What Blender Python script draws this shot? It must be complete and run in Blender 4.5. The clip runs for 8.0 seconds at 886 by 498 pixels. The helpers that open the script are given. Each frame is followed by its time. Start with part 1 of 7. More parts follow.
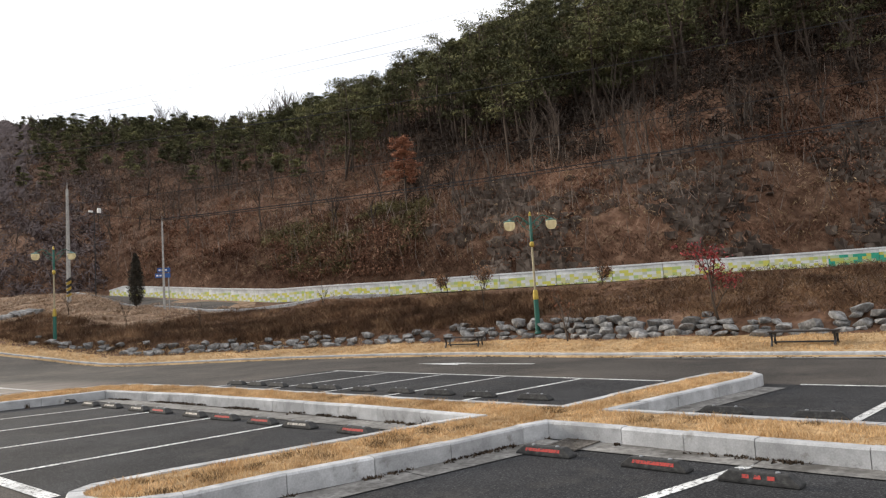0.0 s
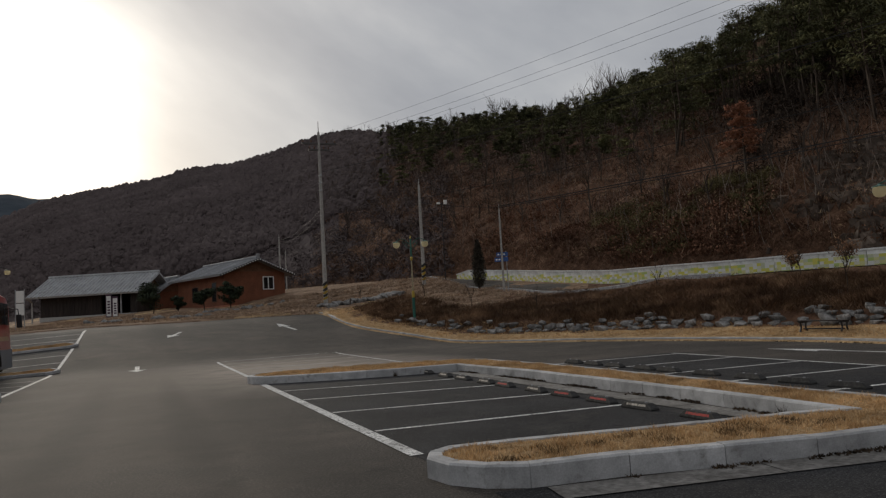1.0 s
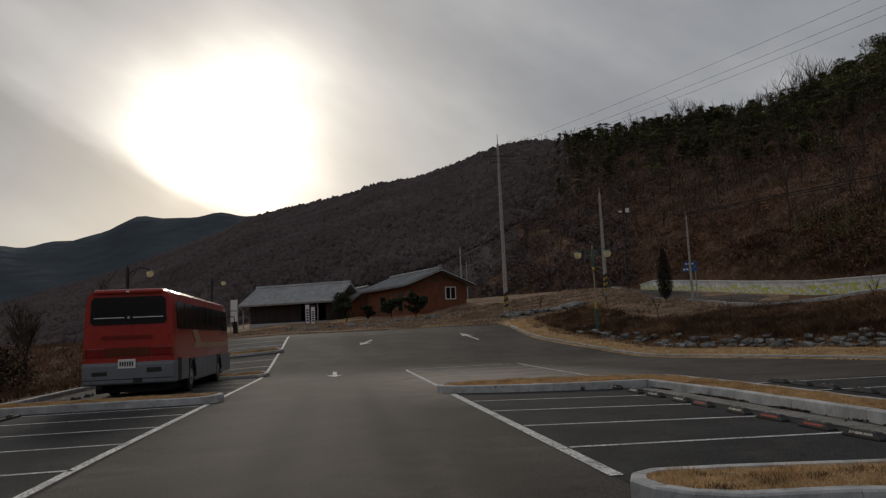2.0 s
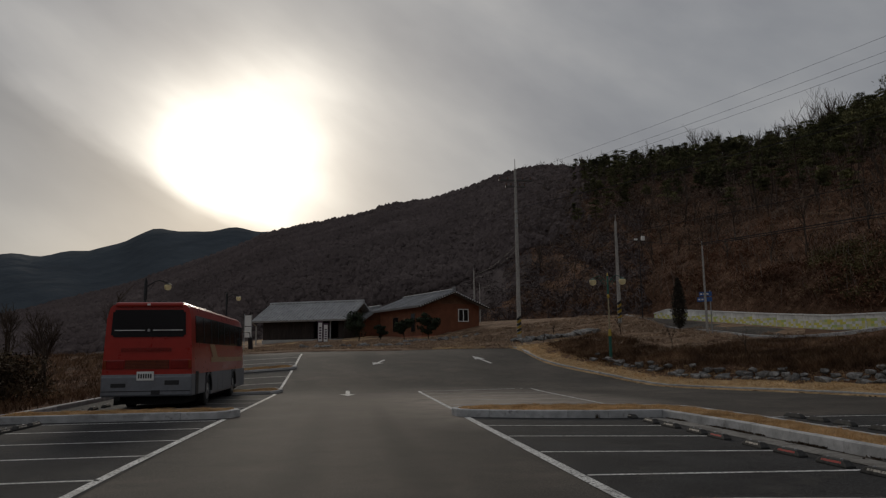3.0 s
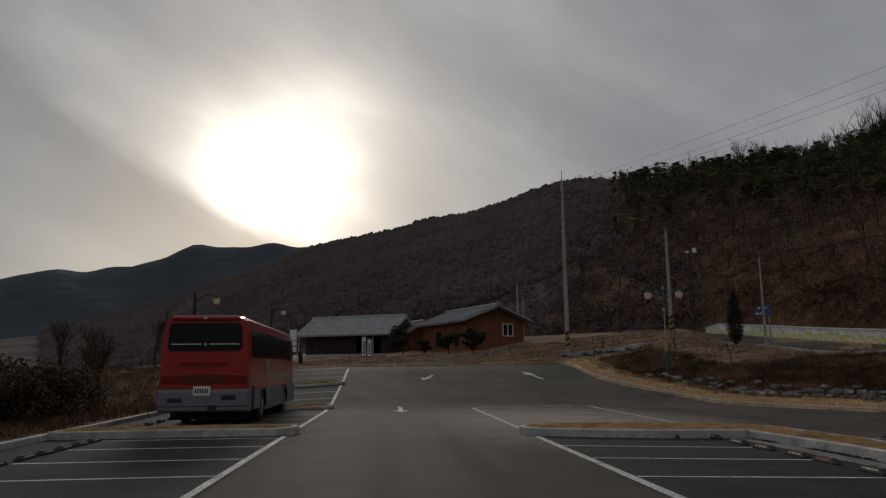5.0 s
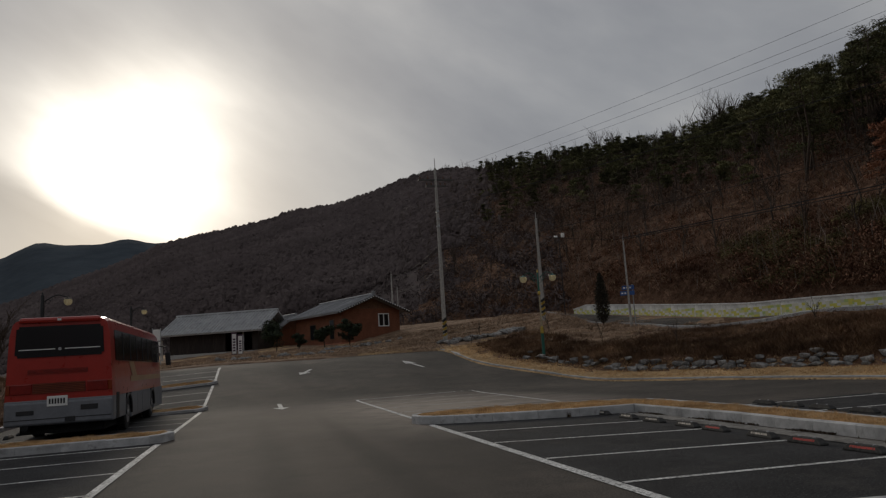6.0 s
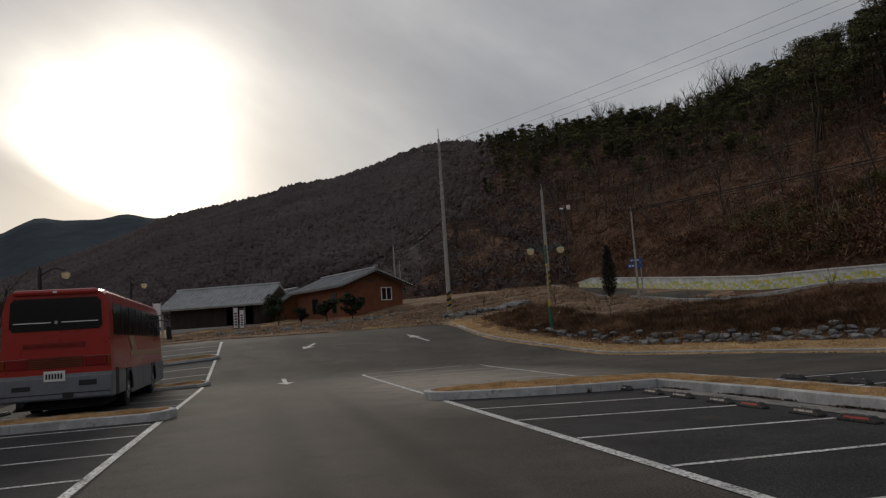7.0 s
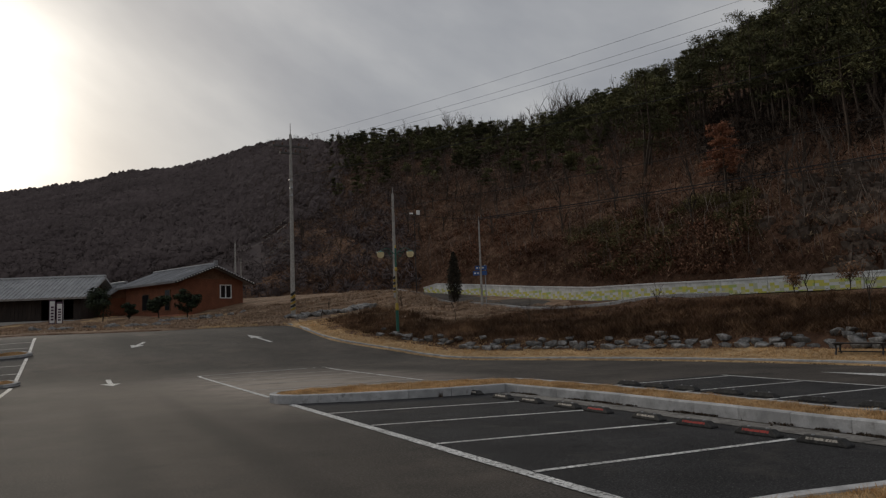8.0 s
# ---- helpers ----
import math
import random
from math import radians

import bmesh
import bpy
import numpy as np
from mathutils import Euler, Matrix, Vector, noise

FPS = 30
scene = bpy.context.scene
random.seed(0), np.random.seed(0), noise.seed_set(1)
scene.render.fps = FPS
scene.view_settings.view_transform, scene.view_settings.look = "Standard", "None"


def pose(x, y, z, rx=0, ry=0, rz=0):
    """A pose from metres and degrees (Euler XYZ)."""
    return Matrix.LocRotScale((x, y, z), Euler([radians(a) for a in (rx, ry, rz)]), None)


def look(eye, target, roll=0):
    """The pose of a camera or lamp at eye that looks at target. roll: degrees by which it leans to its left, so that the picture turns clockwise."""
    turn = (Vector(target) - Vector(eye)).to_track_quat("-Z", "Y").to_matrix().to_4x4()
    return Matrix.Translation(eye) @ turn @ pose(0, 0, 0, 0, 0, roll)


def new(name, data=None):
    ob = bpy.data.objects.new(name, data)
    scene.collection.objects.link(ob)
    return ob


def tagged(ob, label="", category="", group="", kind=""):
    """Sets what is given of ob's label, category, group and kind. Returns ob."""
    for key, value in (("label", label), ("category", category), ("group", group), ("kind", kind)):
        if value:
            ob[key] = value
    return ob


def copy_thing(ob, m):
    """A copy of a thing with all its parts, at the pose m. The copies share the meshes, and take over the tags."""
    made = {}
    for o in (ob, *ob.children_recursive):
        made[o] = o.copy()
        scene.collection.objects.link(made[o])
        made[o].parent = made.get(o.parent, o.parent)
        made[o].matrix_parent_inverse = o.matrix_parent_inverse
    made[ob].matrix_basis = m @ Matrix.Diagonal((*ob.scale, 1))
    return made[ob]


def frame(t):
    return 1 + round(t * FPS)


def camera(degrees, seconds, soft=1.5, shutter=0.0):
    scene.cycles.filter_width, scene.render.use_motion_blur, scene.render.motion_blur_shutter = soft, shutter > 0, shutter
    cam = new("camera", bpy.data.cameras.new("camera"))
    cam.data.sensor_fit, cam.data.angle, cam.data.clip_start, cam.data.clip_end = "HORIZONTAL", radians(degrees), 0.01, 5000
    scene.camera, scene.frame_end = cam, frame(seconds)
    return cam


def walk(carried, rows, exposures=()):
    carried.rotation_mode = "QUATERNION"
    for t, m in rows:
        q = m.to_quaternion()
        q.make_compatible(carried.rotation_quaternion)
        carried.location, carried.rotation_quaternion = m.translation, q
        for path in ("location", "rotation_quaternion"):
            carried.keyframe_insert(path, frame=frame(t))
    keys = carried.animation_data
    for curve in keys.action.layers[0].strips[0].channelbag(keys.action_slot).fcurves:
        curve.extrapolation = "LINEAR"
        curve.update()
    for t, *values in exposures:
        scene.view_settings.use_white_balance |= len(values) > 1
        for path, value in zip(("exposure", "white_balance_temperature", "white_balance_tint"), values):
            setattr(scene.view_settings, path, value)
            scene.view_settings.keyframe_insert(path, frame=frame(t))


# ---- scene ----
import itertools
from mathutils.geometry import tessellate_polygon

cam = camera(63.1, 8.0, 1.25)
PATH = [
    (0, (-2.888, -19.549, 1.633), (-1.391, -18.232, 1.802), -3.6),
    (0.5, (-2.811, -19.424, 1.571), (-1.703, -17.767, 1.742), -3.8),
    (1, (-2.819, -19.38, 1.576), (-2.049, -17.543, 1.752), -3.4),
    (1.5, (-2.906, -19.316, 1.611), (-2.419, -17.384, 1.785), -3.4),
    (2, (-3.022, -19.373, 1.652), (-2.721, -17.409, 1.88), -2.6),
    (2.2, (-3.049, -19.408, 1.656), (-2.803, -17.438, 1.901), -2.2),
    (3.5, (-3.364, -19.614, 1.717), (-3.095, -17.655, 2.016), 0.3),
    (4, (-3.51, -19.264, 1.734), (-3.375, -17.291, 2.029), 0.5),
    (4.2, (-3.616, -19.127, 1.736), (-3.495, -17.153, 2.032), 0.1),
    (5.3, (-4.077, -18.52, 1.698), (-3.828, -16.564, 2.031), -1.4),
    (5.5, (-4.161, -18.358, 1.711), (-3.796, -16.415, 2.018), -2.6),
    (6, (-4.323, -17.964, 1.691), (-3.796, -16.056, 1.982), -3.6),
    (6.5, (-4.396, -17.487, 1.681), (-3.844, -15.577, 1.905), -3.6),
    (7, (-4.417, -16.992, 1.689), (-3.891, -15.075, 1.91), -3.7),
    (7.5, (-4.53, -16.721, 1.665), (-3.977, -14.813, 1.895), -2.4),
    (8, (-4.587, -16.524, 1.684), (-3.661, -14.763, 1.892), -2.2),
]
EXPOSURE = [(0, 1.85), (0.5, 0.95), (1.0, 0.22), (1.5, -0.06), (2.2, -0.18), (3.5, -0.45), (5.5, -0.42), (6.5, -0.05), (8.0, 0.05)]
walk(cam, [(t, look(e, g, r)) for t, e, g, r in PATH], EXPOSURE)

# ---- world and sun ----
SUN_AZ, SUN_EL = -7.5, 15.6     # degrees clockwise from +y, degrees above the horizon
sun_dir = Vector((math.sin(radians(SUN_AZ)) * math.cos(radians(SUN_EL)), math.cos(radians(SUN_AZ)) * math.cos(radians(SUN_EL)), math.sin(radians(SUN_EL))))
world = bpy.data.worlds.new("overcast_sky")
scene.world = world
world.use_nodes = True
wn, wl = world.node_tree.nodes, world.node_tree.links
wn.clear()


def wnode(kind):
    return wn.new(kind)


def wmath(op, a, b=None):
    n = wnode("ShaderNodeMath")
    n.operation = op
    for k, v in enumerate((a, b)):
        if v is None:
            continue
        if isinstance(v, (int, float)):
            n.inputs[k].default_value = v
        else:
            wl.new(v, n.inputs[k])
    return n.outputs[0]


def wdot(socket, v):
    n = wnode("ShaderNodeVectorMath")
    n.operation = "DOT_PRODUCT"
    wl.new(socket, n.inputs[0])
    n.inputs[1].default_value = v
    return n.outputs["Value"]


def wramp(socket, stops):
    n = wnode("ShaderNodeValToRGB")
    wl.new(socket, n.inputs[0])
    while len(n.color_ramp.elements) < len(stops):
        n.color_ramp.elements.new(0.5)
    for e, (p, c) in zip(n.color_ramp.elements, stops):
        e.position, e.color = p, (*c, 1) if len(c) == 3 else c
    return n.outputs[0]


def wmix(kind, fac, a, b):
    n = wnode("ShaderNodeMixRGB")
    n.blend_type = kind
    for k, v in enumerate((fac, a, b)):
        if isinstance(v, (int, float)):
            n.inputs[k].default_value = v
        elif isinstance(v, tuple):
            n.inputs[k].default_value = (*v, 1)
        else:
            wl.new(v, n.inputs[k])
    return n.outputs[0]


wdir = wnode("ShaderNodeTexCoord").outputs["Generated"]
sky = wnode("ShaderNodeTexSky")
sky.sky_type, sky.sun_disc, sky.sun_elevation, sky.sun_rotation = "NISHITA", False, radians(SUN_EL), radians(SUN_AZ)
east = Vector((math.cos(radians(SUN_AZ)), -math.sin(radians(SUN_AZ)), 0))
along = (east * 0.88 - Vector((0, 0, 1)) * 0.47)
across = (east * 0.47 + Vector((0, 0, 1)) * 0.88)
ca, cb = wdot(wdir, along), wdot(wdir, across)
comb = wnode("ShaderNodeCombineXYZ")
wl.new(wmath("MULTIPLY", ca, 1.1), comb.inputs[0])
wl.new(wmath("MULTIPLY", cb, 2.6), comb.inputs[1])
wl.new(wdot(wdir, (0, 1, 0)), comb.inputs[2])
cloud = wnode("ShaderNodeTexNoise")
cloud.inputs["Scale"].default_value, cloud.inputs["Detail"].default_value, cloud.inputs["Roughness"].default_value = 2.3, 6.0, 0.5
wl.new(comb.outputs[0], cloud.inputs["Vector"])
grey = wramp(cloud.outputs[0], [(0.34, (0.42, 0.44, 0.50)), (0.5, (0.57, 0.59, 0.64)), (0.66, (0.78, 0.79, 0.82))])
# a darker cloud bank lies diagonally under the sun
wob = wmath("MULTIPLY", wmath("SUBTRACT", cloud.outputs[0], 0.5), 0.10)
bank = wmath("ADD", wmath("SUBTRACT", cb, sun_dir.dot(across)), wob)
bank_m = wramp(wmath("ADD", wmath("MULTIPLY", bank, 2.0), 0.5), [(0.0, (0.55, 0.55, 0.55)), (0.17, (0.45, 0.45, 0.45)), (0.27, (0.0, 0.0, 0.0)), (0.31, (0.0, 0.0, 0.0)), (0.37, (1, 1, 1))])
sd = wmath("MAXIMUM", wdot(wdir, tuple(sun_dir)), 0.0)
core = wmath("POWER", wmath("MAXIMUM", wmath("ADD", sd, wmath("MULTIPLY", wmath("SUBTRACT", cloud.outputs[0], 0.5), 0.012)), 0.0), 230.0)
halo = wmath("POWER", sd, 22.0)
glow = wmath("ADD", wmath("MULTIPLY", core, 3.2), wmath("MULTIPLY", halo, 0.42))
glow = wmath("MULTIPLY", glow, wmath("ADD", wmath("MULTIPLY", bank_m, 0.70), 0.30))
glow_c = wmix("MULTIPLY", 1.0, glow, (1.0, 0.96, 0.86))
shade = wmix("MULTIPLY", 1.0, grey, wmath("ADD", wmath("MULTIPLY", bank_m, 0.24), 0.76))
clear = wmix("MULTIPLY", 1.0, sky.outputs[0], (0.10, 0.10, 0.10))
base = wmix("MIX", 0.82, clear, shade)
total = wmix("ADD", 1.0, base, glow_c)
bg = wnode("ShaderNodeBackground")
bg.inputs["Strength"].default_value = 0.64
total = wmix("MULTIPLY", 1.0, total, (1.03, 1.0, 0.955))
wl.new(total, bg.inputs["Color"])
wl.new(bg.outputs[0], wnode("ShaderNodeOutputWorld").inputs[0])

sun = new("sun", bpy.data.lights.new("sun", "SUN"))
sun.data.energy, sun.data.angle, sun.data.color = 0.9, radians(12), (1.0, 0.9, 0.76)
sun.matrix_world = look(tuple(sun_dir * 200), (0, 0, 0))


# ---- materials ----
def mat(name, stops, scale=6.0, rough=0.8, metal=0.0, bump=0.2, bump_scale=None, detail=8.0, coarse=0.35, coarse_scale=None,
        rnd=0.0, island=0.0, spec=0.4, stretch=(1, 1, 1), gloss=0.0, bump_dist=0.02):
    """A surface with a fine grain, a coarse stain pattern and relief; stops are colours from dark to light."""
    m = bpy.data.materials.new(name)
    m.use_nodes = True
    nt, nl = m.node_tree.nodes, m.node_tree.links
    b = nt["Principled BSDF"]
    tc = nt.new("ShaderNodeTexCoord")
    mp = nt.new("ShaderNodeMapping")
    mp.inputs["Scale"].default_value = stretch
    nl.new(tc.outputs["Object"], mp.inputs[0])
    fine = nt.new("ShaderNodeTexNoise")
    fine.inputs["Scale"].default_value, fine.inputs["Detail"].default_value, fine.inputs["Roughness"].default_value = scale, detail, 0.62
    nl.new(mp.outputs[0], fine.inputs["Vector"])
    ramp = nt.new("ShaderNodeValToRGB")
    while len(ramp.color_ramp.elements) < len(stops):
        ramp.color_ramp.elements.new(0.5)
    for k, (e, c) in enumerate(zip(ramp.color_ramp.elements, stops)):
        e.position, e.color = 0.3 + 0.4 * k / max(1, len(stops) - 1), (*c, 1)
    nl.new(fine.outputs[0], ramp.inputs[0])
    col = ramp.outputs[0]
    big = nt.new("ShaderNodeTexNoise")
    big.inputs["Scale"].default_value, big.inputs["Detail"].default_value, big.inputs["Roughness"].default_value = coarse_scale or scale / 9, 7, 0.62
    nl.new(mp.outputs[0], big.inputs["Vector"])
    if coarse:
        br = nt.new("ShaderNodeMapRange")
        br.inputs[1].default_value, br.inputs[2].default_value = 0.32, 0.68
        br.inputs[3].default_value, br.inputs[4].default_value = 1 - coarse, 1 + coarse
        nl.new(big.outputs[0], br.inputs[0])
        mx = nt.new("ShaderNodeMixRGB")
        mx.blend_type, mx.inputs[0].default_value = "MULTIPLY", 1
        nl.new(col, mx.inputs[1]), nl.new(br.outputs[0], mx.inputs[2])
        col = mx.outputs[0]
    for amount, source in ((rnd, "obj"), (island, "island")):
        if amount:
            src = nt.new("ShaderNodeObjectInfo").outputs["Random"] if source == "obj" else nt.new("ShaderNodeNewGeometry").outputs["Random Per Island"]
            rr = nt.new("ShaderNodeMapRange")
            rr.inputs[3].default_value, rr.inputs[4].default_value = 1 - amount, 1 + amount
            nl.new(src, rr.inputs[0])
            mx = nt.new("ShaderNodeMixRGB")
            mx.blend_type, mx.inputs[0].default_value = "MULTIPLY", 1
            nl.new(col, mx.inputs[1]), nl.new(rr.outputs[0], mx.inputs[2])
            col = mx.outputs[0]
    nl.new(col, b.inputs["Base Color"])
    b.inputs["Metallic"].default_value = metal
    b.inputs["Specular IOR Level"].default_value = spec
    rg = nt.new("ShaderNodeMapRange")
    rg.inputs[3].default_value, rg.inputs[4].default_value = max(0.03, rough - 0.1), min(1, rough + 0.1)
    nl.new(fine.outputs[0], rg.inputs[0])
    nl.new(rg.outputs[0], b.inputs["Roughness"])
    b.inputs["Coat Weight"].default_value = gloss
    b.inputs["Coat Roughness"].default_value = 0.08
    if bump:
        bn = nt.new("ShaderNodeTexNoise")
        bn.inputs["Scale"].default_value, bn.inputs["Detail"].default_value = bump_scale or scale * 2, 6
        nl.new(mp.outputs[0], bn.inputs["Vector"])
        bp = nt.new("ShaderNodeBump")
        bp.inputs["Strength"].default_value, bp.inputs["Distance"].default_value = bump, bump_dist
        nl.new(bn.outputs[0], bp.inputs["Height"])
        nl.new(bp.outputs[0], b.inputs["Normal"])
    return m


def flat3(a, f=1.0):
    return tuple(min(1, v * f) for v in a)


def plain(name, c, rough=0.5, metal=0.0, var=0.15, scale=8.0, bump=0.05, **kw):
    return mat(name, [flat3(c, 1 - var), c, flat3(c, 1 + var)], scale=scale, rough=rough, metal=metal, bump=bump, coarse=var, **kw)


def worn(name, paint, under, wear=0.42, scale=26.0):
    """Paint that has flaked and been driven off, with the surface below showing."""
    m = mat(name, [flat3(paint, 0.8), paint, flat3(paint, 1.08)], scale=12, rough=0.75, bump=0.15)
    nt, nl = m.node_tree.nodes, m.node_tree.links
    b = nt["Principled BSDF"]
    old = b.inputs["Base Color"].links[0].from_socket
    tc = nt.new("ShaderNodeTexCoord")
    n = nt.new("ShaderNodeTexNoise")
    n.inputs["Scale"].default_value, n.inputs["Detail"].default_value, n.inputs["Roughness"].default_value = scale, 9, 0.75
    nl.new(tc.outputs["Object"], n.inputs["Vector"])
    r = nt.new("ShaderNodeValToRGB")
    r.color_ramp.elements[0].position, r.color_ramp.elements[1].position = wear - 0.03, wear + 0.05
    nl.new(n.outputs[0], r.inputs[0])
    mx = nt.new("ShaderNodeMixRGB")
    mx.inputs[1].default_value = (*under, 1)
    nl.new(r.outputs[0], mx.inputs[0]), nl.new(old, mx.inputs[2])
    nl.new(mx.outputs[0], b.inputs["Base Color"])
    return m


def patchy(m, colour, scale, lo, hi, amount):
    """Lays irregular dusty or oily patches over a surface."""
    nt, nl = m.node_tree.nodes, m.node_tree.links
    b = nt["Principled BSDF"]
    old = b.inputs["Base Color"].links[0].from_socket
    tc, n, r, mx = (nt.new(k) for k in ("ShaderNodeTexCoord", "ShaderNodeTexNoise", "ShaderNodeMapRange", "ShaderNodeMixRGB"))
    n.inputs["Scale"].default_value, n.inputs["Detail"].default_value, n.inputs["Roughness"].default_value = scale, 8, 0.68
    nl.new(tc.outputs["Object"], n.inputs["Vector"])
    r.inputs[1].default_value, r.inputs[2].default_value, r.inputs[4].default_value = lo, hi, amount
    nl.new(n.outputs[0], r.inputs[0])
    nl.new(r.outputs[0], mx.inputs[0]), nl.new(old, mx.inputs[1])
    mx.inputs[2].default_value = (*colour, 1)
    nl.new(mx.outputs[0], b.inputs["Base Color"])


M_LANE = mat("lane_asphalt", [(0.016, 0.0138, 0.012), (0.050, 0.0436, 0.038), (0.118, 0.103, 0.09)], scale=34, rough=0.86, bump=0.6, bump_scale=130, coarse=0.40, coarse_scale=0.32, bump_dist=0.006, spec=0.2)
M_BAY = mat("bay_asphalt", [(0.010, 0.010, 0.0108), (0.030, 0.0302, 0.0315), (0.074, 0.074, 0.076)], scale=46, rough=0.88, bump=0.6, bump_scale=170, coarse=0.32, coarse_scale=0.6, bump_dist=0.007, spec=0.14)
patchy(M_LANE, (0.125, 0.102, 0.083), 0.35, 0.50, 0.68, 0.6)
patchy(M_LANE, (0.018, 0.017, 0.016), 0.9, 0.58, 0.66, 0.5)
patchy(M_LANE, (0.24, 0.22, 0.20), 42, 0.57, 0.62, 0.5)
patchy(M_BAY, (0.22, 0.21, 0.20), 48, 0.59, 0.63, 0.5)
patchy(M_BAY, (0.085, 0.078, 0.07), 0.8, 0.54, 0.70, 0.55)
patchy(M_BAY, (0.008, 0.008, 0.009), 2.6, 0.60, 0.66, 0.6)


def dusted(m, colour, centre, reach, amount):
    """A wash of pale dust dried on the surface round one spot, thinning outwards unevenly."""
    nt, nl = m.node_tree.nodes, m.node_tree.links
    b = nt["Principled BSDF"]
    old = b.inputs["Base Color"].links[0].from_socket
    tc, mp, g, n, mul, r, mx = (nt.new(k) for k in ("ShaderNodeTexCoord", "ShaderNodeMapping", "ShaderNodeTexGradient", "ShaderNodeTexNoise", "ShaderNodeMath", "ShaderNodeMapRange", "ShaderNodeMixRGB"))
    mp.vector_type = "TEXTURE"
    mp.inputs["Location"].default_value, mp.inputs["Scale"].default_value = (*centre, 0), (*reach, 20)
    g.gradient_type = "SPHERICAL"
    n.inputs["Scale"].default_value, n.inputs["Detail"].default_value, n.inputs["Roughness"].default_value = 1.1, 8, 0.6
    mul.operation = "MULTIPLY"
    nl.new(tc.outputs["Object"], mp.inputs[0]), nl.new(mp.outputs[0], g.inputs[0]), nl.new(tc.outputs["Object"], n.inputs["Vector"])
    nl.new(g.outputs["Fac"], mul.inputs[0]), nl.new(n.outputs[0], mul.inputs[1]), nl.new(mul.outputs[0], r.inputs[0])
    r.inputs[1].default_value, r.inputs[2].default_value, r.inputs[4].default_value = 0.02, 0.40, amount
    nl.new(r.outputs[0], mx.inputs[0]), nl.new(old, mx.inputs[1]), nl.new(mx.outputs[0], b.inputs["Base Color"])
    mx.inputs[2].default_value = (*colour, 1)


dusted(M_LANE, (0.33, 0.285, 0.24), (1.8, 5.5), (6.5, 10.5), 0.95)
dusted(M_LANE, (0.10, 0.082, 0.066), (-3.2, 2.0), (3.6, 26.0), 0.6)
dusted(M_LANE, (0.022, 0.021, 0.020), (-1.9, 26.0), (1.1, 9.0), 0.7)
for track_x, track_y, wide, long in ((-3.9, -6.0, 0.55, 15.0), (-2.2, -5.0, 0.45, 13.0), (-5.2, -13.0, 1.0, 7.0), (-1.0, -13.5, 0.9, 6.0)):
    dusted(M_LANE, (0.016, 0.0145, 0.013), (track_x, track_y), (wide, long), 0.42)
M_LINE = worn("worn_white_line", (0.68, 0.68, 0.66), (0.10, 0.098, 0.092), 0.45, 20)
M_LINE_OLD = worn("faded_white_line", (0.46, 0.46, 0.45), (0.07, 0.07, 0.07), 0.455)
M_KERB = mat("granite_kerb", [(0.37, 0.37, 0.37), (0.44, 0.44, 0.44), (0.51, 0.51, 0.51)], scale=60, rough=0.8, bump=0.25, coarse=0.28, coarse_scale=2.8, rnd=0.14)
M_GUTTER = mat("gutter_concrete", [(0.10, 0.096, 0.088), (0.20, 0.19, 0.175), (0.29, 0.28, 0.26)], scale=14, rough=0.9, bump=0.3, coarse=0.25, coarse_scale=1.1)
patchy(M_GUTTER, (0.05, 0.043, 0.035), 1.7, 0.48, 0.62, 0.7)
patchy(M_KERB, (0.16, 0.145, 0.125), 4.5, 0.57, 0.69, 0.6)
patchy(M_KERB, (0.05, 0.045, 0.04), 1.3, 0.62, 0.69, 0.7)
M_LAWN = mat("dry_lawn", [(0.30, 0.18, 0.085), (0.47, 0.32, 0.17), (0.62, 0.45, 0.26)], scale=9, rough=0.95, bump=0.8, bump_scale=70, coarse=0.3, coarse_scale=0.7, spec=0.1, bump_dist=0.04)
M_BLADE = mat("dry_blades", [(0.38, 0.23, 0.11), (0.58, 0.395, 0.205), (0.72, 0.525, 0.315)], scale=3, rough=0.9, bump=0, coarse=0.25, coarse_scale=0.8, island=0.25, spec=0.15)
M_GROUND = mat("hill_ground", [(0.059, 0.032, 0.020), (0.13, 0.072, 0.045), (0.245, 0.153, 0.10)], scale=1.3, rough=0.97, bump=1.0, bump_scale=3, coarse=0.4, coarse_scale=0.09, spec=0.1, bump_dist=0.25)
M_MOUND = mat("mown_straw_ground", [(0.13, 0.08, 0.05), (0.24, 0.16, 0.105), (0.42, 0.31, 0.215)], scale=2.2, rough=0.96, bump=1.0, bump_scale=6, coarse=0.3, coarse_scale=0.3, spec=0.1, bump_dist=0.12, stretch=(0.35, 1.8, 1))
M_BRUSH = mat("red_brown_brush", [(0.045, 0.026, 0.016), (0.128, 0.073, 0.042), (0.30, 0.195, 0.115)], scale=1.1, rough=0.95, bump=0, coarse=0.5, coarse_scale=0.3, island=0.4, spec=0.1)
M_LITTER = mat("hill_scrub", [(0.060, 0.032, 0.021), (0.144, 0.079, 0.051), (0.33, 0.212, 0.145)], scale=0.35, rough=0.95, bump=0, coarse=0.55, coarse_scale=0.08, island=0.5, spec=0.1)
M_TWIG = mat("grey_twigs", [(0.10, 0.076, 0.060), (0.19, 0.152, 0.126), (0.31, 0.265, 0.23)], scale=1.0, rough=0.95, bump=0, coarse=0.3, island=0.35, spec=0.1)
M_NEEDLE = mat("pine_needles", [(0.040, 0.042, 0.022), (0.084, 0.085, 0.040), (0.225, 0.212, 0.095)], scale=0.38, rough=0.9, bump=0, coarse=0.4, coarse_scale=0.09, island=0.2, spec=0.1)
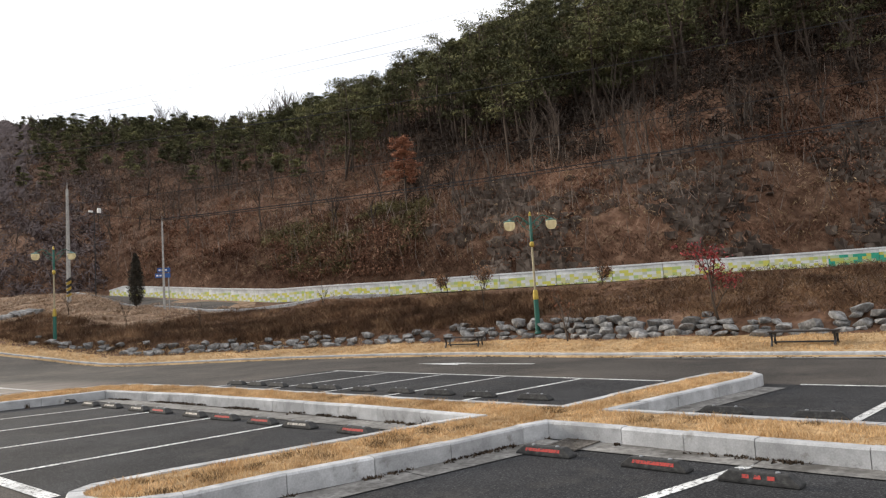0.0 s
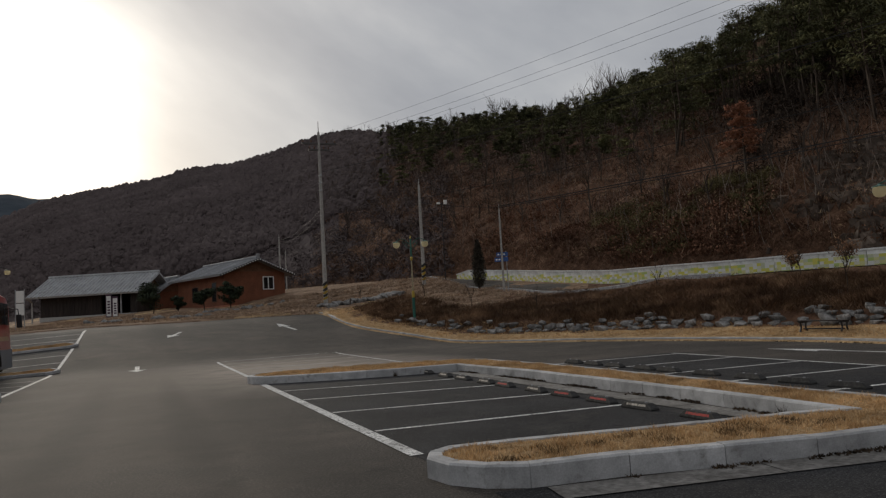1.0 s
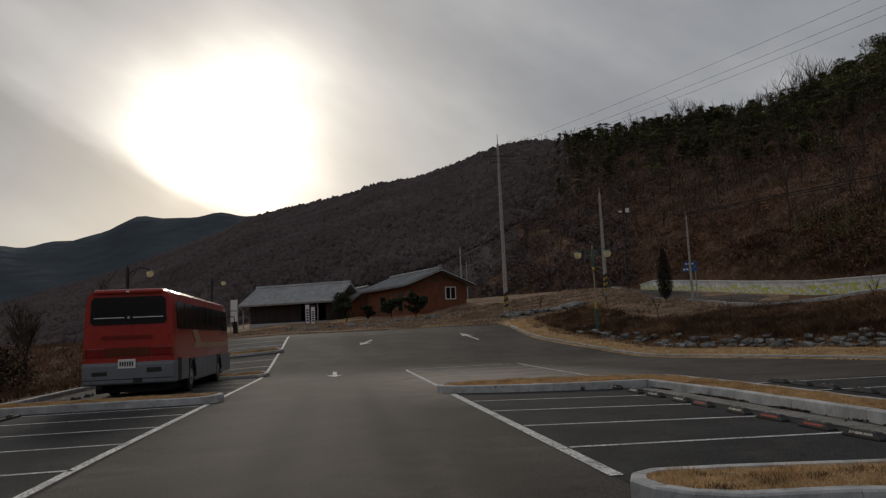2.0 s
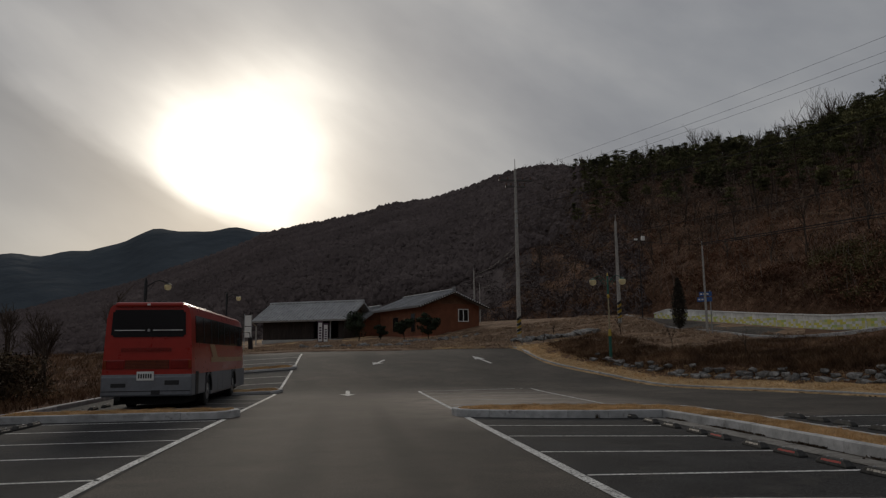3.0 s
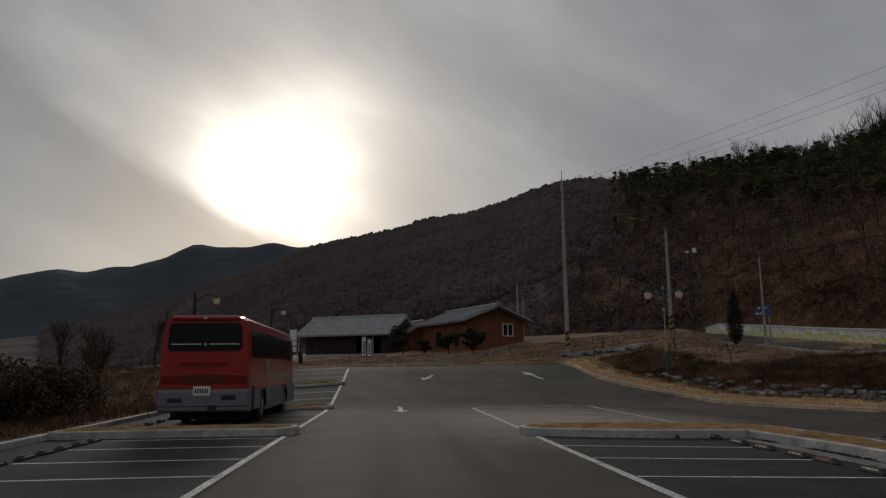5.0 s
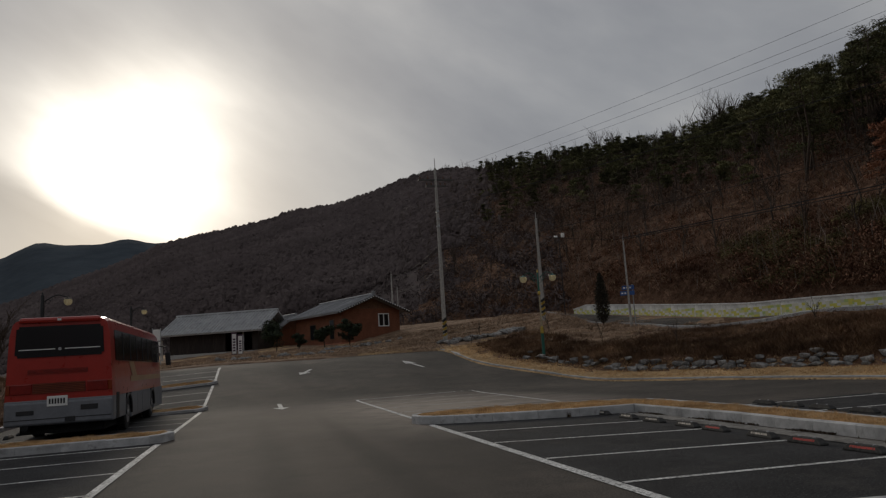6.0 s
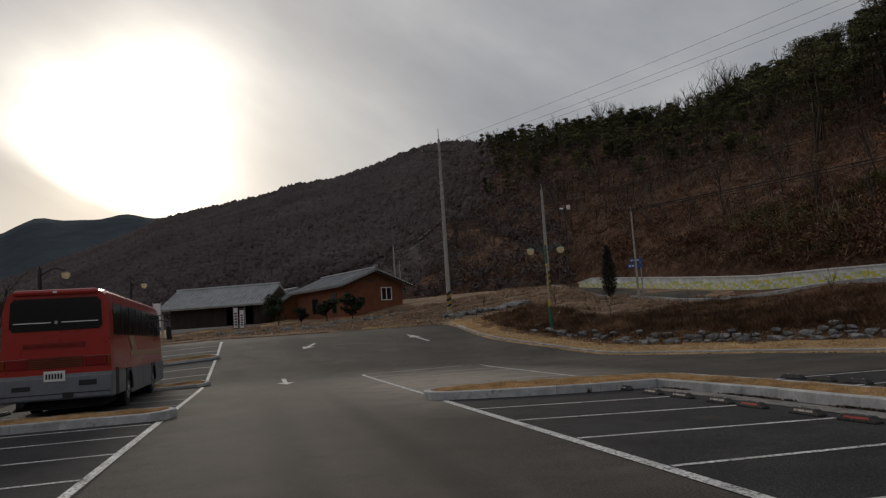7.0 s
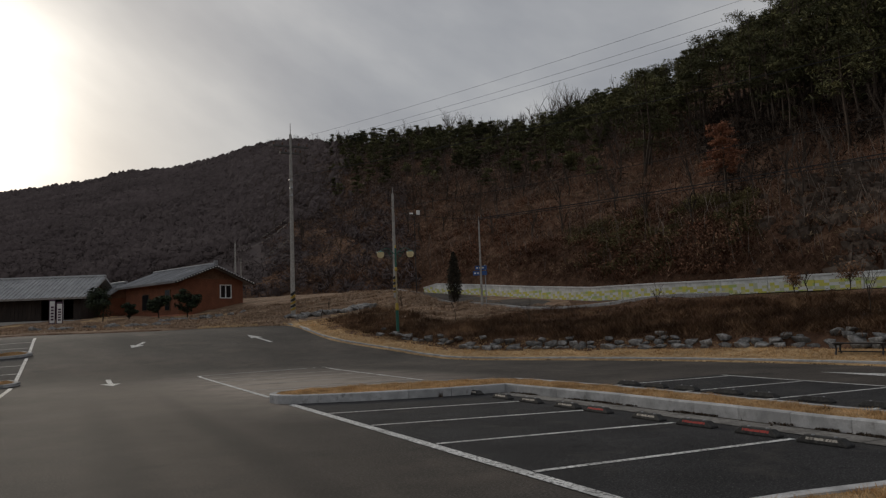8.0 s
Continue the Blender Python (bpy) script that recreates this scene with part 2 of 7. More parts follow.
M_OLIVE = mat("olive_scrub", [(0.062, 0.053, 0.023), (0.118, 0.10, 0.042), (0.19, 0.16, 0.068)], scale=0.8, rough=0.9, bump=0, coarse=0.3, island=0.4, spec=0.15)
M_BARK = mat("bark", [(0.035, 0.025, 0.019), (0.07, 0.052, 0.04), (0.12, 0.095, 0.075)], scale=14, rough=0.95, bump=0.6, stretch=(1, 1, 0.3), island=0.2, spec=0.15)
# pale, low-contrast stops: valley haze is mixed into the wood's colour
M_FARWOOD = mat("hazed_winter_wood", [(0.086, 0.069, 0.068), (0.108, 0.087, 0.085), (0.132, 0.108, 0.104)], scale=0.07, rough=0.97, bump=0, bump_scale=0.2, coarse=0.22, coarse_scale=0.02, island=0.06, spec=0.05, bump_dist=3.0)
# bluish tone puts the haze of distance into the base colour
M_RANGE = mat("haze_toned_range", [(0.047, 0.058, 0.071), (0.060, 0.074, 0.088), (0.075, 0.092, 0.107)], scale=0.02, rough=0.98, bump=0.6, bump_scale=0.03, coarse=0.2, spec=0.05, bump_dist=12.0)
M_ROCK = mat("boulder_stone", [(0.085, 0.081, 0.076), (0.185, 0.179, 0.170), (0.33, 0.322, 0.31)], scale=5, rough=0.9, bump=0.8, bump_scale=14, coarse=0.3, coarse_scale=1.3, rnd=0.3, bump_dist=0.04)
M_RUBBER = mat("black_rubber", [(0.018, 0.018, 0.018), (0.035, 0.034, 0.033), (0.07, 0.068, 0.064)], scale=22, rough=0.82, bump=0.3, coarse=0.3)
M_RED_TAPE = worn("red_reflector", (0.46, 0.055, 0.045), (0.05, 0.045, 0.045), 0.44, 30)
M_PALE_TAPE = worn("pale_reflector", (0.50, 0.46, 0.40), (0.06, 0.055, 0.05), 0.46, 24)
M_CONCRETE = mat("pole_concrete", [(0.25, 0.24, 0.22), (0.36, 0.345, 0.32), (0.46, 0.44, 0.41)], scale=9, rough=0.9, bump=0.2, coarse=0.15)
M_YELLOW = plain("warning_yellow", (0.38, 0.25, 0.035), 0.6)
M_BLACK = plain("black_paint", (0.022, 0.022, 0.024), 0.5)
M_GREEN = plain("green_enamel", (0.020, 0.115, 0.085), 0.4, gloss=0.3)
M_GOLD = plain("gold_paint", (0.46, 0.33, 0.06), 0.4, metal=0.4)
M_POLEPALE = plain("pale_brass_pole", (0.36, 0.31, 0.20), 0.5, metal=0.3)
M_WALL = mat("white_wall_paint", [(0.60, 0.60, 0.57), (0.74, 0.74, 0.71), (0.82, 0.82, 0.80)], scale=5, rough=0.85, bump=0.15, coarse=0.12)
M_STEEL = plain("galvanised_steel", (0.38, 0.39, 0.40), 0.45, metal=0.8)
M_BLUE = plain("sign_blue", (0.035, 0.10, 0.30), 0.5)
M_WHITE = plain("white_paint", (0.76, 0.76, 0.74), 0.55, var=0.06)
M_WIRE = plain("cable_black", (0.02, 0.02, 0.022), 0.6)


# ---- mesh helpers ----
def mesh_ob(name, verts, faces, material, parent=None, smooth=False):
    me = bpy.data.meshes.new(name)
    me.from_pydata([tuple(v) for v in verts], [], [tuple(f) for f in faces])
    if isinstance(material, (list, tuple)):
        for m in material:
            me.materials.append(m)
    else:
        me.materials.append(material)
    if smooth:
        me.polygons.foreach_set("use_smooth", [True] * len(me.polygons))
    me.update()
    ob = new(name, me)
    if parent:
        ob.parent = parent
    return ob


def part(name, bm, material, parent=None, label="", smooth=False):
    me = bpy.data.meshes.new(name)
    bmesh.ops.recalc_face_normals(bm, faces=bm.faces)
    bm.to_mesh(me)
    bm.free()
    me.materials.append(material)
    if smooth:
        me.polygons.foreach_set("use_smooth", [True] * len(me.polygons))
    ob = new(name, me)
    if parent:
        ob.parent = parent
    if label:
        ob["label"] = label
    return ob


def thing(name, m, label, category, group="", kind=""):
    ob = new(name)
    ob.matrix_world = m
    return tagged(ob, label, category, group, kind)


def box(bm, x0, y0, z0, x1, y1, z1, bevel=0.0, m=None):
    geo = bmesh.ops.create_cube(bm, size=1.0)
    vs = geo["verts"]
    for v in vs:
        v.co = Vector((x0 + (v.co.x + 0.5) * (x1 - x0), y0 + (v.co.y + 0.5) * (y1 - y0), z0 + (v.co.z + 0.5) * (z1 - z0)))
    if bevel:
        es = list({e for v in vs for e in v.link_edges})
        r = bmesh.ops.bevel(bm, geom=es, offset=bevel, segments=2, affect="EDGES", profile=0.5)
        vs = list({v for f in r["faces"] for v in f.verts} | {v for v in vs if v.is_valid})
    if m is not None:
        for v in vs:
            v.co = m @ v.co
    return vs


def tube(bm, pts, radii, seg=8, caps=True):
    pts = [Vector(p) for p in pts]
    if isinstance(radii, (int, float)):
        radii = [radii] * len(pts)
    rings = []
    for k, p in enumerate(pts):
        d = (pts[min(k + 1, len(pts) - 1)] - pts[max(k - 1, 0)]).normalized()
        a = d.orthogonal().normalized() if k == 0 else (a - d * a.dot(d)).normalized()
        b = d.cross(a)
        rings.append([bm.verts.new(p + (a * math.cos(t) + b * math.sin(t)) * radii[k]) for t in [2 * math.pi * j / seg for j in range(seg)]])
    for r0, r1 in zip(rings, rings[1:]):
        for j in range(seg):
            bm.faces.new((r0[j], r0[(j + 1) % seg], r1[(j + 1) % seg], r1[j]))
    if caps:
        bm.faces.new(rings[0][::-1]), bm.faces.new(rings[-1])


def lathe(bm, profile, seg=16, centre=(0, 0, 0)):
    """profile: (radius, z) from below to above."""
    tube(bm, [(centre[0], centre[1], centre[2] + z) for r, z in profile], [r for r, z in profile], seg)


def prism(bm, outline, z0, z1):
    """An upright prism on a flat outline of (x, y)."""
    lo = [bm.verts.new((x, y, z0)) for x, y in outline]
    hi = [bm.verts.new((x, y, z1)) for x, y in outline]
    bm.faces.new(lo[::-1]), bm.faces.new(hi)
    n = len(lo)
    for k in range(n):
        bm.faces.new((lo[k], lo[(k + 1) % n], hi[(k + 1) % n], hi[k]))


def B():
    return bmesh.new()


# ---- the lie of the land ----
C0 = np.array((-3.5, -19.0))    # middle of the polar ground sheet


def road_z(y, x=0.0):
    """Height of the asphalt: level, then climbing north, later on the west side."""
    y = np.asarray(y, float) - 2.4 * np.clip((-6.4 - np.asarray(x, float)) / 6.0, 0, 1)
    return np.where(y < 12.3, 0, np.where(y < 16, 0.01757 * (y - 12.3) ** 2, np.where(y < 27, 0.2405 + 0.13 * (y - 16), 1.6705 + 0.08 * (y - 27))))


FAR_KERB = [(15.3, -60), (15.4, -25), (15.7, -9.6), (16.4, -3.0), (15.9, 2.3), (14.5, 7.4), (11.75, 13.8), (10.45, 17.4), (9.25, 20.3), (8.6, 22.65), (8.5, 26.5), (8.8, 30.7), (8.4, 31.9)]
NORTH_EDGE = [(4.5, 31.7), (-0.15, 30.5), (-5.1, 30.5), (-9.5, 30.2), (-13.8, 29.9)]
WEST_EDGE = [(-12.8, 12), (-12.5, 0), (-12.3, -20), (-12.3, -60)]


def smooth_line(pts, step=0.5):
    """Even points along a Catmull-Rom curve through pts."""
    p = np.array([pts[0]] + list(pts) + [pts[-1]], float)
    out = []
    for k in range(1, len(p) - 2):
        n = max(2, int(np.linalg.norm(p[k + 1] - p[k]) / step))
        for t in np.arange(n) / n:
            out.append(0.5 * (2 * p[k] + (p[k + 1] - p[k - 1]) * t + (2 * p[k - 1] - 5 * p[k] + 4 * p[k + 1] - p[k + 2]) * t ** 2 + (3 * p[k] - p[k - 1] - 3 * p[k + 1] + p[k + 2]) * t ** 3))
    out.append(p[-2])
    return np.array(out)


kerb_line = smooth_line(FAR_KERB, 0.5)
lot_line = np.vstack([kerb_line, np.array(NORTH_EDGE + WEST_EDGE, float)])
toe_line = np.array([(-45, -150), (55, -95), (49.4, -43.7), (44.6, -15.7), (40.0, -9.4), (35.6, -4.95), (32.4, -0.7), (29.9, 5.0), (28.2, 12.0), (26.95, 21.75), (26.0, 34.5), (24.65, 43.3), (20.1, 57.9), (10.8, 77.3), (-8.1, 98.8), (-34.7, 116.7), (-70, 116), (-125, 70), (-165, 0), (-140, -95), (-45, -150.1)], float)
toe_zs = np.array([0, 2.1, 2.55, 2.6, 2.53, 2.47, 2.45, 2.49, 2.59, 2.87, 3.98, 4.7, 5.2, 5.4, 5.2, 2.9, 0, -1, -1, -0.5, 0], float)


def ray_radius(line, az):
    """Distance from C0 to a closed line round it, by direction (radians clockwise from +y)."""
    d = np.stack([np.sin(az), np.cos(az)], -1)
    best = np.full(az.shape, 1e9)
    frac = np.zeros(az.shape)
    p = np.vstack([line, line[:1]]) - C0
    for k in range(len(p) - 1):
        a, e = p[k], p[k + 1] - p[k]
        den = d[:, 0] * e[1] - d[:, 1] * e[0]
        den = np.where(abs(den) < 1e-9, 1e-9, den)
        r = (a[0] * e[1] - a[1] * e[0]) / den
        u = (a[0] * d[:, 1] - a[1] * d[:, 0]) / den
        ok = (r > 0) & (u >= -1e-6) & (u <= 1 + 1e-6) & (r < best)
        best, frac = np.where(ok, r, best), np.where(ok, k + u, frac)
    return best, frac


def line_distance(line, x, y):
    """Nearest distance to an open line and the y of the nearest point."""
    best, by = np.full(x.shape, 1e9), np.zeros(x.shape)
    for k in range(len(line) - 1):
        a, e = line[k], line[k + 1] - line[k]
        u = np.clip(((x - a[0]) * e[0] + (y - a[1]) * e[1]) / max(1e-9, e @ e), 0, 1)
        d = np.hypot(x - a[0] - u * e[0], y - a[1] - u * e[1])
        by = np.where(d < best, a[1] + u * e[1], by)
        best = np.minimum(best, d)
    return best, by


CREST = [(-180, 6, 500), (-120, 5, 500), (-60, 1.5, 470), (-35, 1.0, 470), (-24, 2.6, 470), (-16, 5.0, 470), (-9, 7.8, 440), (-6.5, 9.0, 420), (-4.4, 9.6, 410), (-2.2, 10.1, 400), (1.4, 10.85, 385), (2.7, 11.4, 375), (4.4, 11.75, 365), (6.5, 11.95, 355), (9, 12.6, 340), (10.8, 13.15, 320),
         (12.3, 13.75, 300), (14.6, 14.3, 280), (16.7, 14.4, 265), (18.2, 14.2, 225), (19.5, 14.2, 195), (24, 14.5, 170), (29, 14.55, 157), (33, 14.4, 149), (36, 14.8, 140), (40, 15.9, 132), (45, 17.05, 125), (48, 18.1, 120), (54, 20.0, 115), (60, 22.0, 112), (80, 25.4, 110), (100, 25.4, 115), (140, 10, 300), (180, 6, 500)]
crest_az, crest_el, crest_r = (np.array(v, float) for v in zip(*CREST))


def wave(x, y, scale, seed):
    """Cheap smooth noise from a few turned waves."""
    out = 0
    for k in range(6):
        a = seed * 1.7 + k * 2.399
        f = (1 + 0.55 * k) / scale
        out = out + np.sin((x * math.cos(a) + y * math.sin(a)) * f * 2 * math.pi + seed * 3 + k * 1.3) / (1 + 0.6 * k)
    return out / 2.6


def bank_z(x, y):
    """Ground between the lot and the foot of the hill."""
    dx, dy = x - C0[0], y - C0[1]
    az, r = np.arctan2(dx, dy), np.hypot(dx, dy)
    rk, _ = ray_radius(lot_line, az)
    r0, fr = ray_radius(toe_line, az)
    z0 = np.interp(fr, np.arange(len(toe_zs)), toe_zs)
    d, yk = line_distance(lot_line, x, y)
    d = np.where(r < rk, 0, d)
    zk = road_z(np.clip(yk, -100, 33), np.clip(x, -14, 14))
    rock_at = np.interp(yk, [-60, -0.5, 5, 14, 21], [2.5, 2.4, 1.5, 1.4, 1.9])
    low = 0.13 + 0.28 * np.clip(d / rock_at, 0, 1)
    step = 0.55 * np.clip((d - rock_at) / 0.9, 0, 1) * np.interp(yk, [14.5, 19], [1, 0.2])
    to_wall = np.maximum(r0 - r, 0)
    f = np.clip((d - rock_at - 0.9) / np.maximum(d - rock_at - 0.9 + to_wall - 4.5, 0.5), 0, 1)
    f = np.where(to_wall < 4.5, 1, f)
    up = 1 - (1 - f) ** 1.7
    lean = np.interp(np.degrees(az), [23, 25.5, 32, 40], [0, 1.0, 1.0, 0]) * np.clip(to_wall / 6.5, 0, 1)
    z_low = zk * (1 - 0.2 * np.clip((d - 3) / 5, 0, 1)) + low + step
    z_east = z_low * (1 - up) + (z0 - lean) * up
    fn = np.clip(d / np.maximum(d + to_wall, 1), 0, 1)
    z_else = (zk + 0.1) * (1 - fn) + z0 * fn
    ew = np.clip((x - 4) / 5, 0, 1)
    z = np.where(yk < 30.4, np.where(x > 0, z_east, z_else), z_else * (1 - ew) + z_east * ew)
    rough = np.clip((d - 1.0) / 2.5, 0, 1) * np.clip(to_wall / 3 - 1.2, 0, 1)
    return z + rough * (0.09 * wave(x, y, 5.5, 1) + 0.05 * wave(x, y, 1.9, 2))


def hill_z(x, y):
    """Slope from the foot of the hill to the ridge."""
    dx, dy = x - C0[0], y - C0[1]
    az, r = np.arctan2(dx, dy), np.hypot(dx, dy)
    r0, fr = ray_radius(toe_line, az)
    z0 = np.interp(fr, np.arange(len(toe_zs)), toe_zs)
    deg = np.degrees(az)
    el, R = np.interp(deg, crest_az, crest_el), np.interp(deg, crest_az, crest_r)
    zc = 1.6 + R * np.tan(np.radians(el))
    f = (r - r0) / (R - r0)
    up = np.clip(f, 0, 1)
    steep = np.interp(deg, [14, 24], [0, 1]) * 2.2 * np.clip((r - r0) / 4, 0, 1) * (1 - up)
    z = z0 + (zc - z0) * (0.93 * up + 0.07 * up ** 2) + steep
    z = np.where(f > 1, zc - (r - R) * 0.18, z)
    amp = np.clip((r - r0) / 12, 0, 1) * np.clip((1 - f) * 5, 0.25, 1)
    far = np.interp(deg, [10, 24], [0, 1])
    return z + amp * (R / 130) * ((0.35 + 0.45 * far) * wave(x, y, 23 + 60 * (1 - far), 3) + 0.45 * far * wave(x, y, 9, 4))


def ground_z(x, y):
    x, y = np.atleast_1d(np.asarray(x, float)), np.atleast_1d(np.asarray(y, float))
    dx, dy = x - C0[0], y - C0[1]
    az, r = np.arctan2(dx, dy), np.hypot(dx, dy)
    rk, _ = ray_radius(lot_line, az)
    r0, _ = ray_radius(toe_line, az)
    return np.where(r <= rk, road_z(y, x), np.where(r < r0, bank_z(x, y), hill_z(x, y)))


def gz(x, y):
    return float(ground_z(x, y)[0])


AZ = np.radians(np.concatenate([np.arange(-180, -36, 3.0), np.arange(-36, 96, 0.6), np.arange(96, 180, 3.0)]))


def polar_grid(rings, zs, name, material):
    """A closed sheet from rings of radii and heights round C0."""
    n = len(AZ)
    verts = [(C0[0] + r * math.sin(a), C0[1] + r * math.cos(a), z) for ring, zz in zip(rings, zs) for r, a, z in zip(ring, AZ, zz)]
    faces = [(k * n + j, k * n + (j + 1) % n, (k + 1) * n + (j + 1) % n, (k + 1) * n + j) for k in range(len(rings) - 1) for j in range(n)]
    return mesh_ob(name, verts, [f[::-1] for f in faces], material, smooth=True)


rk, _ = ray_radius(lot_line, AZ)
r0, _ = ray_radius(toe_line, AZ)
RR = np.interp(np.degrees(AZ), crest_az, crest_r)
xs, ys = (lambda r: C0[0] + r * np.sin(AZ)), (lambda r: C0[1] + r * np.cos(AZ))

# the carriageway
rings = [rk * f for f in np.concatenate([[0.00002], np.linspace(0.04, 1, 60)])]
lane = tagged(polar_grid(rings, [road_z(ys(r), xs(r)) for r in rings], "road", M_LANE), "worn grey-brown asphalt of the car park lanes", "road", kind="structure")

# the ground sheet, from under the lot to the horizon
rings, zs = [], []
for f in (0.001, 0.2, 0.4, 0.5, 0.6, 0.7, 0.8, 0.9, 0.97):
    rings.append(rk * f), zs.append(road_z(ys(rk * f), xs(rk * f)) - 0.3)
rings.append(rk + 0.05), zs.append(bank_z(xs(rk + 0.02), ys(rk + 0.02)) - 0.05)
for f in np.linspace(0.004, 0.998, 64):
    r = rk + 0.05 + f * (r0 - rk - 0.05)
    rings.append(r), zs.append(bank_z(xs(r), ys(r)))
for f in np.linspace(0.002, 1, 70) ** 1.15:
    r = r0 + f * (RR - r0)
    rings.append(r), zs.append(hill_z(xs(r), ys(r)))
for r in (RR * 1.06, RR * 1.2, RR * 1.5):
    rings.append(r), zs.append(np.maximum(hill_z(xs(r), ys(r)), -3))
for R in (1500.0, 4200.0):
    rings.append(np.full(len(AZ), R)), zs.append(np.full(len(AZ), -3.0))
ground = polar_grid(rings, zs, "ground", [M_GROUND, M_FARWOOD, M_LAWN, M_MOUND])
pc = np.array([tuple(poly.center) for poly in ground.data.polygons])
near_d, near_y = line_distance(lot_line, pc[:, 0], pc[:, 1])
pr, pa = np.hypot(pc[:, 0] - C0[0], pc[:, 1] - C0[1]), np.arctan2(pc[:, 0] - C0[0], pc[:, 1] - C0[1])
before_toe = pr < ray_radius(toe_line, pa)[0] - 0.5
verge = np.interp(near_y, [-60, -0.5, 5, 14, 21, 31], [2.3, 2.2, 1.3, 1.1, 1.2, 1.2]) + 0.25 * wave(pc[:, 0], pc[:, 1], 3, 9)
for poly, c, d, ny, bt, vg in zip(ground.data.polygons, pc, near_d, near_y, before_toe, verge):
    c = Vector(c)
    if bt and c.x > 3 and ny < 31.8 and d < vg:
        poly.material_index = 2
    elif bt and c.x > 7 and c.y > 22.5 + 1.5 * math.sin(c.x) and (d > 4.6 or c.y > 31.8):
        poly.material_index = 3
    elif bt and c.y > 30:
        poly.material_index = 3 if math.sin(c.x * 0.9) + math.sin(c.y * 1.7) > -0.9 else 2
    elif math.hypot(c.x - C0[0], c.y - C0[1]) > 98 and -175 < math.degrees(math.atan2(c.x - C0[0], c.y - C0[1])) < 19 + 4 * math.sin(c.y * 0.05):
        poly.material_index = 1
tagged(ground, "brown leaf-strewn winter ground rising to a wooded hill", "ground", kind="structure")

# the mountain range far behind, with the air's haze in its colour
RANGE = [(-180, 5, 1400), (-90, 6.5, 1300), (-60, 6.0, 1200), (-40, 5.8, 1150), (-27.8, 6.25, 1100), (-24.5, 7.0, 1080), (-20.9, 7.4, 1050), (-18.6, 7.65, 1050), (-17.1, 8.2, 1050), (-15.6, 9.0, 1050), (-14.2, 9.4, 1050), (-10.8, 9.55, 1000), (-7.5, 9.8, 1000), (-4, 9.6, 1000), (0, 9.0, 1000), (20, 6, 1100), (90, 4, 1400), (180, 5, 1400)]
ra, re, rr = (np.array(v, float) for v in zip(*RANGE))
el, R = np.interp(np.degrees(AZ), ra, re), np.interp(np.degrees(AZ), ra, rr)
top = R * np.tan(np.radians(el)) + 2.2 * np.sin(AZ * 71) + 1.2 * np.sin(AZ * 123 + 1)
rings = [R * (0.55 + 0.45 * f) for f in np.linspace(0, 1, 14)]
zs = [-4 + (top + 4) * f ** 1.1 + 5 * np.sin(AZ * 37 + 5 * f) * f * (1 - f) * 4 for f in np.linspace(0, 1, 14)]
tagged(polar_grid(rings + [R * 1.3], zs + [top * 0.5], "distant_mountain_range", M_RANGE), "wooded mountains far down the valley, tinted blue-grey for haze", "mountain", kind="structure")


# ---- car park: bays, markings, gutters ----
def sheet(name, quad, material, dz, step=1.0, parent=None, holes=None):
    """A draped four-cornered sheet a little above the asphalt."""
    a, b, c, d = (np.array(p, float) for p in quad)
    nu = max(1, int(max(np.linalg.norm(b - a), np.linalg.norm(c - d)) / step))
    nv = max(1, int(max(np.linalg.norm(d - a), np.linalg.norm(c - b)) / step))
    verts, faces = [], []
    for i in range(nv + 1):
        for j in range(nu + 1):
            u, v = j / nu, i / nv
            p = a * (1 - u) * (1 - v) + b * u * (1 - v) + c * u * v + d * (1 - u) * v
            verts.append((p[0], p[1], float(road_z(p[1], p[0])) + dz))
    for i in range(nv):
        for j in range(nu):
            k = i * (nu + 1) + j
            faces.append((k, k + 1, k + nu + 2, k + nu + 1))
    ob = mesh_ob(name, verts, faces, material, parent)
    if ob.data.polygons[0].normal.z < 0:
        ob.data.flip_normals()
    return ob


bays = []
for quad in ([(-0.02, 0.1), (-0.05, -12.3), (4.66, -13.2), (4.95, -1.45)], [(-0.05, -13.6), (-0.3, -45), (3.5, -45), (4.6, -14.5)],
             [(6.2, -2.0), (5.9, -13.9), (10.4, -14.2), (11.5, -2.0)], [(5.8, -14.75), (5.1, -45), (9.7, -45), (10.3, -15.25)],
             [(-12.5, 1.3), (-12.3, -45), (-6.55, -45), (-6.45, 1.3)], [(-13.6, 28.6), (-12.6, 2.6), (-6.35, 2.6), (-5.95, 28.6)]):
    bays.append(tagged(sheet("parking_bay_asphalt", quad, M_BAY, 0.005, 0.5), "dark grey asphalt of a row of parking bays", "parking bays", kind="structure"))


def ribbon(name, p0, p1, width, material, dz=0.011, parent=None):
    p0, p1 = np.array(p0, float), np.array(p1, float)
    d = (p1 - p0) / np.linalg.norm(p1 - p0)
    n = np.array((-d[1], d[0])) * width / 2
    return sheet(name, [p0 + n, p0 - n, p1 - n, p1 + n], material, dz, 0.6, parent)


marks = thing("bay_marking", pose(0, 0, 0), "worn white painted lines of the parking bays", "road marking", kind="structure")


def line(p0, p1, width=0.10, old=False):
    ribbon("line", p0, p1, width, M_LINE_OLD if old else M_LINE, 0.011, marks)


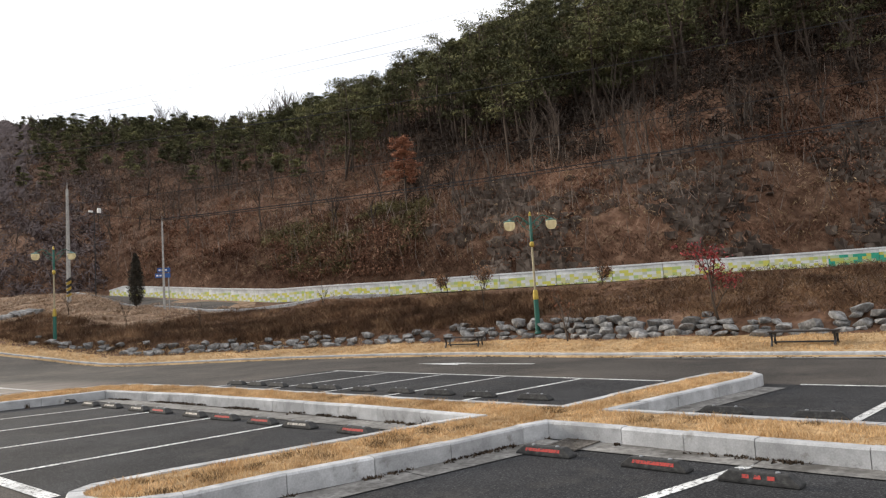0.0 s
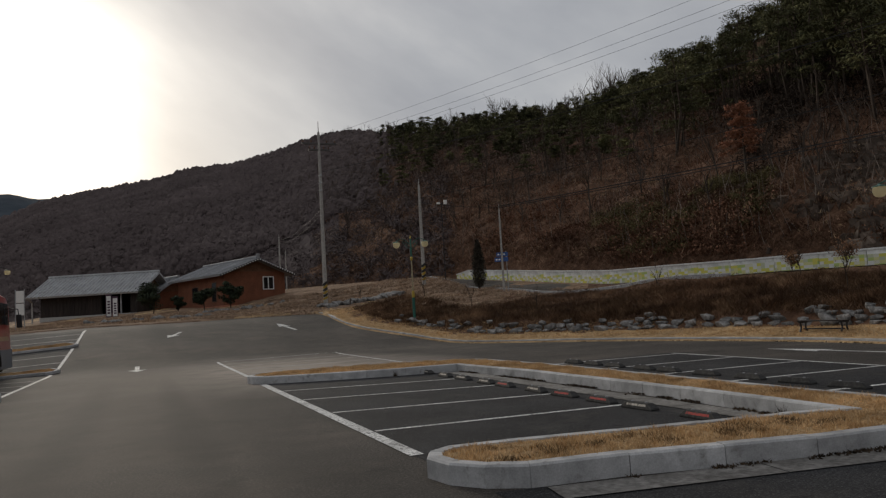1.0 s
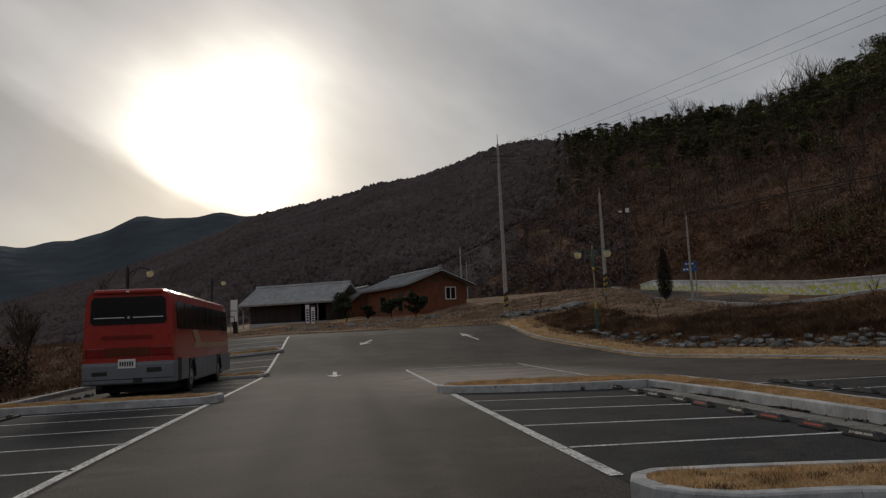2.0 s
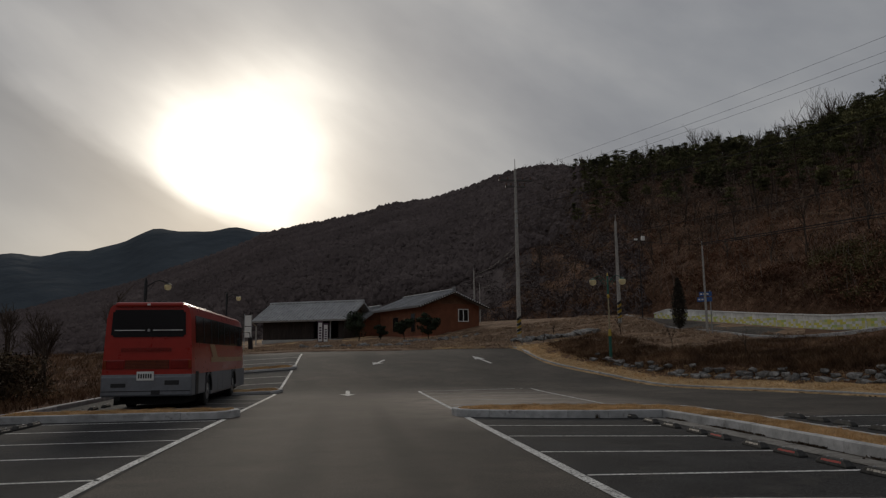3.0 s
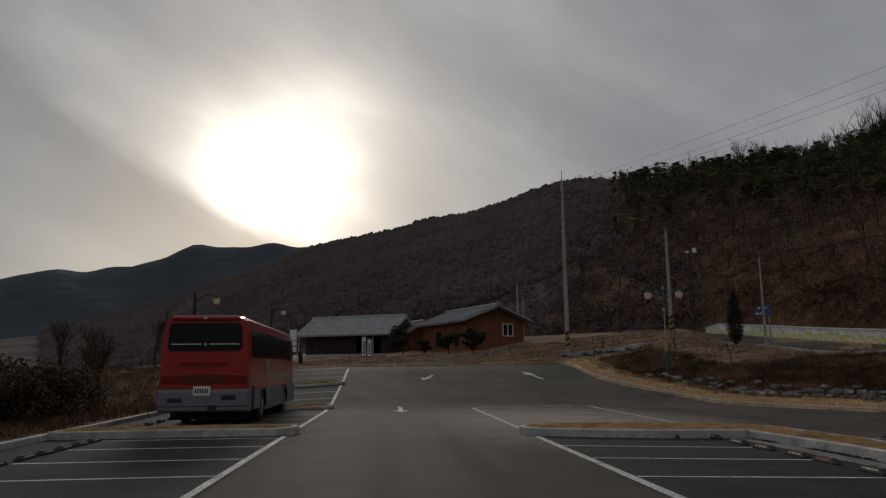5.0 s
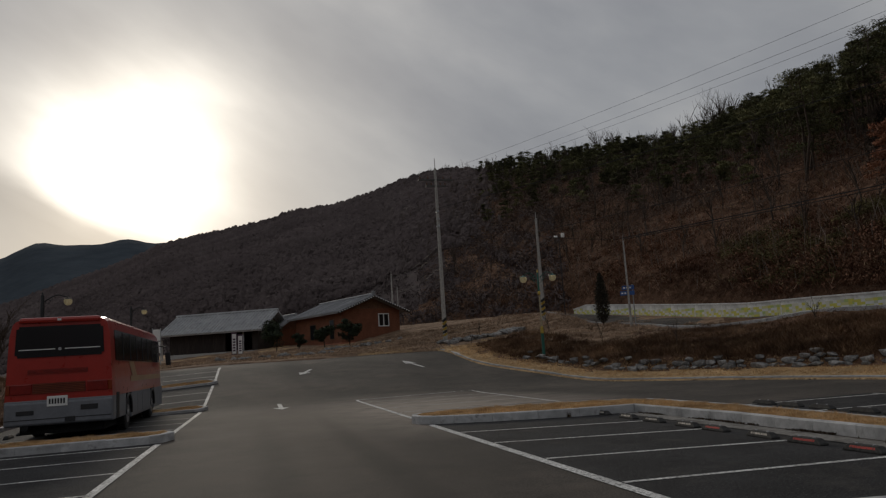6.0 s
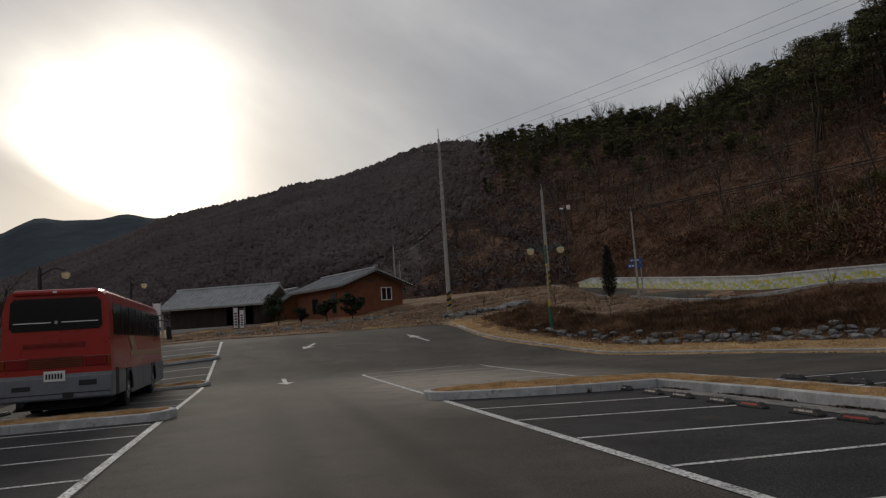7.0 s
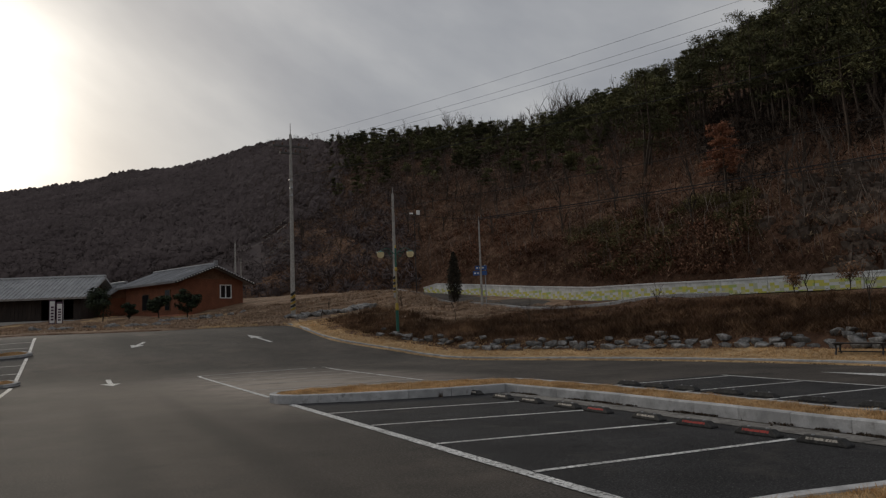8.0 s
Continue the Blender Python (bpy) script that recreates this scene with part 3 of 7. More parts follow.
line((0.0, -0.15), (-0.02, -11.6), 0.17)
for y0, y1 in ((-2.46, -3.5), (-4.72, -5.65), (-7.18, -7.9), (-9.61, -10.0)):
    line((0.1, y0), (3.95, y1))
line((-0.03, -14.7), (-0.25, -44), 0.17)
for v in (-16.15, -18.55, -20.95, -23.35):
    line((0.05, v), (4.15, v - 0.9), 0.12)
line((11.46, -2.2), (10.42, -13.3), 0.11)
for x, v in ((11.3, -2.55), (11.08, -4.95), (10.89, -7.15), (10.75, -9.25), (10.59, -11.39)):
    line((x - 4.2, v + 0.4), (x, v))
line((10.28, -15.8), (9.9, -44), 0.11)
for v in (-17.3, -19.7, -22.1):
    line((6.3, v), (10.25, v - 0.2), 0.12)
line((-6.46, 1.0), (-6.6, -8.0), 0.15)
line((-6.6, -8.0), (-6.7, -44), 0.15)
for v in (0.6, -1.48, -3.86, -6.17, -8.65, -11.0):
    line((-6.6, v), (-10.9, v - 0.1), 0.11)
line((-6.42, 3.1), (-6.25, 13.4), 0.14)
line((-6.2, 15.2), (-6.08, 21.0), 0.13)
line((-6.04, 22.6), (-6.0, 28.4), 0.13)
for v in (5.4, 7.8, 10.2, 17.0, 19.0, 24.2, 26.2):
    line((-6.35 + 0.015 * (v - 3), v), (-11.0, v + 0.2), 0.10, True)
line((0.05, 2.1), (0.1, 13.4), 0.13)
line((0.1, 13.4), (5.4, 13.9), 0.11, True)
line((5.42, 13.9), (5.2, 3.7), 0.11)
for v in (4.7, 7.1, 9.5, 11.6):
    line((0.2, v), (5.2, v - 0.3), 0.10, True)


def arrow(x, y, turn, length, label):
    """A straight-ahead arrow painted on the road, seen from its tail."""
    m = pose(x, y, 0, 0, 0, turn)
    pts = [(-0.09, 0), (0.09, 0), (0.09, length * 0.58), (0.36, length * 0.55), (0, length), (-0.36, length * 0.55), (-0.09, length * 0.58)]
    verts = []
    for px, py in pts:
        p = m @ Vector((px, py, 0))
        verts.append((p.x, p.y, float(road_z(p.y, p.x)) + 0.012))
    tagged(mesh_ob("road_arrow", verts, [(0, 1, 2, 6), (2, 3, 4), (2, 4, 6), (6, 4, 5)], M_LINE), label, "road marking", kind="structure")


arrow(-3.1, 14.2, 180, 3.1, "white arrow painted on the lane, pointing back down it")
arrow(-0.86, 24.6, 158, 2.1, "faded white arrow on the sloping lane")
arrow(5.3, 22.6, 10, 3.3, "white arrow painted on the sloping lane, pointing uphill")
arrow(13.7, -8.0, 1, 4.4, "thin white arrow painted along the outer road")

gutters = thing("gutter", pose(0, 0, 0), "stained concrete gutter slabs at the foot of the kerbs", "gutter", kind="structure")
for q0, q1, w in (((4.70, -1.7), (4.44, -13.0), 0.46), ((4.33, -15.0), (3.5, -44), 0.46), ((0.35, -13.95), (4.45, -14.72), 0.42), ((6.0, -14.98), (9.8, -15.5), 0.45), ((15.1, -30), (15.4, -10), 0.5), ((6.46, -2.2), (6.15, -13.8), 0.42), ((6.0, -15.3), (5.35, -44), 0.42)):
    n = max(1, int(np.hypot(q1[0] - q0[0], q1[1] - q0[1]) / 2.0))
    for k in range(n):
        a = np.array(q0) + (np.array(q1) - np.array(q0)) * (k + 0.004) / n
        b = np.array(q0) + (np.array(q1) - np.array(q0)) * (k + 0.996) / n
        ribbon("gutter_slab", a, b, w, M_GUTTER, 0.016, gutters)


# ---- kerbs and planted islands ----
def offset_loop(pts, w, closed=True):
    """The line w to the left of pts, mitred."""
    p = np.array(pts, float)
    out = []
    n = len(p)
    for k in range(n):
        a = p[(k - 1) % n] if closed or k else p[k]
        c = p[(k + 1) % n] if closed or k < n - 1 else p[k]
        d0, d1 = p[k] - a, c - p[k]
        d0 = d0 / np.linalg.norm(d0) if np.linalg.norm(d0) > 1e-9 else d1 / np.linalg.norm(d1)
        d1 = d1 / np.linalg.norm(d1) if np.linalg.norm(d1) > 1e-9 else d0
        n0, n1 = np.array((-d0[1], d0[0])), np.array((-d1[1], d1[0]))
        m = n0 + n1
        m = m / max(0.35, (m @ m) / 2) if m @ m > 1e-6 else n0
        out.append(p[k] + m * w)
    return np.array(out)


def kerb_stones(owner, outer, width, height, closed=True, long=1.0):
    """Single kerb stones along a line, each with a chamfered top edge and an open joint."""
    outer = np.array(outer, float)
    inner = offset_loop(outer, width, closed)
    n = len(outer)
    cham = 0.02
    for k in range(n if closed else n - 1):
        o0, o1, i0, i1 = outer[k], outer[(k + 1) % n], inner[k], inner[(k + 1) % n]
        pieces = max(1, round(np.linalg.norm(o1 - o0) / long))
        gap = 0.004 / max(0.1, np.linalg.norm(o1 - o0)) if np.linalg.norm(o1 - o0) > 0.45 else 0
        for j in range(pieces):
            a, b = j / pieces + gap, (j + 1) / pieces - gap
            verts = []
            dh = random.uniform(-0.006, 0.006)
            for t in (a, b):
                po, pi = o0 + (o1 - o0) * t, i0 + (i1 - i0) * t
                z = float(road_z(po[1], po[0]))
                e = (pi - po) / max(1e-6, np.linalg.norm(pi - po))
                verts += [(*po, z - 0.08), (*po, z + height - cham + dh), (*(po + e * cham), z + height + dh), (*pi, z + height + dh), (*pi, z - 0.08)]
            faces = [(0, 1, 6, 5), (1, 2, 7, 6), (2, 3, 8, 7), (3, 4, 9, 8), (4, 3, 2, 1, 0), (5, 6, 7, 8, 9)]
            mesh_ob("kerb_stone", verts, faces, M_KERB, owner)


def lawn_top(name, loop, z, material, parent):
    vs = [(x, y, float(road_z(y, x)) + z) for x, y in loop]
    tris = tessellate_polygon([[Vector((x, y, 0)) for x, y, _ in vs]])
    ob = mesh_ob(name, vs, tris, material, parent)
    bm = B()
    bm.from_mesh(ob.data)
    for f in bm.faces:
        if f.normal.z < 0:
            f.normal_flip()
    bm.to_mesh(ob.data)
    bm.free()
    return ob


def inside(loop, x, y):
    c = np.zeros(x.shape, bool)
    p = np.array(loop)
    for k in range(len(p)):
        (x0, y0), (x1, y1) = p[k], p[(k + 1) % len(p)]
        if y0 != y1:
            c ^= ((y0 > y) != (y1 > y)) & (x < (x1 - x0) * (y - y0) / (y1 - y0) + x0)
    return c


def tri_mesh(name, tris, material, parent=None):
    """One mesh from an array of loose triangles (n, 3, 3), or from such triangles with a normal for each."""
    normals = None
    if isinstance(tris, tuple):
        tris, normals = tris
    n = len(tris)
    me = bpy.data.meshes.new(name)
    me.vertices.add(3 * n), me.loops.add(3 * n), me.polygons.add(n)
    me.vertices.foreach_set("co", np.ascontiguousarray(tris, np.float32).ravel())
    me.loops.foreach_set("vertex_index", np.arange(3 * n, dtype=np.int32))
    me.polygons.foreach_set("loop_start", np.arange(0, 3 * n, 3, dtype=np.int32))
    me.polygons.foreach_set("loop_total", np.full(n, 3, np.int32))
    me.materials.append(material)
    me.update(calc_edges=True)
    if normals is not None:
        at = me.attributes.new("custom_normal", "FLOAT_VECTOR", "POINT")
        at.data.foreach_set("vector", np.ascontiguousarray(np.repeat(normals, 3, 0), np.float32).ravel())
    ob = new(name, me)
    if parent:
        ob.parent = parent
    return ob


rng = np.random.default_rng(5)


def blades(x, y, z, height, width, spread, per):
    """Loose grass blades: per leaning triangles at each root."""
    n = len(x) * per
    x, y, z, height = (np.repeat(v, per) for v in (x, y, z, np.broadcast_to(height, x.shape)))
    a = rng.uniform(0, 2 * np.pi, n)
    b = rng.uniform(0, 2 * np.pi, n)
    h = height * rng.uniform(0.5, 1.2, n)
    lean = spread * rng.uniform(0.2, 1.0, n) * h
    w = width * rng.uniform(0.6, 1.4, n) / 2
    r = spread * height * 0.4
    px, py = x + rng.normal(0, 1, n) * r, y + rng.normal(0, 1, n) * r
    root0 = np.stack([px - np.cos(b) * w, py - np.sin(b) * w, z - 0.01], -1)
    root1 = np.stack([px + np.cos(b) * w, py + np.sin(b) * w, z - 0.01], -1)
    tip = np.stack([px + np.cos(a) * lean, py + np.sin(a) * lean, z + h], -1)
    return np.stack([root0, root1, tip], 1)


def island(outline, label, blades_n, near=(-45, 30), height=0.2):
    ob = thing("planted_island", pose(0, 0, 0), label, "traffic island", kind="structure")
    kerb_stones(ob, outline, 0.15, height)
    loop = offset_loop(outline, 0.146)
    lawn_top("lawn", loop, height - 0.015, M_LAWN, ob)
    lo, hi = loop.min(0), loop.max(0)
    x, y = rng.uniform(lo[0], hi[0], blades_n), rng.uniform(max(lo[1], near[0]), min(hi[1], near[1]), blades_n)
    ok = inside(offset_loop(outline, 0.17), x, y)
    x, y = x[ok], y[ok]
    tuft = np.clip(wave(x, y, 0.9, 7) * 0.6 + 0.75, 0.25, 1.6)
    tri = blades(x, y, road_z(y, x) + height - 0.015, 0.062 * tuft, 0.010, 1.2, 4)
    tagged(tri_mesh("dry_grass", tri, M_BLADE), "matted straw-yellow winter grass on the island", "grass", kind="stuff")
    return ob


ISLAND = [(-0.28, 0.75), (-0.2, 0.3), (0.05, 0.02), (0.59, -0.27), (1.45, -0.66), (2.5, -1.03), (3.5, -1.3), (4.88, -1.5), (5.02, -5.4), (4.9, -10.2), (4.66, -13.2), (3.94, -12.98), (1.93, -12.62), (0.7, -12.36), (0.06, -12.28), (-0.19, -12.42), (-0.32, -12.7), (-0.26, -13.1), (-0.04, -13.42), (0.29, -13.64),
          (1.25, -13.78), (3.05, -14.26), (4.2, -14.4), (4.58, -14.5), (4.54, -15.5), (4.4, -17), (4.25, -20), (3.5, -45), (5.1, -45), (5.65, -20), (5.8, -14.75), (7.32, -14.95), (9.6, -15.28), (10.1, -15.26), (10.4, -15.05), (10.5, -14.75), (10.4, -14.45), (10.1, -14.28), (8.23, -14.03), (5.9, -13.86),
          (5.98, -10.3), (6.2, -6.8), (6.3, -3.5), (6.2, -1.2), (6.05, -0.2), (5.6, 0.42), (3.95, 1.06), (2.43, 1.58), (0.42, 1.6), (0.1, 1.45), (-0.18, 1.15)]
island(ISLAND, "kerbed island strips of dry grass between the parking bays", 150000, (-22, 3))
for k, (y0, y1, xe) in enumerate(((1.25, 2.85, -6.28), (13.7, 15.0, -6.1), (21.3, 22.4, -5.98))):
    island([(xe + 0.1, (y0 + y1) / 2), (xe - 0.02, y1 - 0.35), (xe - 0.3, y1), (-12.45, y1 - 0.2), (-12.45, y0 - 0.2), (xe - 0.4, y0), (xe - 0.08, y0 + 0.25)],
           "kerbed strip of thin dry grass between rows of bays", 9000, height=(0.2, 0.12, 0.12)[k])

outer_kerb = thing("kerb", pose(0, 0, 0), "pale granite kerb along the outer road", "kerb", kind="structure")
keep = [p for p in kerb_line if p[1] > -32]
kerb_stones(outer_kerb, [tuple(p) for p in np.array(keep)[::2]], -0.16, 0.13, False, 1.0)
west_kerb = thing("kerb", pose(0, 0, 0), "grey concrete kerb behind the western bays", "kerb", kind="structure")
kerb_stones(west_kerb, [(-13.4, 29.5), (-12.7, 12), (-12.4, 0), (-12.2, -40)], -0.15, 0.16, False, 1.0)


# ---- rubber wheel stops ----
def wheel_stop(tape, label, dots=False):
    ob = thing("wheel_stop", pose(0, 0, -50), label, "wheel stop", "wheel stops in the bays")
    bm = B()
    L, w, h, t = 0.34, 0.08, 0.10, 0.048
    ring0 = [(-L, -w, 0), (L, -w, 0), (L, w, 0), (-L, w, 0)]
    ring1 = [(-L, -w, 0.03), (L, -w, 0.03), (L, w, 0.03), (-L, w, 0.03)]
    ring2 = [(-L + 0.09, -t, h), (L - 0.09, -t, h), (L - 0.09, t, h), (-L + 0.09, t, h)]
    rs = [[bm.verts.new(p) for p in r] for r in (ring0, ring1, ring2)]
    for a, b in zip(rs, rs[1:]):
        for k in range(4):
            bm.faces.new((a[k], a[(k + 1) % 4], b[(k + 1) % 4], b[k]))
    bm.faces.new(rs[0][::-1]), bm.faces.new(rs[2])
    bmesh.ops.bevel(bm, geom=list(bm.edges), offset=0.008, segments=1, affect="EDGES")
    part("rubber_block", bm, M_RUBBER, ob)
    bm = B()
    f = lambda s, z: (s, -w - 0.004 + (w - t) * (z - 0.03) / (h - 0.03), z)
    for c, half in ((-0.10, 0.032), (0.0, 0.03), (0.11, 0.032)) if dots else ((0.0, 0.215),):
        bm = B()
        bm.faces.new([bm.verts.new(p) for p in (f(c - half, 0.050), f(c + half, 0.050), f(c + half - 0.005, 0.080), f(c - half + 0.005, 0.080))])
        part("reflective_strip", bm, tape, ob, "worn reflective strip")
    for sx in (-0.15, 0.15):
        bm = B()
        lathe(bm, [(0.022, h - 0.004), (0.022, h + 0.008), (0.012, h + 0.013)], 8, (sx, 0, 0))
        part("bolt_head", bm, M_STEEL, ob)
    return ob


stop_red = wheel_stop(M_RED_TAPE, "black rubber wheel stop with a worn red reflective strip")
stop_pale = wheel_stop(M_PALE_TAPE, "black rubber wheel stop with a faded pale strip")
stop_dots = wheel_stop(M_RED_TAPE, "black rubber wheel stop with three worn red reflector stubs", True)
stop_black = wheel_stop(M_RUBBER, "plain black rubber wheel stop seen from behind")
for k, y in enumerate((-1.35, -2.7, -3.83, -5.1, -6.03, -7.33, -8.37, -9.5, -10.5, -11.8)):
    copy_thing(stop_pale if k in (0, 1, 2, 3, 5, 8) else stop_red, pose(4.06 - 0.022 * k, y, 0.006, 0, 0, 270 + random.uniform(-3, 3)))
for x, y in ((3.73, -15.02), (3.64, -16.33), (3.51, -17.33), (3.5, -18.7), (3.45, -19.8)):
    copy_thing(stop_dots if y == -17.33 else stop_red, pose(x, y, 0.006, 0, 0, 270 + random.uniform(-3, 3)))
for k, y in enumerate((-2.4, -3.4, -4.4, -5.6, -6.5, -7.7, -8.9, -10.0, -11.05, -12.3)):
    copy_thing(stop_black, pose(7.95 - 0.05 * k, y, 0.006, 0, 0, 90 + random.uniform(-3, 3)))
for x, y in ((6.98, -15.75), (6.91, -16.95), (6.85, -18.1), (6.8, -19.3)):
    copy_thing(stop_black, pose(x, y, 0.006, 0, 0, 90 + random.uniform(-3, 3)))
for y in (0.3, -0.5, -1.4, -2.3, -3.2, -4.4, -5.6, -6.8):
    copy_thing(stop_pale, pose(-11.0, y, 0.006, 0, 0, 90 + random.uniform(-3, 3)))
for y in (4.6, 5.9, 7.2, 8.5, 24.0, 25.4):
    copy_thing(stop_pale, pose(-11.4, y, float(road_z(y, -11.4)) + 0.006, 0, 0, 90 + random.uniform(-3, 3)))
for ob in (stop_red, stop_pale, stop_dots, stop_black):
    for o in list(ob.children_recursive) + [ob]:
        bpy.data.objects.remove(o)


# ---- boulders along the foot of the bank ----
def boulder_mesh(seed):
    """A rough quarried block: the hull of random points on the faces of a box."""
    r = random.Random(seed)
    bm = B()
    for k in range(20):
        p = [r.uniform(-0.85, 0.85) for _ in range(3)]
        p[k % 3] = r.uniform(0.82, 1.0) * (1 if (k // 3) % 2 else -1)
        bm.verts.new((p[0] * 0.40, p[1] * 0.32, p[2] * 0.21))
    bmesh.ops.convex_hull(bm, input=list(bm.verts))
    bmesh.ops.delete(bm, geom=[v for v in bm.verts if not v.link_faces], context="VERTS")
    bmesh.ops.bevel(bm, geom=list(bm.edges), offset=0.012, segments=1, affect="EDGES")
    me = bpy.data.meshes.new("boulder")
    bm.to_mesh(me)
    bm.free()
    me.materials.append(M_ROCK)
    return me


boulders = [boulder_mesh(k) for k in range(12)]
rockery = thing("boulder_wall", pose(0, 0, 0), "low dry-laid wall of rough grey boulders at the foot of the bank", "stone wall")
seg = np.hypot(*np.diff(kerb_line, axis=0).T)
run_s = np.concatenate([[0], np.cumsum(seg)])
total_s = run_s[-1]
for course in range(4):
    s_at = 30.0 + 0.3 * course
    while s_at < total_s - 11.5:
        size = random.choice((0.45, 0.55, 0.62, 0.7, 0.86)) * random.uniform(0.85, 1.1)
        k = np.searchsorted(run_s, s_at) - 1
        t = (s_at - run_s[k]) / seg[k]
        p = kerb_line[k] * (1 - t) + kerb_line[k + 1] * t
        d = kerb_line[k + 1] - kerb_line[k]
        d = d / np.linalg.norm(d)
        out = np.array((d[1], -d[0]))
        at = float(np.interp(p[1], [-60, -0.5, 5, 14, 21], [2.45, 2.35, 1.45, 1.35, 1.85]))
        keep_it = (1.0, 0.98, 0.85, 0.45)[course] if p[1] < -0.5 else (0.97, 0.85, 0.45, 0.08)[course]
        if p[1] > 13:
            keep_it *= 0.6
        if random.random() < keep_it:
            q = p + out * (at + 0.12 + course * 0.17 + random.uniform(-0.09, 0.09))
            ob = new("boulder", random.choice(boulders))
            ob.parent = rockery
            base = gz(*(p + out * (at - 0.1)))
            ob.matrix_world = pose(q[0], q[1], base + 0.06 + course * 0.175 + random.uniform(-0.03, 0.03), random.uniform(-9, 9), random.uniform(-9, 9), math.degrees(math.atan2(d[1], d[0])) + random.uniform(-20, 20) + random.choice((0, 180))) @ Matrix.Diagonal((size, size, size * random.uniform(0.8, 1.2), 1))
        s_at += size * random.uniform(0.82, 1.0)


# ---- painted wall of the upper road ----
def mural_material(name, cols, seed):
    """Patchwork of painted squares on white, in the colours given."""
    m = mat(name, [(0.62, 0.62, 0.58), (0.74, 0.74, 0.70), (0.8, 0.8, 0.77)], scale=6, rough=0.8, bump=0.1)
    nt, nl = m.node_tree.nodes, m.node_tree.links
    b = nt["Principled BSDF"]
    old = b.inputs["Base Color"].links[0].from_socket
    tc, mp = nt.new("ShaderNodeTexCoord"), nt.new("ShaderNodeMapping")
    mp.inputs["Scale"].default_value, mp.inputs["Location"].default_value = (4.2, 1, 6.5), (seed * 3.1, 0, seed)
    nl.new(tc.outputs["Object"], mp.inputs[0])
    vor = nt.new("ShaderNodeTexVoronoi")
    vor.distance, vor.inputs["Randomness"].default_value = "CHEBYCHEV", 0.0
    vor.inputs["Scale"].default_value = 1.0
    nl.new(mp.outputs[0], vor.inputs["Vector"])
    sep = nt.new("ShaderNodeSeparateColor")
    nl.new(vor.outputs["Color"], sep.inputs[0])
    r = nt.new("ShaderNodeValToRGB")
    r.color_ramp.interpolation = "CONSTANT"
    while len(r.color_ramp.elements) < len(cols):
        r.color_ramp.elements.new(0.5)
    for k, (e, c) in enumerate(zip(r.color_ramp.elements, cols)):
        e.position, e.color = k / len(cols), (*c, 1)
    nl.new(sep.outputs[0], r.inputs[0])
    sz = nt.new("ShaderNodeSeparateXYZ")
    nl.new(tc.outputs["Object"], sz.inputs[0])
    lo = nt.new("ShaderNodeMath")
    lo.operation, lo.inputs[1].default_value = "GREATER_THAN", 0.06
    hi = nt.new("ShaderNodeMath")
    hi.operation, hi.inputs[1].default_value = "LESS_THAN", 0.70
    both = nt.new("ShaderNodeMath")
    both.operation = "MULTIPLY"
    nl.new(sz.outputs[2], lo.inputs[0]), nl.new(sz.outputs[2], hi.inputs[0]), nl.new(lo.outputs[0], both.inputs[0]), nl.new(hi.outputs[0], both.inputs[1])
    mx = nt.new("ShaderNodeMixRGB")
    nl.new(both.outputs[0], mx.inputs[0]), nl.new(old, mx.inputs[1]), nl.new(r.outputs[0], mx.inputs[2])
    nl.new(mx.outputs[0], b.inputs["Base Color"])
    return m


W0, YE, LG, PG, OC = (0.78, 0.78, 0.74), (0.70, 0.66, 0.14), (0.50, 0.60, 0.20), (0.58, 0.60, 0.42), (0.60, 0.47, 0.08)
M_MURAL = [mural_material("yellow_mural", [W0, YE, PG, YE, W0, LG, (0.70, 0.68, 0.32), (0.72, 0.71, 0.58)], k) for k in range(3)]
M_MURAL_GREEN = mural_material("green_mural", [(0.05, 0.42, 0.26), (0.45, 0.60, 0.20), (0.04, 0.36, 0.24), (0.62, 0.58, 0.12), (0.50, 0.62, 0.40), (0.05, 0.40, 0.25)], 7)
WALL_H = 0.88
wall_line = smooth_line([(44.3, -15.3), (39.75, -9.4), (35.3, -4.95), (32.1, -0.7), (29.65, 4.95), (27.95, 12.0), (26.7, 21.7), (25.8, 34.5), (24.65, 43.0)], 2.4)
mural_wall = thing("mural_wall", pose(0, 0, 0), "low white concrete wall painted with yellow and green patches", "painted wall")
for k in range(len(wall_line) - 1):
    a, b = wall_line[k], wall_line[k + 1]
    L = float(np.linalg.norm(b - a))
    za, zb = gz(*(a + (C0 - a) * 0.012)), gz(*(b + (C0 - b) * 0.012))
    turn = math.degrees(math.atan2(b[1] - a[1], b[0] - a[0]))
    rise = (zb - za)
    bm = B()
    gap = 0.012
    box(bm, gap, -0.11, -0.35, L - gap, 0.11, WALL_H)
    last = k == len(wall_line) - 2
    for v in bm.verts:
        v.co.z += rise * v.co.x / L
        if last and v.co.x > L / 2 and v.co.z > rise + 0.2:
            v.co.z -= 0.45
            v.co.x -= 0.05
    p = part("wall_panel", bm, M_MURAL_GREEN if a[0] > 41.0 else M_MURAL[k % 3], mural_wall)
    p.matrix_world = pose(a[0], a[1], za, 0, 0, turn)
    bm = B()
    box(bm, -0.005, -0.15, WALL_H, L + 0.005, 0.15, WALL_H + 0.1, 0.015)
    for v in bm.verts:
        v.co.z += rise * v.co.x / L
        if last and v.co.x > L / 2:
            v.co.z -= 0.45
    c = part("coping", bm, M_WALL, mural_wall)
    c.matrix_world = pose(a[0], a[1], za, 0, 0, turn)
inner = offset_loop([tuple(p) for p in wall_line], 4.2, False)
verts, faces = [], []
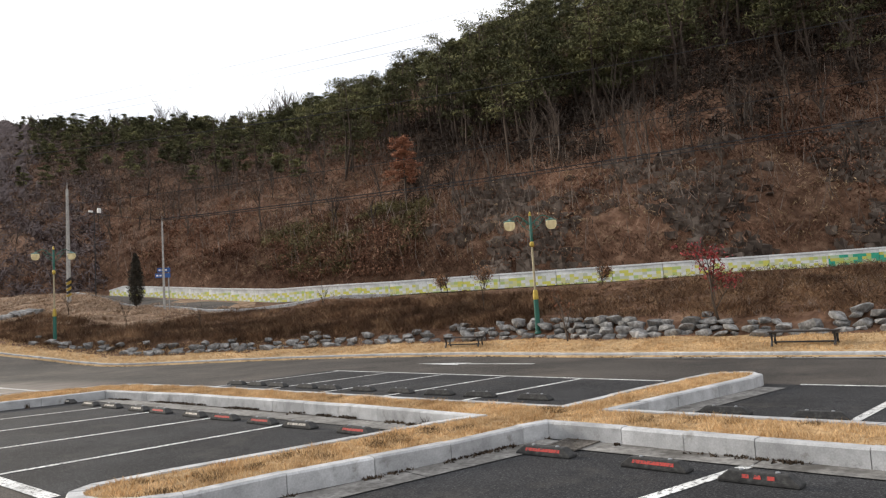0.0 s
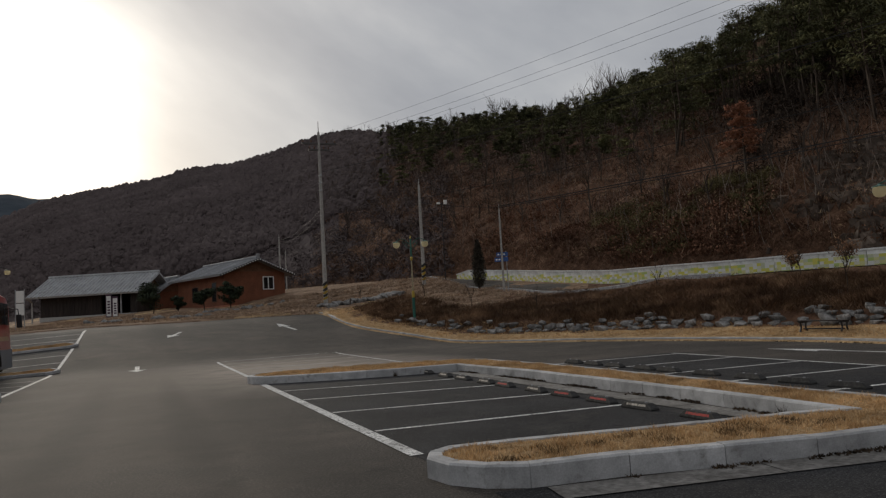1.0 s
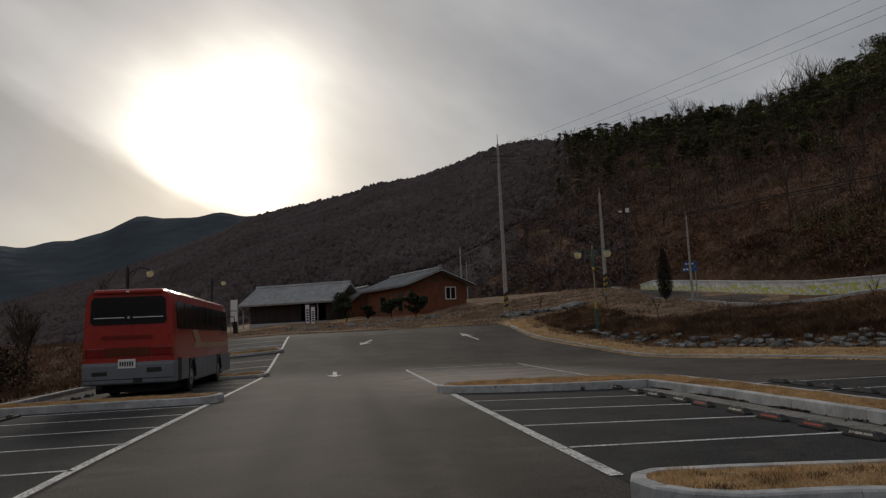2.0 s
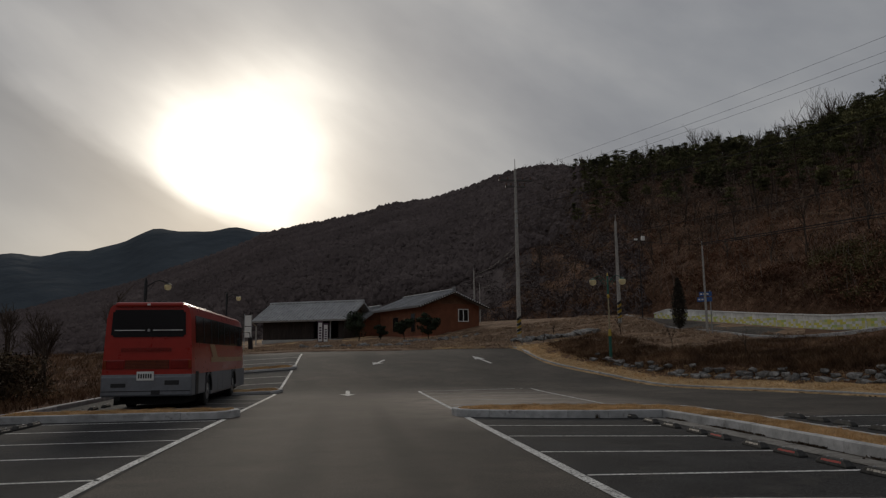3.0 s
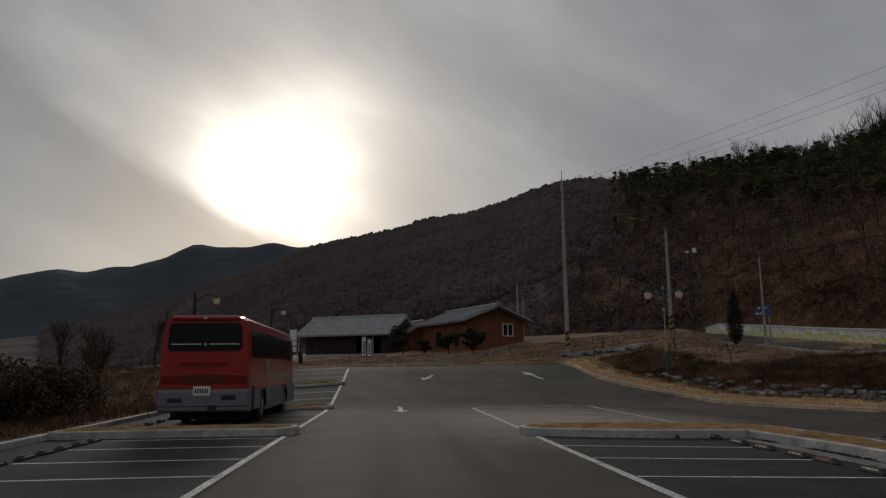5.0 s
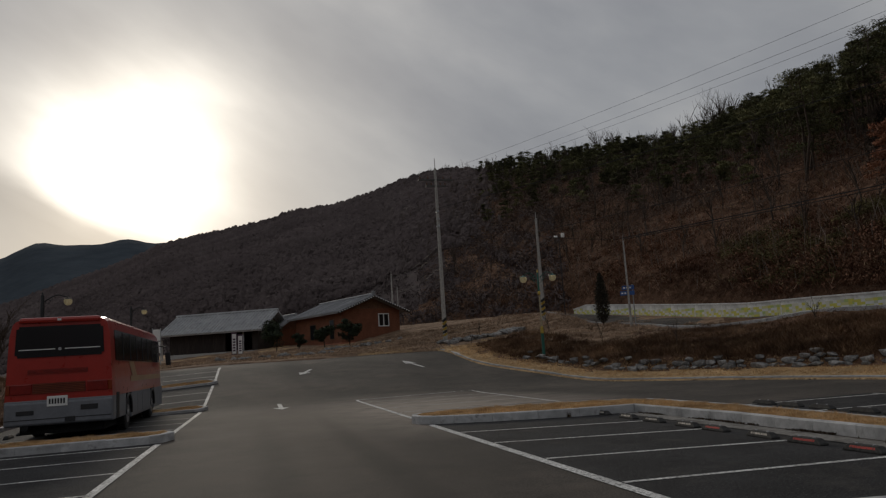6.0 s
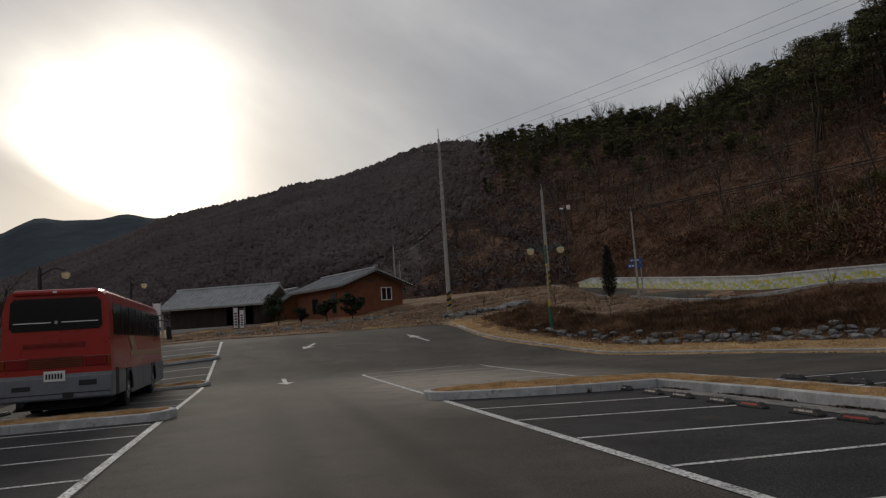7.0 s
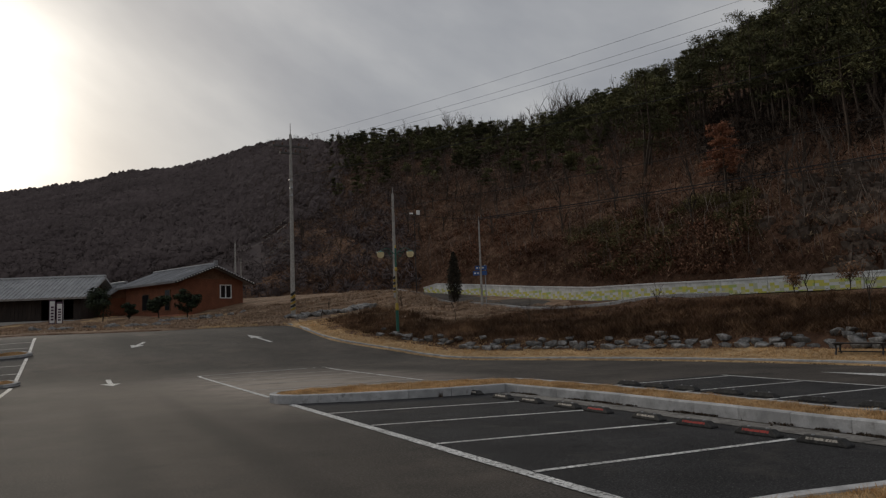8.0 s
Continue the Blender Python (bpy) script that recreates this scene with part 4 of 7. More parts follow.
for k, (a, b) in enumerate(zip(wall_line, inner)):
    a = a + (b - a) * 0.04
    z = gz(*(wall_line[k] + (C0 - wall_line[k]) * 0.012)) + 0.05
    verts += [(*a, z), (*b, gz(*b) + 0.05)]
for k in range(len(wall_line) - 1):
    faces.append((2 * k, 2 * k + 1, 2 * k + 3, 2 * k + 2))
up_road = mesh_ob("road", verts, faces, M_LANE)
if up_road.data.polygons[0].normal.z < 0:
    up_road.data.flip_normals()
up_kerb = thing("kerb", pose(0, 0, 0), "thin pale kerb along the outer edge of the upper road", "kerb", kind="structure")
for k in range(len(inner) - 1):
    a, b = inner[k], inner[k + 1]
    if a[1] < 8:
        continue
    e = (b - a) / np.linalg.norm(b - a)
    n = np.array((-e[1], e[0])) * 0.08
    lo = [(*p, gz(*p) - 0.1) for p in (a - n, b - n, b + n, a + n)]
    mesh_ob("kerb_stone", lo + [(x, y, z + 0.26) for x, y, z in lo], [(3, 2, 1, 0), (4, 5, 6, 7), (0, 1, 5, 4), (1, 2, 6, 5), (2, 3, 7, 6), (3, 0, 4, 7)], M_KERB, up_kerb)
tagged(up_road, "grey asphalt of the upper road along the painted wall", "road", kind="structure")


# ---- street furniture ----
def translucent(name, c):
    m = plain(name, c, 0.35, var=0.05)
    nt, nl = m.node_tree.nodes, m.node_tree.links
    t, mx = nt.new("ShaderNodeBsdfTranslucent"), nt.new("ShaderNodeMixShader")
    t.inputs[0].default_value = (*c, 1)
    mx.inputs[0].default_value = 0.95
    nl.new(nt["Principled BSDF"].outputs[0], mx.inputs[1]), nl.new(t.outputs[0], mx.inputs[2])
    nl.new(mx.outputs[0], nt["Material Output"].inputs[0])
    return m


M_OPAL = translucent("opal_lamp_globe", (0.95, 0.89, 0.70))


def street_lamp(x, y, turn, height, arms, label, dark=False, reach=1.0):
    """A cast lamp post: green foot, gold collars, pale shaft, green head with scrolled arms and hanging globes."""
    z = gz(x, y)
    ob = thing("street_lamp", pose(x, y, z - 0.02, 0, 0, turn), label, "street lamp", "street lamps round the car park")
    foot, shaft = (M_BLACK, M_BLACK) if dark else (M_GREEN, M_POLEPALE)
    k = height / 4.1
    bm = B()
    lathe(bm, [(0.13, 0), (0.13, 0.05), (0.095, 0.10), (0.088, 1.15 * k)], 12)
    part("foot", bm, foot, ob)
    bm = B()
    lathe(bm, [(0.095, 1.15 * k), (0.105, 1.2 * k), (0.085, 1.42 * k), (0.06, 1.48 * k)], 12)
    part("collar", bm, foot if dark else M_GOLD, ob)
    thick = 1.7 if dark else 1.0
    bm = B()
    lathe(bm, [(0.045 * thick, 1.48 * k), (0.04 * thick, 2.95 * k)], 10)
    part("shaft", bm, shaft, ob)
    bm = B()
    lathe(bm, [(0.04, 2.93 * k), (0.085, 2.98 * k), (0.085, 3.06 * k), (0.05, 3.12 * k)], 12)
    part("collar", bm, foot if dark else M_GOLD, ob)
    bm = B()
    lathe(bm, [(0.05 * thick, 3.1 * k), (0.06 * thick, 3.4 * k), (0.05 * thick, 3.95 * k), (0.05 * thick, 4.0 * k)], 10)
    part("head_post", bm, foot, ob)
    bm = B()
    lathe(bm, [(0.05, 4.0 * k), (0.055, 4.04 * k), (0.03, 4.07 * k), (0.045, 4.1 * k), (0.01, 4.15 * k)], 10)
    part("finial", bm, foot if dark else M_GOLD, ob)
    for side in arms:
        bm = B()
        pts = [(side * (0.05 + 0.66 * reach * t), 0, k * (3.72 + 0.30 * math.sin(min(1, t * 1.5) * math.pi / 2) - 0.12 * max(0, t - 0.6) / 0.4)) for t in [j / 12 for j in range(13)]]
        tube(bm, pts, 0.02 * thick, 6)
        ring = [(side * (0.26 + 0.11 * math.cos(a)), 0, k * 3.74 + 0.11 * math.sin(a)) for a in [j * math.pi / 7 for j in range(13)]]
        tube(bm, ring, 0.013, 5)
        tube(bm, [(side * 0.05, 0, k * 3.5), (side * 0.25, 0, k * 3.62), (side * 0.5, 0, k * 3.9)], 0.013, 5)
        arm = part("arm", bm, foot, ob)
        gx, gz0 = side * (0.04 + 0.66 * reach), k * 3.86
        bm = B()
        lathe(bm, [(0.02, gz0 + 0.06), (0.05, gz0 + 0.03), (0.205, gz0 - 0.02), (0.215, gz0 - 0.05)], 16, (gx, 0, 0))
        part("lamp_cap", bm, foot, arm)
        bm = B()
        lathe(bm, [(0.02, gz0 - 0.37), (0.11, gz0 - 0.35), (0.17, gz0 - 0.29), (0.20, gz0 - 0.20), (0.20, gz0 - 0.11), (0.18, gz0 - 0.05)], 18, (gx, 0, 0))
        part("globe", bm, M_OPAL, arm, "cream opal glass globe", True)
    return ob


LB = "green and gold lamp post with two globes"
street_lamp(18.98, -4.64, -42, 4.4, (-1, 1), LB + " on the verge", False, 1.12)
street_lamp(11.8, 20.4, -20, 5.0, (-1, 1), LB + " by the bank", False, 1.2)
street_lamp(-14.62, 23.73, 6, 5.15, (1,), "dark lamp post with one scrolled arm and a cream globe", True, 1.75)
street_lamp(-12.92, 41.7, 6, 4.75, (1,), "dark lamp post with one scrolled arm near the shed", True, 1.35)


def bench(x, y, turn, label):
    """A backless bench: two cast legs, slatted seat and a stretcher."""
    ob = thing("bench", pose(x, y, gz(x, y) - 0.01, 0, 0, turn), label, "bench", "benches on the verge")
    for sx in (-0.72, 0.72):
        for sy in (-0.14, 0.14):
            bm = B()
            tube(bm, [(sx, sy * 1.25, 0), (sx, sy * 0.8, 0.16), (sx, sy, 0.31)], [0.035, 0.028, 0.035], 6)
            part("leg", bm, M_BLACK, ob)
        bm = B()
        box(bm, sx - 0.04, -0.2, 0.29, sx + 0.04, 0.2, 0.34, 0.01)
        part("leg_head", bm, M_BLACK, ob)
    for j in range(4):
        bm = B()
        yy = -0.18 + j * 0.12
        box(bm, -0.78, yy - 0.045, 0.34, 0.78, yy + 0.045, 0.375, 0.006)
        part("seat_slat", bm, M_BENCHWOOD, ob)
    bm = B()
    tube(bm, [(-0.72, 0, 0.10), (0.72, 0, 0.10)], 0.022, 6)
    part("stretcher", bm, M_BLACK, ob)


M_BENCHWOOD = mat("dark_bench_wood", [(0.018, 0.013, 0.011), (0.032, 0.024, 0.02), (0.05, 0.04, 0.032)], scale=9, rough=0.8, bump=0.3, stretch=(0.2, 1, 1))
bench(17.48, -2.36, 95, "dark backless bench with cast legs on the dry verge")
bench(16.35, -14.26, 90, "dark backless bench with cast legs beside the outer road")


def utility_pole(x, y, top, label, r=0.17, stripes=True, arms=True, base=None):
    z = gz(x, y) - 0.1 if base is None else base
    h = top - z
    ob = thing("utility_pole", pose(x, y, z), label, "utility pole", "utility poles")
    bm = B()
    lathe(bm, [(r, 0), (r * 0.8, h * 0.5), (r * 0.55, h * 0.94), (0.03, h * 0.945), (0.02, h)], 12)
    part("shaft", bm, M_CONCRETE, ob)
    if stripes:
        for k in range(6):
            bm = B()
            z0 = 0.55 + k * 0.22
            tube(bm, [(0.02, 0, z0), (-0.02, 0, z0 + 0.218)], [r * 0.985 + 0.006, r * 0.97 + 0.006], 12)
            for v in bm.verts:
                v.co.z += v.co.x * 0.6
            part("warning_band", bm, M_YELLOW if k % 2 == 0 else M_BLACK, ob, "yellow warning band" if k % 2 == 0 else "black warning band")
    if arms:
        for zz, half in ((h - 1.75, 1.35), (h - 2.25, 0.8)):
            bm = B()
            box(bm, -half, -0.06, zz - 0.065, half, 0.06, zz + 0.065, 0.01)
            arm = part("crossarm", bm, M_DARKSTEEL, ob)
            for sx in (-half * 0.92, -half * 0.45, half * 0.45, half * 0.92):
                bm = B()
                lathe(bm, [(0.03, zz + 0.06), (0.08, zz + 0.11), (0.05, zz + 0.16), (0.075, zz + 0.22), (0.03, zz + 0.3)], 8, (sx, 0, 0))
                part("insulator", bm, M_INSUL, arm)
        for zz in (h * 0.62, h * 0.66, h * 0.7):
            bm = B()
            lathe(bm, [(r * 0.75 + 0.02, zz), (r * 0.74 + 0.02, zz + 0.06)], 10)
            part("strap", bm, M_STEEL, ob)
            bm = B()
            box(bm, -0.05, -r * 0.75 - 0.14, zz - 0.04, 0.05, -r * 0.7, zz + 0.12, 0.01)
            part("bracket", bm, M_STEEL, ob)
    return ob


M_DARKSTEEL = plain("dark_weathered_steel", (0.09, 0.085, 0.08), 0.6, metal=0.4)
M_INSUL = plain("brown_porcelain", (0.12, 0.07, 0.05), 0.25)
utility_pole(9.97, 34.69, 16.9, "tall grey concrete utility pole with crossarms and a striped foot")
utility_pole(17.97, 34.5, 12.5, "grey concrete utility pole with a yellow and black foot", 0.16, True, False)
utility_pole(21.05, 26.7, 9.15, "slim grey concrete pole beside the upper road", 0.09, False, False)
utility_pole(10.9, 59.07, 11.15, "grey concrete pole behind the brick house", 0.12, False, False)
utility_pole(11.9, 61.06, 9.6, "thin grey steel pole behind the brick house", 0.07, False, False)


def floodlight_mast(x, y, top):
    z = gz(x, y)
    ob = thing("floodlight_mast", pose(x, y, z - 0.1), "thin dark mast with two white floodlights", "floodlight")
    h = top - z
    bm = B()
    lathe(bm, [(0.045, 0), (0.03, h)], 8)
    part("mast", bm, M_BLACK, ob)
    for sx, tilt in ((-0.3, -0.1), (0.32, 0.12)):
        bm = B()
        tube(bm, [(0, 0, h - 0.1), (sx, -0.02, h)], 0.02, 5)
        part("arm", bm, M_BLACK, ob)
        bm = B()
        box(bm, sx - 0.13, -0.16, h - 0.08, sx + 0.13, 0.0, h + 0.16 + tilt, 0.02)
        part("lamp_housing", bm, M_WHITE, ob)


floodlight_mast(20.4, 35.8, 10.8)


def road_sign(x, y):
    z = gz(x, y)
    ob = thing("direction_sign", pose(x, y, z - 0.1, 0, 0, -28), "small blue direction sign on a thin steel post", "road sign")
    bm = B()
    lathe(bm, [(0.035, 0), (0.035, 3.0)], 8)
    part("post", bm, M_STEEL, ob)
    for z0, w in ((2.25, 0.85), (2.62, 0.7)):
        bm = B()
        box(bm, -w, -0.06, z0, 0.12, -0.036, z0 + 0.3, 0.006)
        p = part("sign_plate", bm, M_BLUE, ob)
        for k in range(3):
            bm = B()
            box(bm, -w + 0.08 + k * 0.2, -0.066, z0 + 0.1, -w + 0.21 + k * 0.2, -0.0605, z0 + 0.2)
            part("lettering_bar", bm, M_WHITE, p)


road_sign(21.4, 26.7)


def cable(name, a, b, sag, r, label, group):
    """A hanging wire between two points."""
    a, b = Vector(a), Vector(b)
    bm = B()
    tube(bm, [a.lerp(b, t) - Vector((0, 0, sag * 4 * t * (1 - t))) for t in [k / 24 for k in range(25)]], r, 4)
    tagged(part(name, bm, M_WIRE), label, "cable", group)


UT = (9.97, 34.69)
for dx, z0, z1, sag in ((0.0, 15.6, 16.1, 0.7), (-0.3, 14.9, 15.4, 0.8), (0.5, 14.85, 15.35, 0.85)):
    cable("power_line", (UT[0] + dx, UT[1], z0), (30.0 + dx, -20.0, z1), sag, 0.007, "thin black power line strung from the tall pole", "power lines")
cable("power_line", (UT[0], UT[1], 12.9), (42.4, -14.2, 16.2), 0.7, 0.021, "thin power line crossing before the hill", "power lines")
cable("power_line", (17.97, 34.5, 10.9), (42.4, -14.2, 12.7), 0.5, 0.019, "thin power line crossing before the hill", "power lines")
cable("telephone_cable", (21.05, 26.7, 9.0), (42.4, -14.2, 10.6), 0.35, 0.034, "thick black telephone cable above the painted wall", "power lines")
cable("telephone_cable", (21.05, 26.7, 8.9), (42.4, -14.2, 10.4), 0.4, 0.024, "black telephone cable above the painted wall", "power lines")
cable("telephone_cable", (17.97, 34.5, 10.6), (21.05, 26.7, 8.95), 0.15, 0.02, "black telephone cable between two poles", "power lines")
for z0 in (10.1, 9.7, 8.4):
    cable("service_wire", (UT[0], UT[1], z0), (10.9, 59.07, z0 + 0.35), 0.5, 0.010, "thin black service wire running to the houses", "power lines")
cable("service_wire", (10.9, 59.07, 9.3), (7.1, 48.6, 8.15), 0.1, 0.016, "thin black service wire reaching the brick house", "power lines")


# ---- coach ----
M_RED = plain("coach_red", (0.36, 0.024, 0.016), 0.3, var=0.10, scale=3, gloss=0.5, bump=0)
M_GREYSKIRT = plain("coach_grey", (0.17, 0.18, 0.20), 0.5, var=0.12, gloss=0.2, bump=0)
M_TINT = plain("tinted_window", (0.012, 0.013, 0.015), 0.08, var=0.1, bump=0, spec=0.6)
M_ORANGE = plain("coach_orange", (0.20, 0.045, 0.014), 0.4, bump=0)
M_SAND = plain("coach_sand", (0.40, 0.26, 0.15), 0.4, bump=0)
M_TAIL = plain("tail_lamp_red", (0.20, 0.012, 0.010), 0.15, gloss=0.8, bump=0)
M_AMBER = plain("tail_lamp_amber", (0.22, 0.035, 0.01), 0.15, gloss=0.8, bump=0)
M_TYRE = plain("tyre_rubber", (0.022, 0.022, 0.022), 0.85)
M_RIM = plain("steel_rim", (0.30, 0.30, 0.31), 0.4, metal=0.7)
M_UNDER = plain("dark_underbody", (0.015, 0.015, 0.015), 0.9)


def coach(m):
    W, L, H = 1.38, 12.0, 3.55
    ob = thing("coach", m, "red and grey coach parked along the western bays", "bus")

    def ring(y, inset, top, z0=1.28):
        w = W - inset
        r = 0.22
        pts = [(-w, z0), (-w, top - r - 0.25), (-w + 0.05, top - r)]
        pts += [(-w + 0.05 + r * (1 - math.cos(a)), top - r + r * math.sin(a)) for a in (0.5, 1.0, math.pi / 2)]
        pts += [(-x, z) for x, z in pts[::-1]]
        return [(x, y, z) for x, z in pts]

    bm = B()
    secs = [ring(0.16, 0.10, H - 0.16), ring(0.0, 0.02, H - 0.05, 1.28), ring(0.35, 0.0, H), ring(L - 1.2, 0.0, H), ring(L - 0.35, 0.02, H - 0.05), ring(L, 0.12, H - 0.45)]
    secs[0] = [(x * 0.97, 0.03, z) for x, y, z in secs[0]]
    rows = [[bm.verts.new(p) for p in s] for s in secs[1:]]
    for a, b in zip(rows, rows[1:]):
        for k in range(len(a) - 1):
            bm.faces.new((a[k], a[k + 1], b[k + 1], b[k]))
        bm.faces.new((a[-1], a[0], b[0], b[-1]))
    bm.faces.new(rows[0]), bm.faces.new(rows[-1][::-1])
    part("body_shell", bm, M_RED, ob)
    for y0, y1 in ((0.0, 2.22), (3.38, 8.02), (9.18, L - 0.05)):
        bm = B()
        box(bm, -W, y0 - 0.012, 0.60 if y0 < 1 else 0.48, W, y1, 1.30, 0.04)
        part("lower_skirt", bm, M_GREYSKIRT, ob, "grey lower panels")
    bm = B()
    box(bm, -W + 0.3, 0.4, 0.35, W - 0.3, L - 0.5, 1.3)
    part("underbody", bm, M_UNDER, ob)
    # windows along both sides
    for sx in (-1, 1):
        bm = B()
        box(bm, sx * W - 0.012 + 0.012 * sx, 0.55, 2.28, sx * W + 0.012 * sx + 0.002, L - 0.7, 3.16, 0.0)
        p = part("side_window_band", bm, M_TINT, ob, "dark tinted windows")
        for k in range(7):
            bm = B()
            yy = 1.9 + k * 1.42
            box(bm, sx * (W + 0.02) - 0.006, yy - 0.02, 2.30, sx * (W + 0.02) + 0.008, yy + 0.02, 3.14)
            part("window_pillar", bm, M_BLACK, p)
        bm = B()
        box(bm, sx * W - 0.004, 3.2, 1.62, sx * W + 0.006 * sx, L - 0.9, 1.80)
        part("side_stripe", bm, M_SAND, ob, "sand-coloured stripe")
        bm = B()
        vs = [bm.verts.new((sx * (W + 0.008), y, z)) for y, z in ((3.0, 2.26), (4.0, 2.26), (4.6, 1.8), (3.6, 1.8))]
        bm.faces.new(vs)
        part("side_swoosh", bm, M_SAND, ob, "sand-coloured slanted flash")
        for y in (3.5, 4.65, 5.8, 6.9):
            bm = B()
            box(bm, sx * (W + 0.002) - 0.004, y, 0.58, sx * (W + 0.002) + 0.004, y + 1.1, 1.2)
            part("luggage_flap", bm, M_GREYSKIRT, ob)
        bm = B()
        box(bm, sx * (W + 0.004) - 0.006, 0.5, 0.62, sx * (W + 0.004) + 0.006, 0.95, 1.36, 0.0)
        part("side_grille", bm, M_BLACK, ob, "black side grille")
        for y in (2.8, 8.6):
            bm = B()
            c = sx * (W - 0.19)
            tube(bm, [(c - 0.15, y, 0.63), (c - 0.12, y, 0.63), (c + 0.12, y, 0.63), (c + 0.15, y, 0.63)], [0.44, 0.5, 0.5, 0.44], 26)
            wheel = part("wheel", bm, M_TYRE, ob)
            bm = B()
            f = sx * 0.155
            tube(bm, [(c + f * 0.9, y, 0.63), (c + f * 1.02, y, 0.63)], [0.30, 0.27], 20)
            tube(bm, [(c + f * 1.0, y, 0.63), (c + f * 1.2, y, 0.63)], [0.11, 0.08], 12)
            part("rim", bm, M_RIM, wheel)
            bm = B()
            tube(bm, [(sx * (W - 0.01), y + 0.60 * math.cos(t), 0.63 + 0.60 * math.sin(t)) for t in [j * math.pi / 14 for j in range(15)]], 0.045, 6)
            part("wheel_arch", bm, M_BLACK, ob, "black rubber wheel arch")
        bm = B()
        tube(bm, [(sx * (W - 0.05), L - 0.25, 3.0), (sx * (W + 0.28), L + 0.1, 2.95), (sx * (W + 0.30), L + 0.1, 2.7)], 0.025, 6)
        arm = part("mirror_arm", bm, M_BLACK, ob)
        bm = B()
        box(bm, sx * (W + 0.30) - 0.11, L + 0.04, 2.15, sx * (W + 0.30) + 0.11, L + 0.16, 2.72, 0.03)
        part("mirror", bm, M_BLACK, arm)
    # the back
    y = -0.012
    bm = B()
    box(bm, -1.18, y - 0.012, 2.46, 1.18, y + 0.03, 3.32, 0.0)
    bmesh.ops.bevel(bm, geom=[e for e in bm.edges if abs(e.verts[0].co.y - e.verts[1].co.y) > 0.02], offset=0.07, segments=3, affect="EDGES")
    rw = part("rear_window", bm, M_TINT, ob, "dark tinted rear window")
    for x0, x1 in ((-1.08, -0.13), (0.13, 1.08)):
        bm = B()
        box(bm, x0, y - 0.02, 2.66, x1, y - 0.011, 2.685)
        part("pale_line", bm, M_WHITE, rw)
    bm = B()
    lathe(bm, [(0.05, -0.005), (0.05, 0.005)], 6)
    for v in bm.verts:
        v.co = Vector((v.co.x, y - 0.018 + v.co.z, 2.67 + v.co.y))
    part("emblem", bm, M_STEEL, rw)
    bm = B()
    box(bm, -1.12, -0.10, H - 0.15, 1.12, 0.3, H + 0.01, 0.07)
    part("rear_spoiler", bm, M_RED, ob)
    bm = B()
    box(bm, -0.05, -0.16, H - 0.1, 0.05, -0.13, H - 0.04, 0.0)
    part("camera_lamp", bm, M_WHITE, ob)
    bm = B()
    box(bm, -0.82, y - 0.008, 2.0, 0.72, y + 0.01, 2.12, 0.0)
    lv = part("louvre", bm, M_REDDARK, ob, "dark red cooling slot")
    for k in range(4):
        bm = B()
        box(bm, -0.80, y - 0.022, 2.005 + k * 0.03, 0.70, y - 0.009, 2.018 + k * 0.03)
        part("louvre_slat", bm, M_RED, lv)
    bm = B()
    box(bm, -0.68, y - 0.010, 1.46, 0.66, y + 0.01, 1.74, 0.0)
    gr = part("engine_grille", bm, M_REDDARK, ob, "engine cover grille with orange bars")
    for k in range(6):
        bm = B()
        box(bm, -0.66, y - 0.03, 1.475 + k * 0.046, 0.64, y - 0.011, 1.497 + k * 0.046)
        part("grille_bar", bm, M_ORANGE, gr)
    for sx in (-1, 1):
        bm = B()
        box(bm, min(sx * 0.70, sx * 1.24), y - 0.02, 1.46, max(sx * 0.70, sx * 1.24), y + 0.02, 1.74, 0.02)
        tl = part("tail_lamp", bm, M_TAIL, ob)
        bm = B()
        box(bm, min(sx * 1.245, sx * 1.345), y - 0.018, 1.46, max(sx * 1.245, sx * 1.345), y + 0.08, 1.74, 0.02)
        part("indicator", bm, M_AMBER, tl)
        bm = B()
        box(bm, min(sx * 0.72, sx * 1.04), y - 0.03, 0.86, max(sx * 0.72, sx * 1.04), y, 0.96, 0.01)
        part("reflector", bm, M_TAIL, ob)
    bm = B()
    box(bm, -W + 0.015, -0.06, 0.62, W - 0.015, 0.05, 1.24, 0.05)
    part("rear_bumper", bm, M_GREYSKIRT, ob, "grey rear bumper")
    bm = B()
    box(bm, -W + 0.04, -0.067, 0.76, W - 0.04, -0.059, 0.785)
    part("bumper_seam", bm, M_BLACK, ob)
    bm = B()
    box(bm, -0.30, -0.075, 1.10, 0.22, -0.055, 1.38, 0.01)
    plate = part("number_plate", bm, M_WHITE, ob, "white number plate with dark bars")
    for k in range(6):
        bm = B()
        x0 = -0.25 + k * 0.072
        box(bm, x0, -0.081, 1.17, x0 + 0.045, -0.0755, 1.31)
        part("plate_bar", bm, M_BLACK, plate)
    bm = B()
    box(bm, -0.7, 4.6, H - 0.02, 0.7, 7.4, H + 0.16, 0.06)
    part("roof_unit", bm, M_WHITE, ob, "pale rooftop air conditioner")
    bm = B()
    box(bm, -W + 0.14, L - 0.06, 1.75, W - 0.14, L + 0.012, 3.0, 0.0)
    part("windscreen", bm, M_TINT, ob)
    for x0, x1, z0, z1 in ((-1.06, -0.62, 0.90, 1.02), (0.55, 0.99, 0.96, 1.10), (0.15, 0.42, 0.66, 0.80)):
        bm = B()
        box(bm, x0, -0.072, z0, x1, -0.058, z1, 0.01)
        part("bumper_lamp", bm, M_BLACK, ob, "dark lamp let into the bumper")
    bm = B()
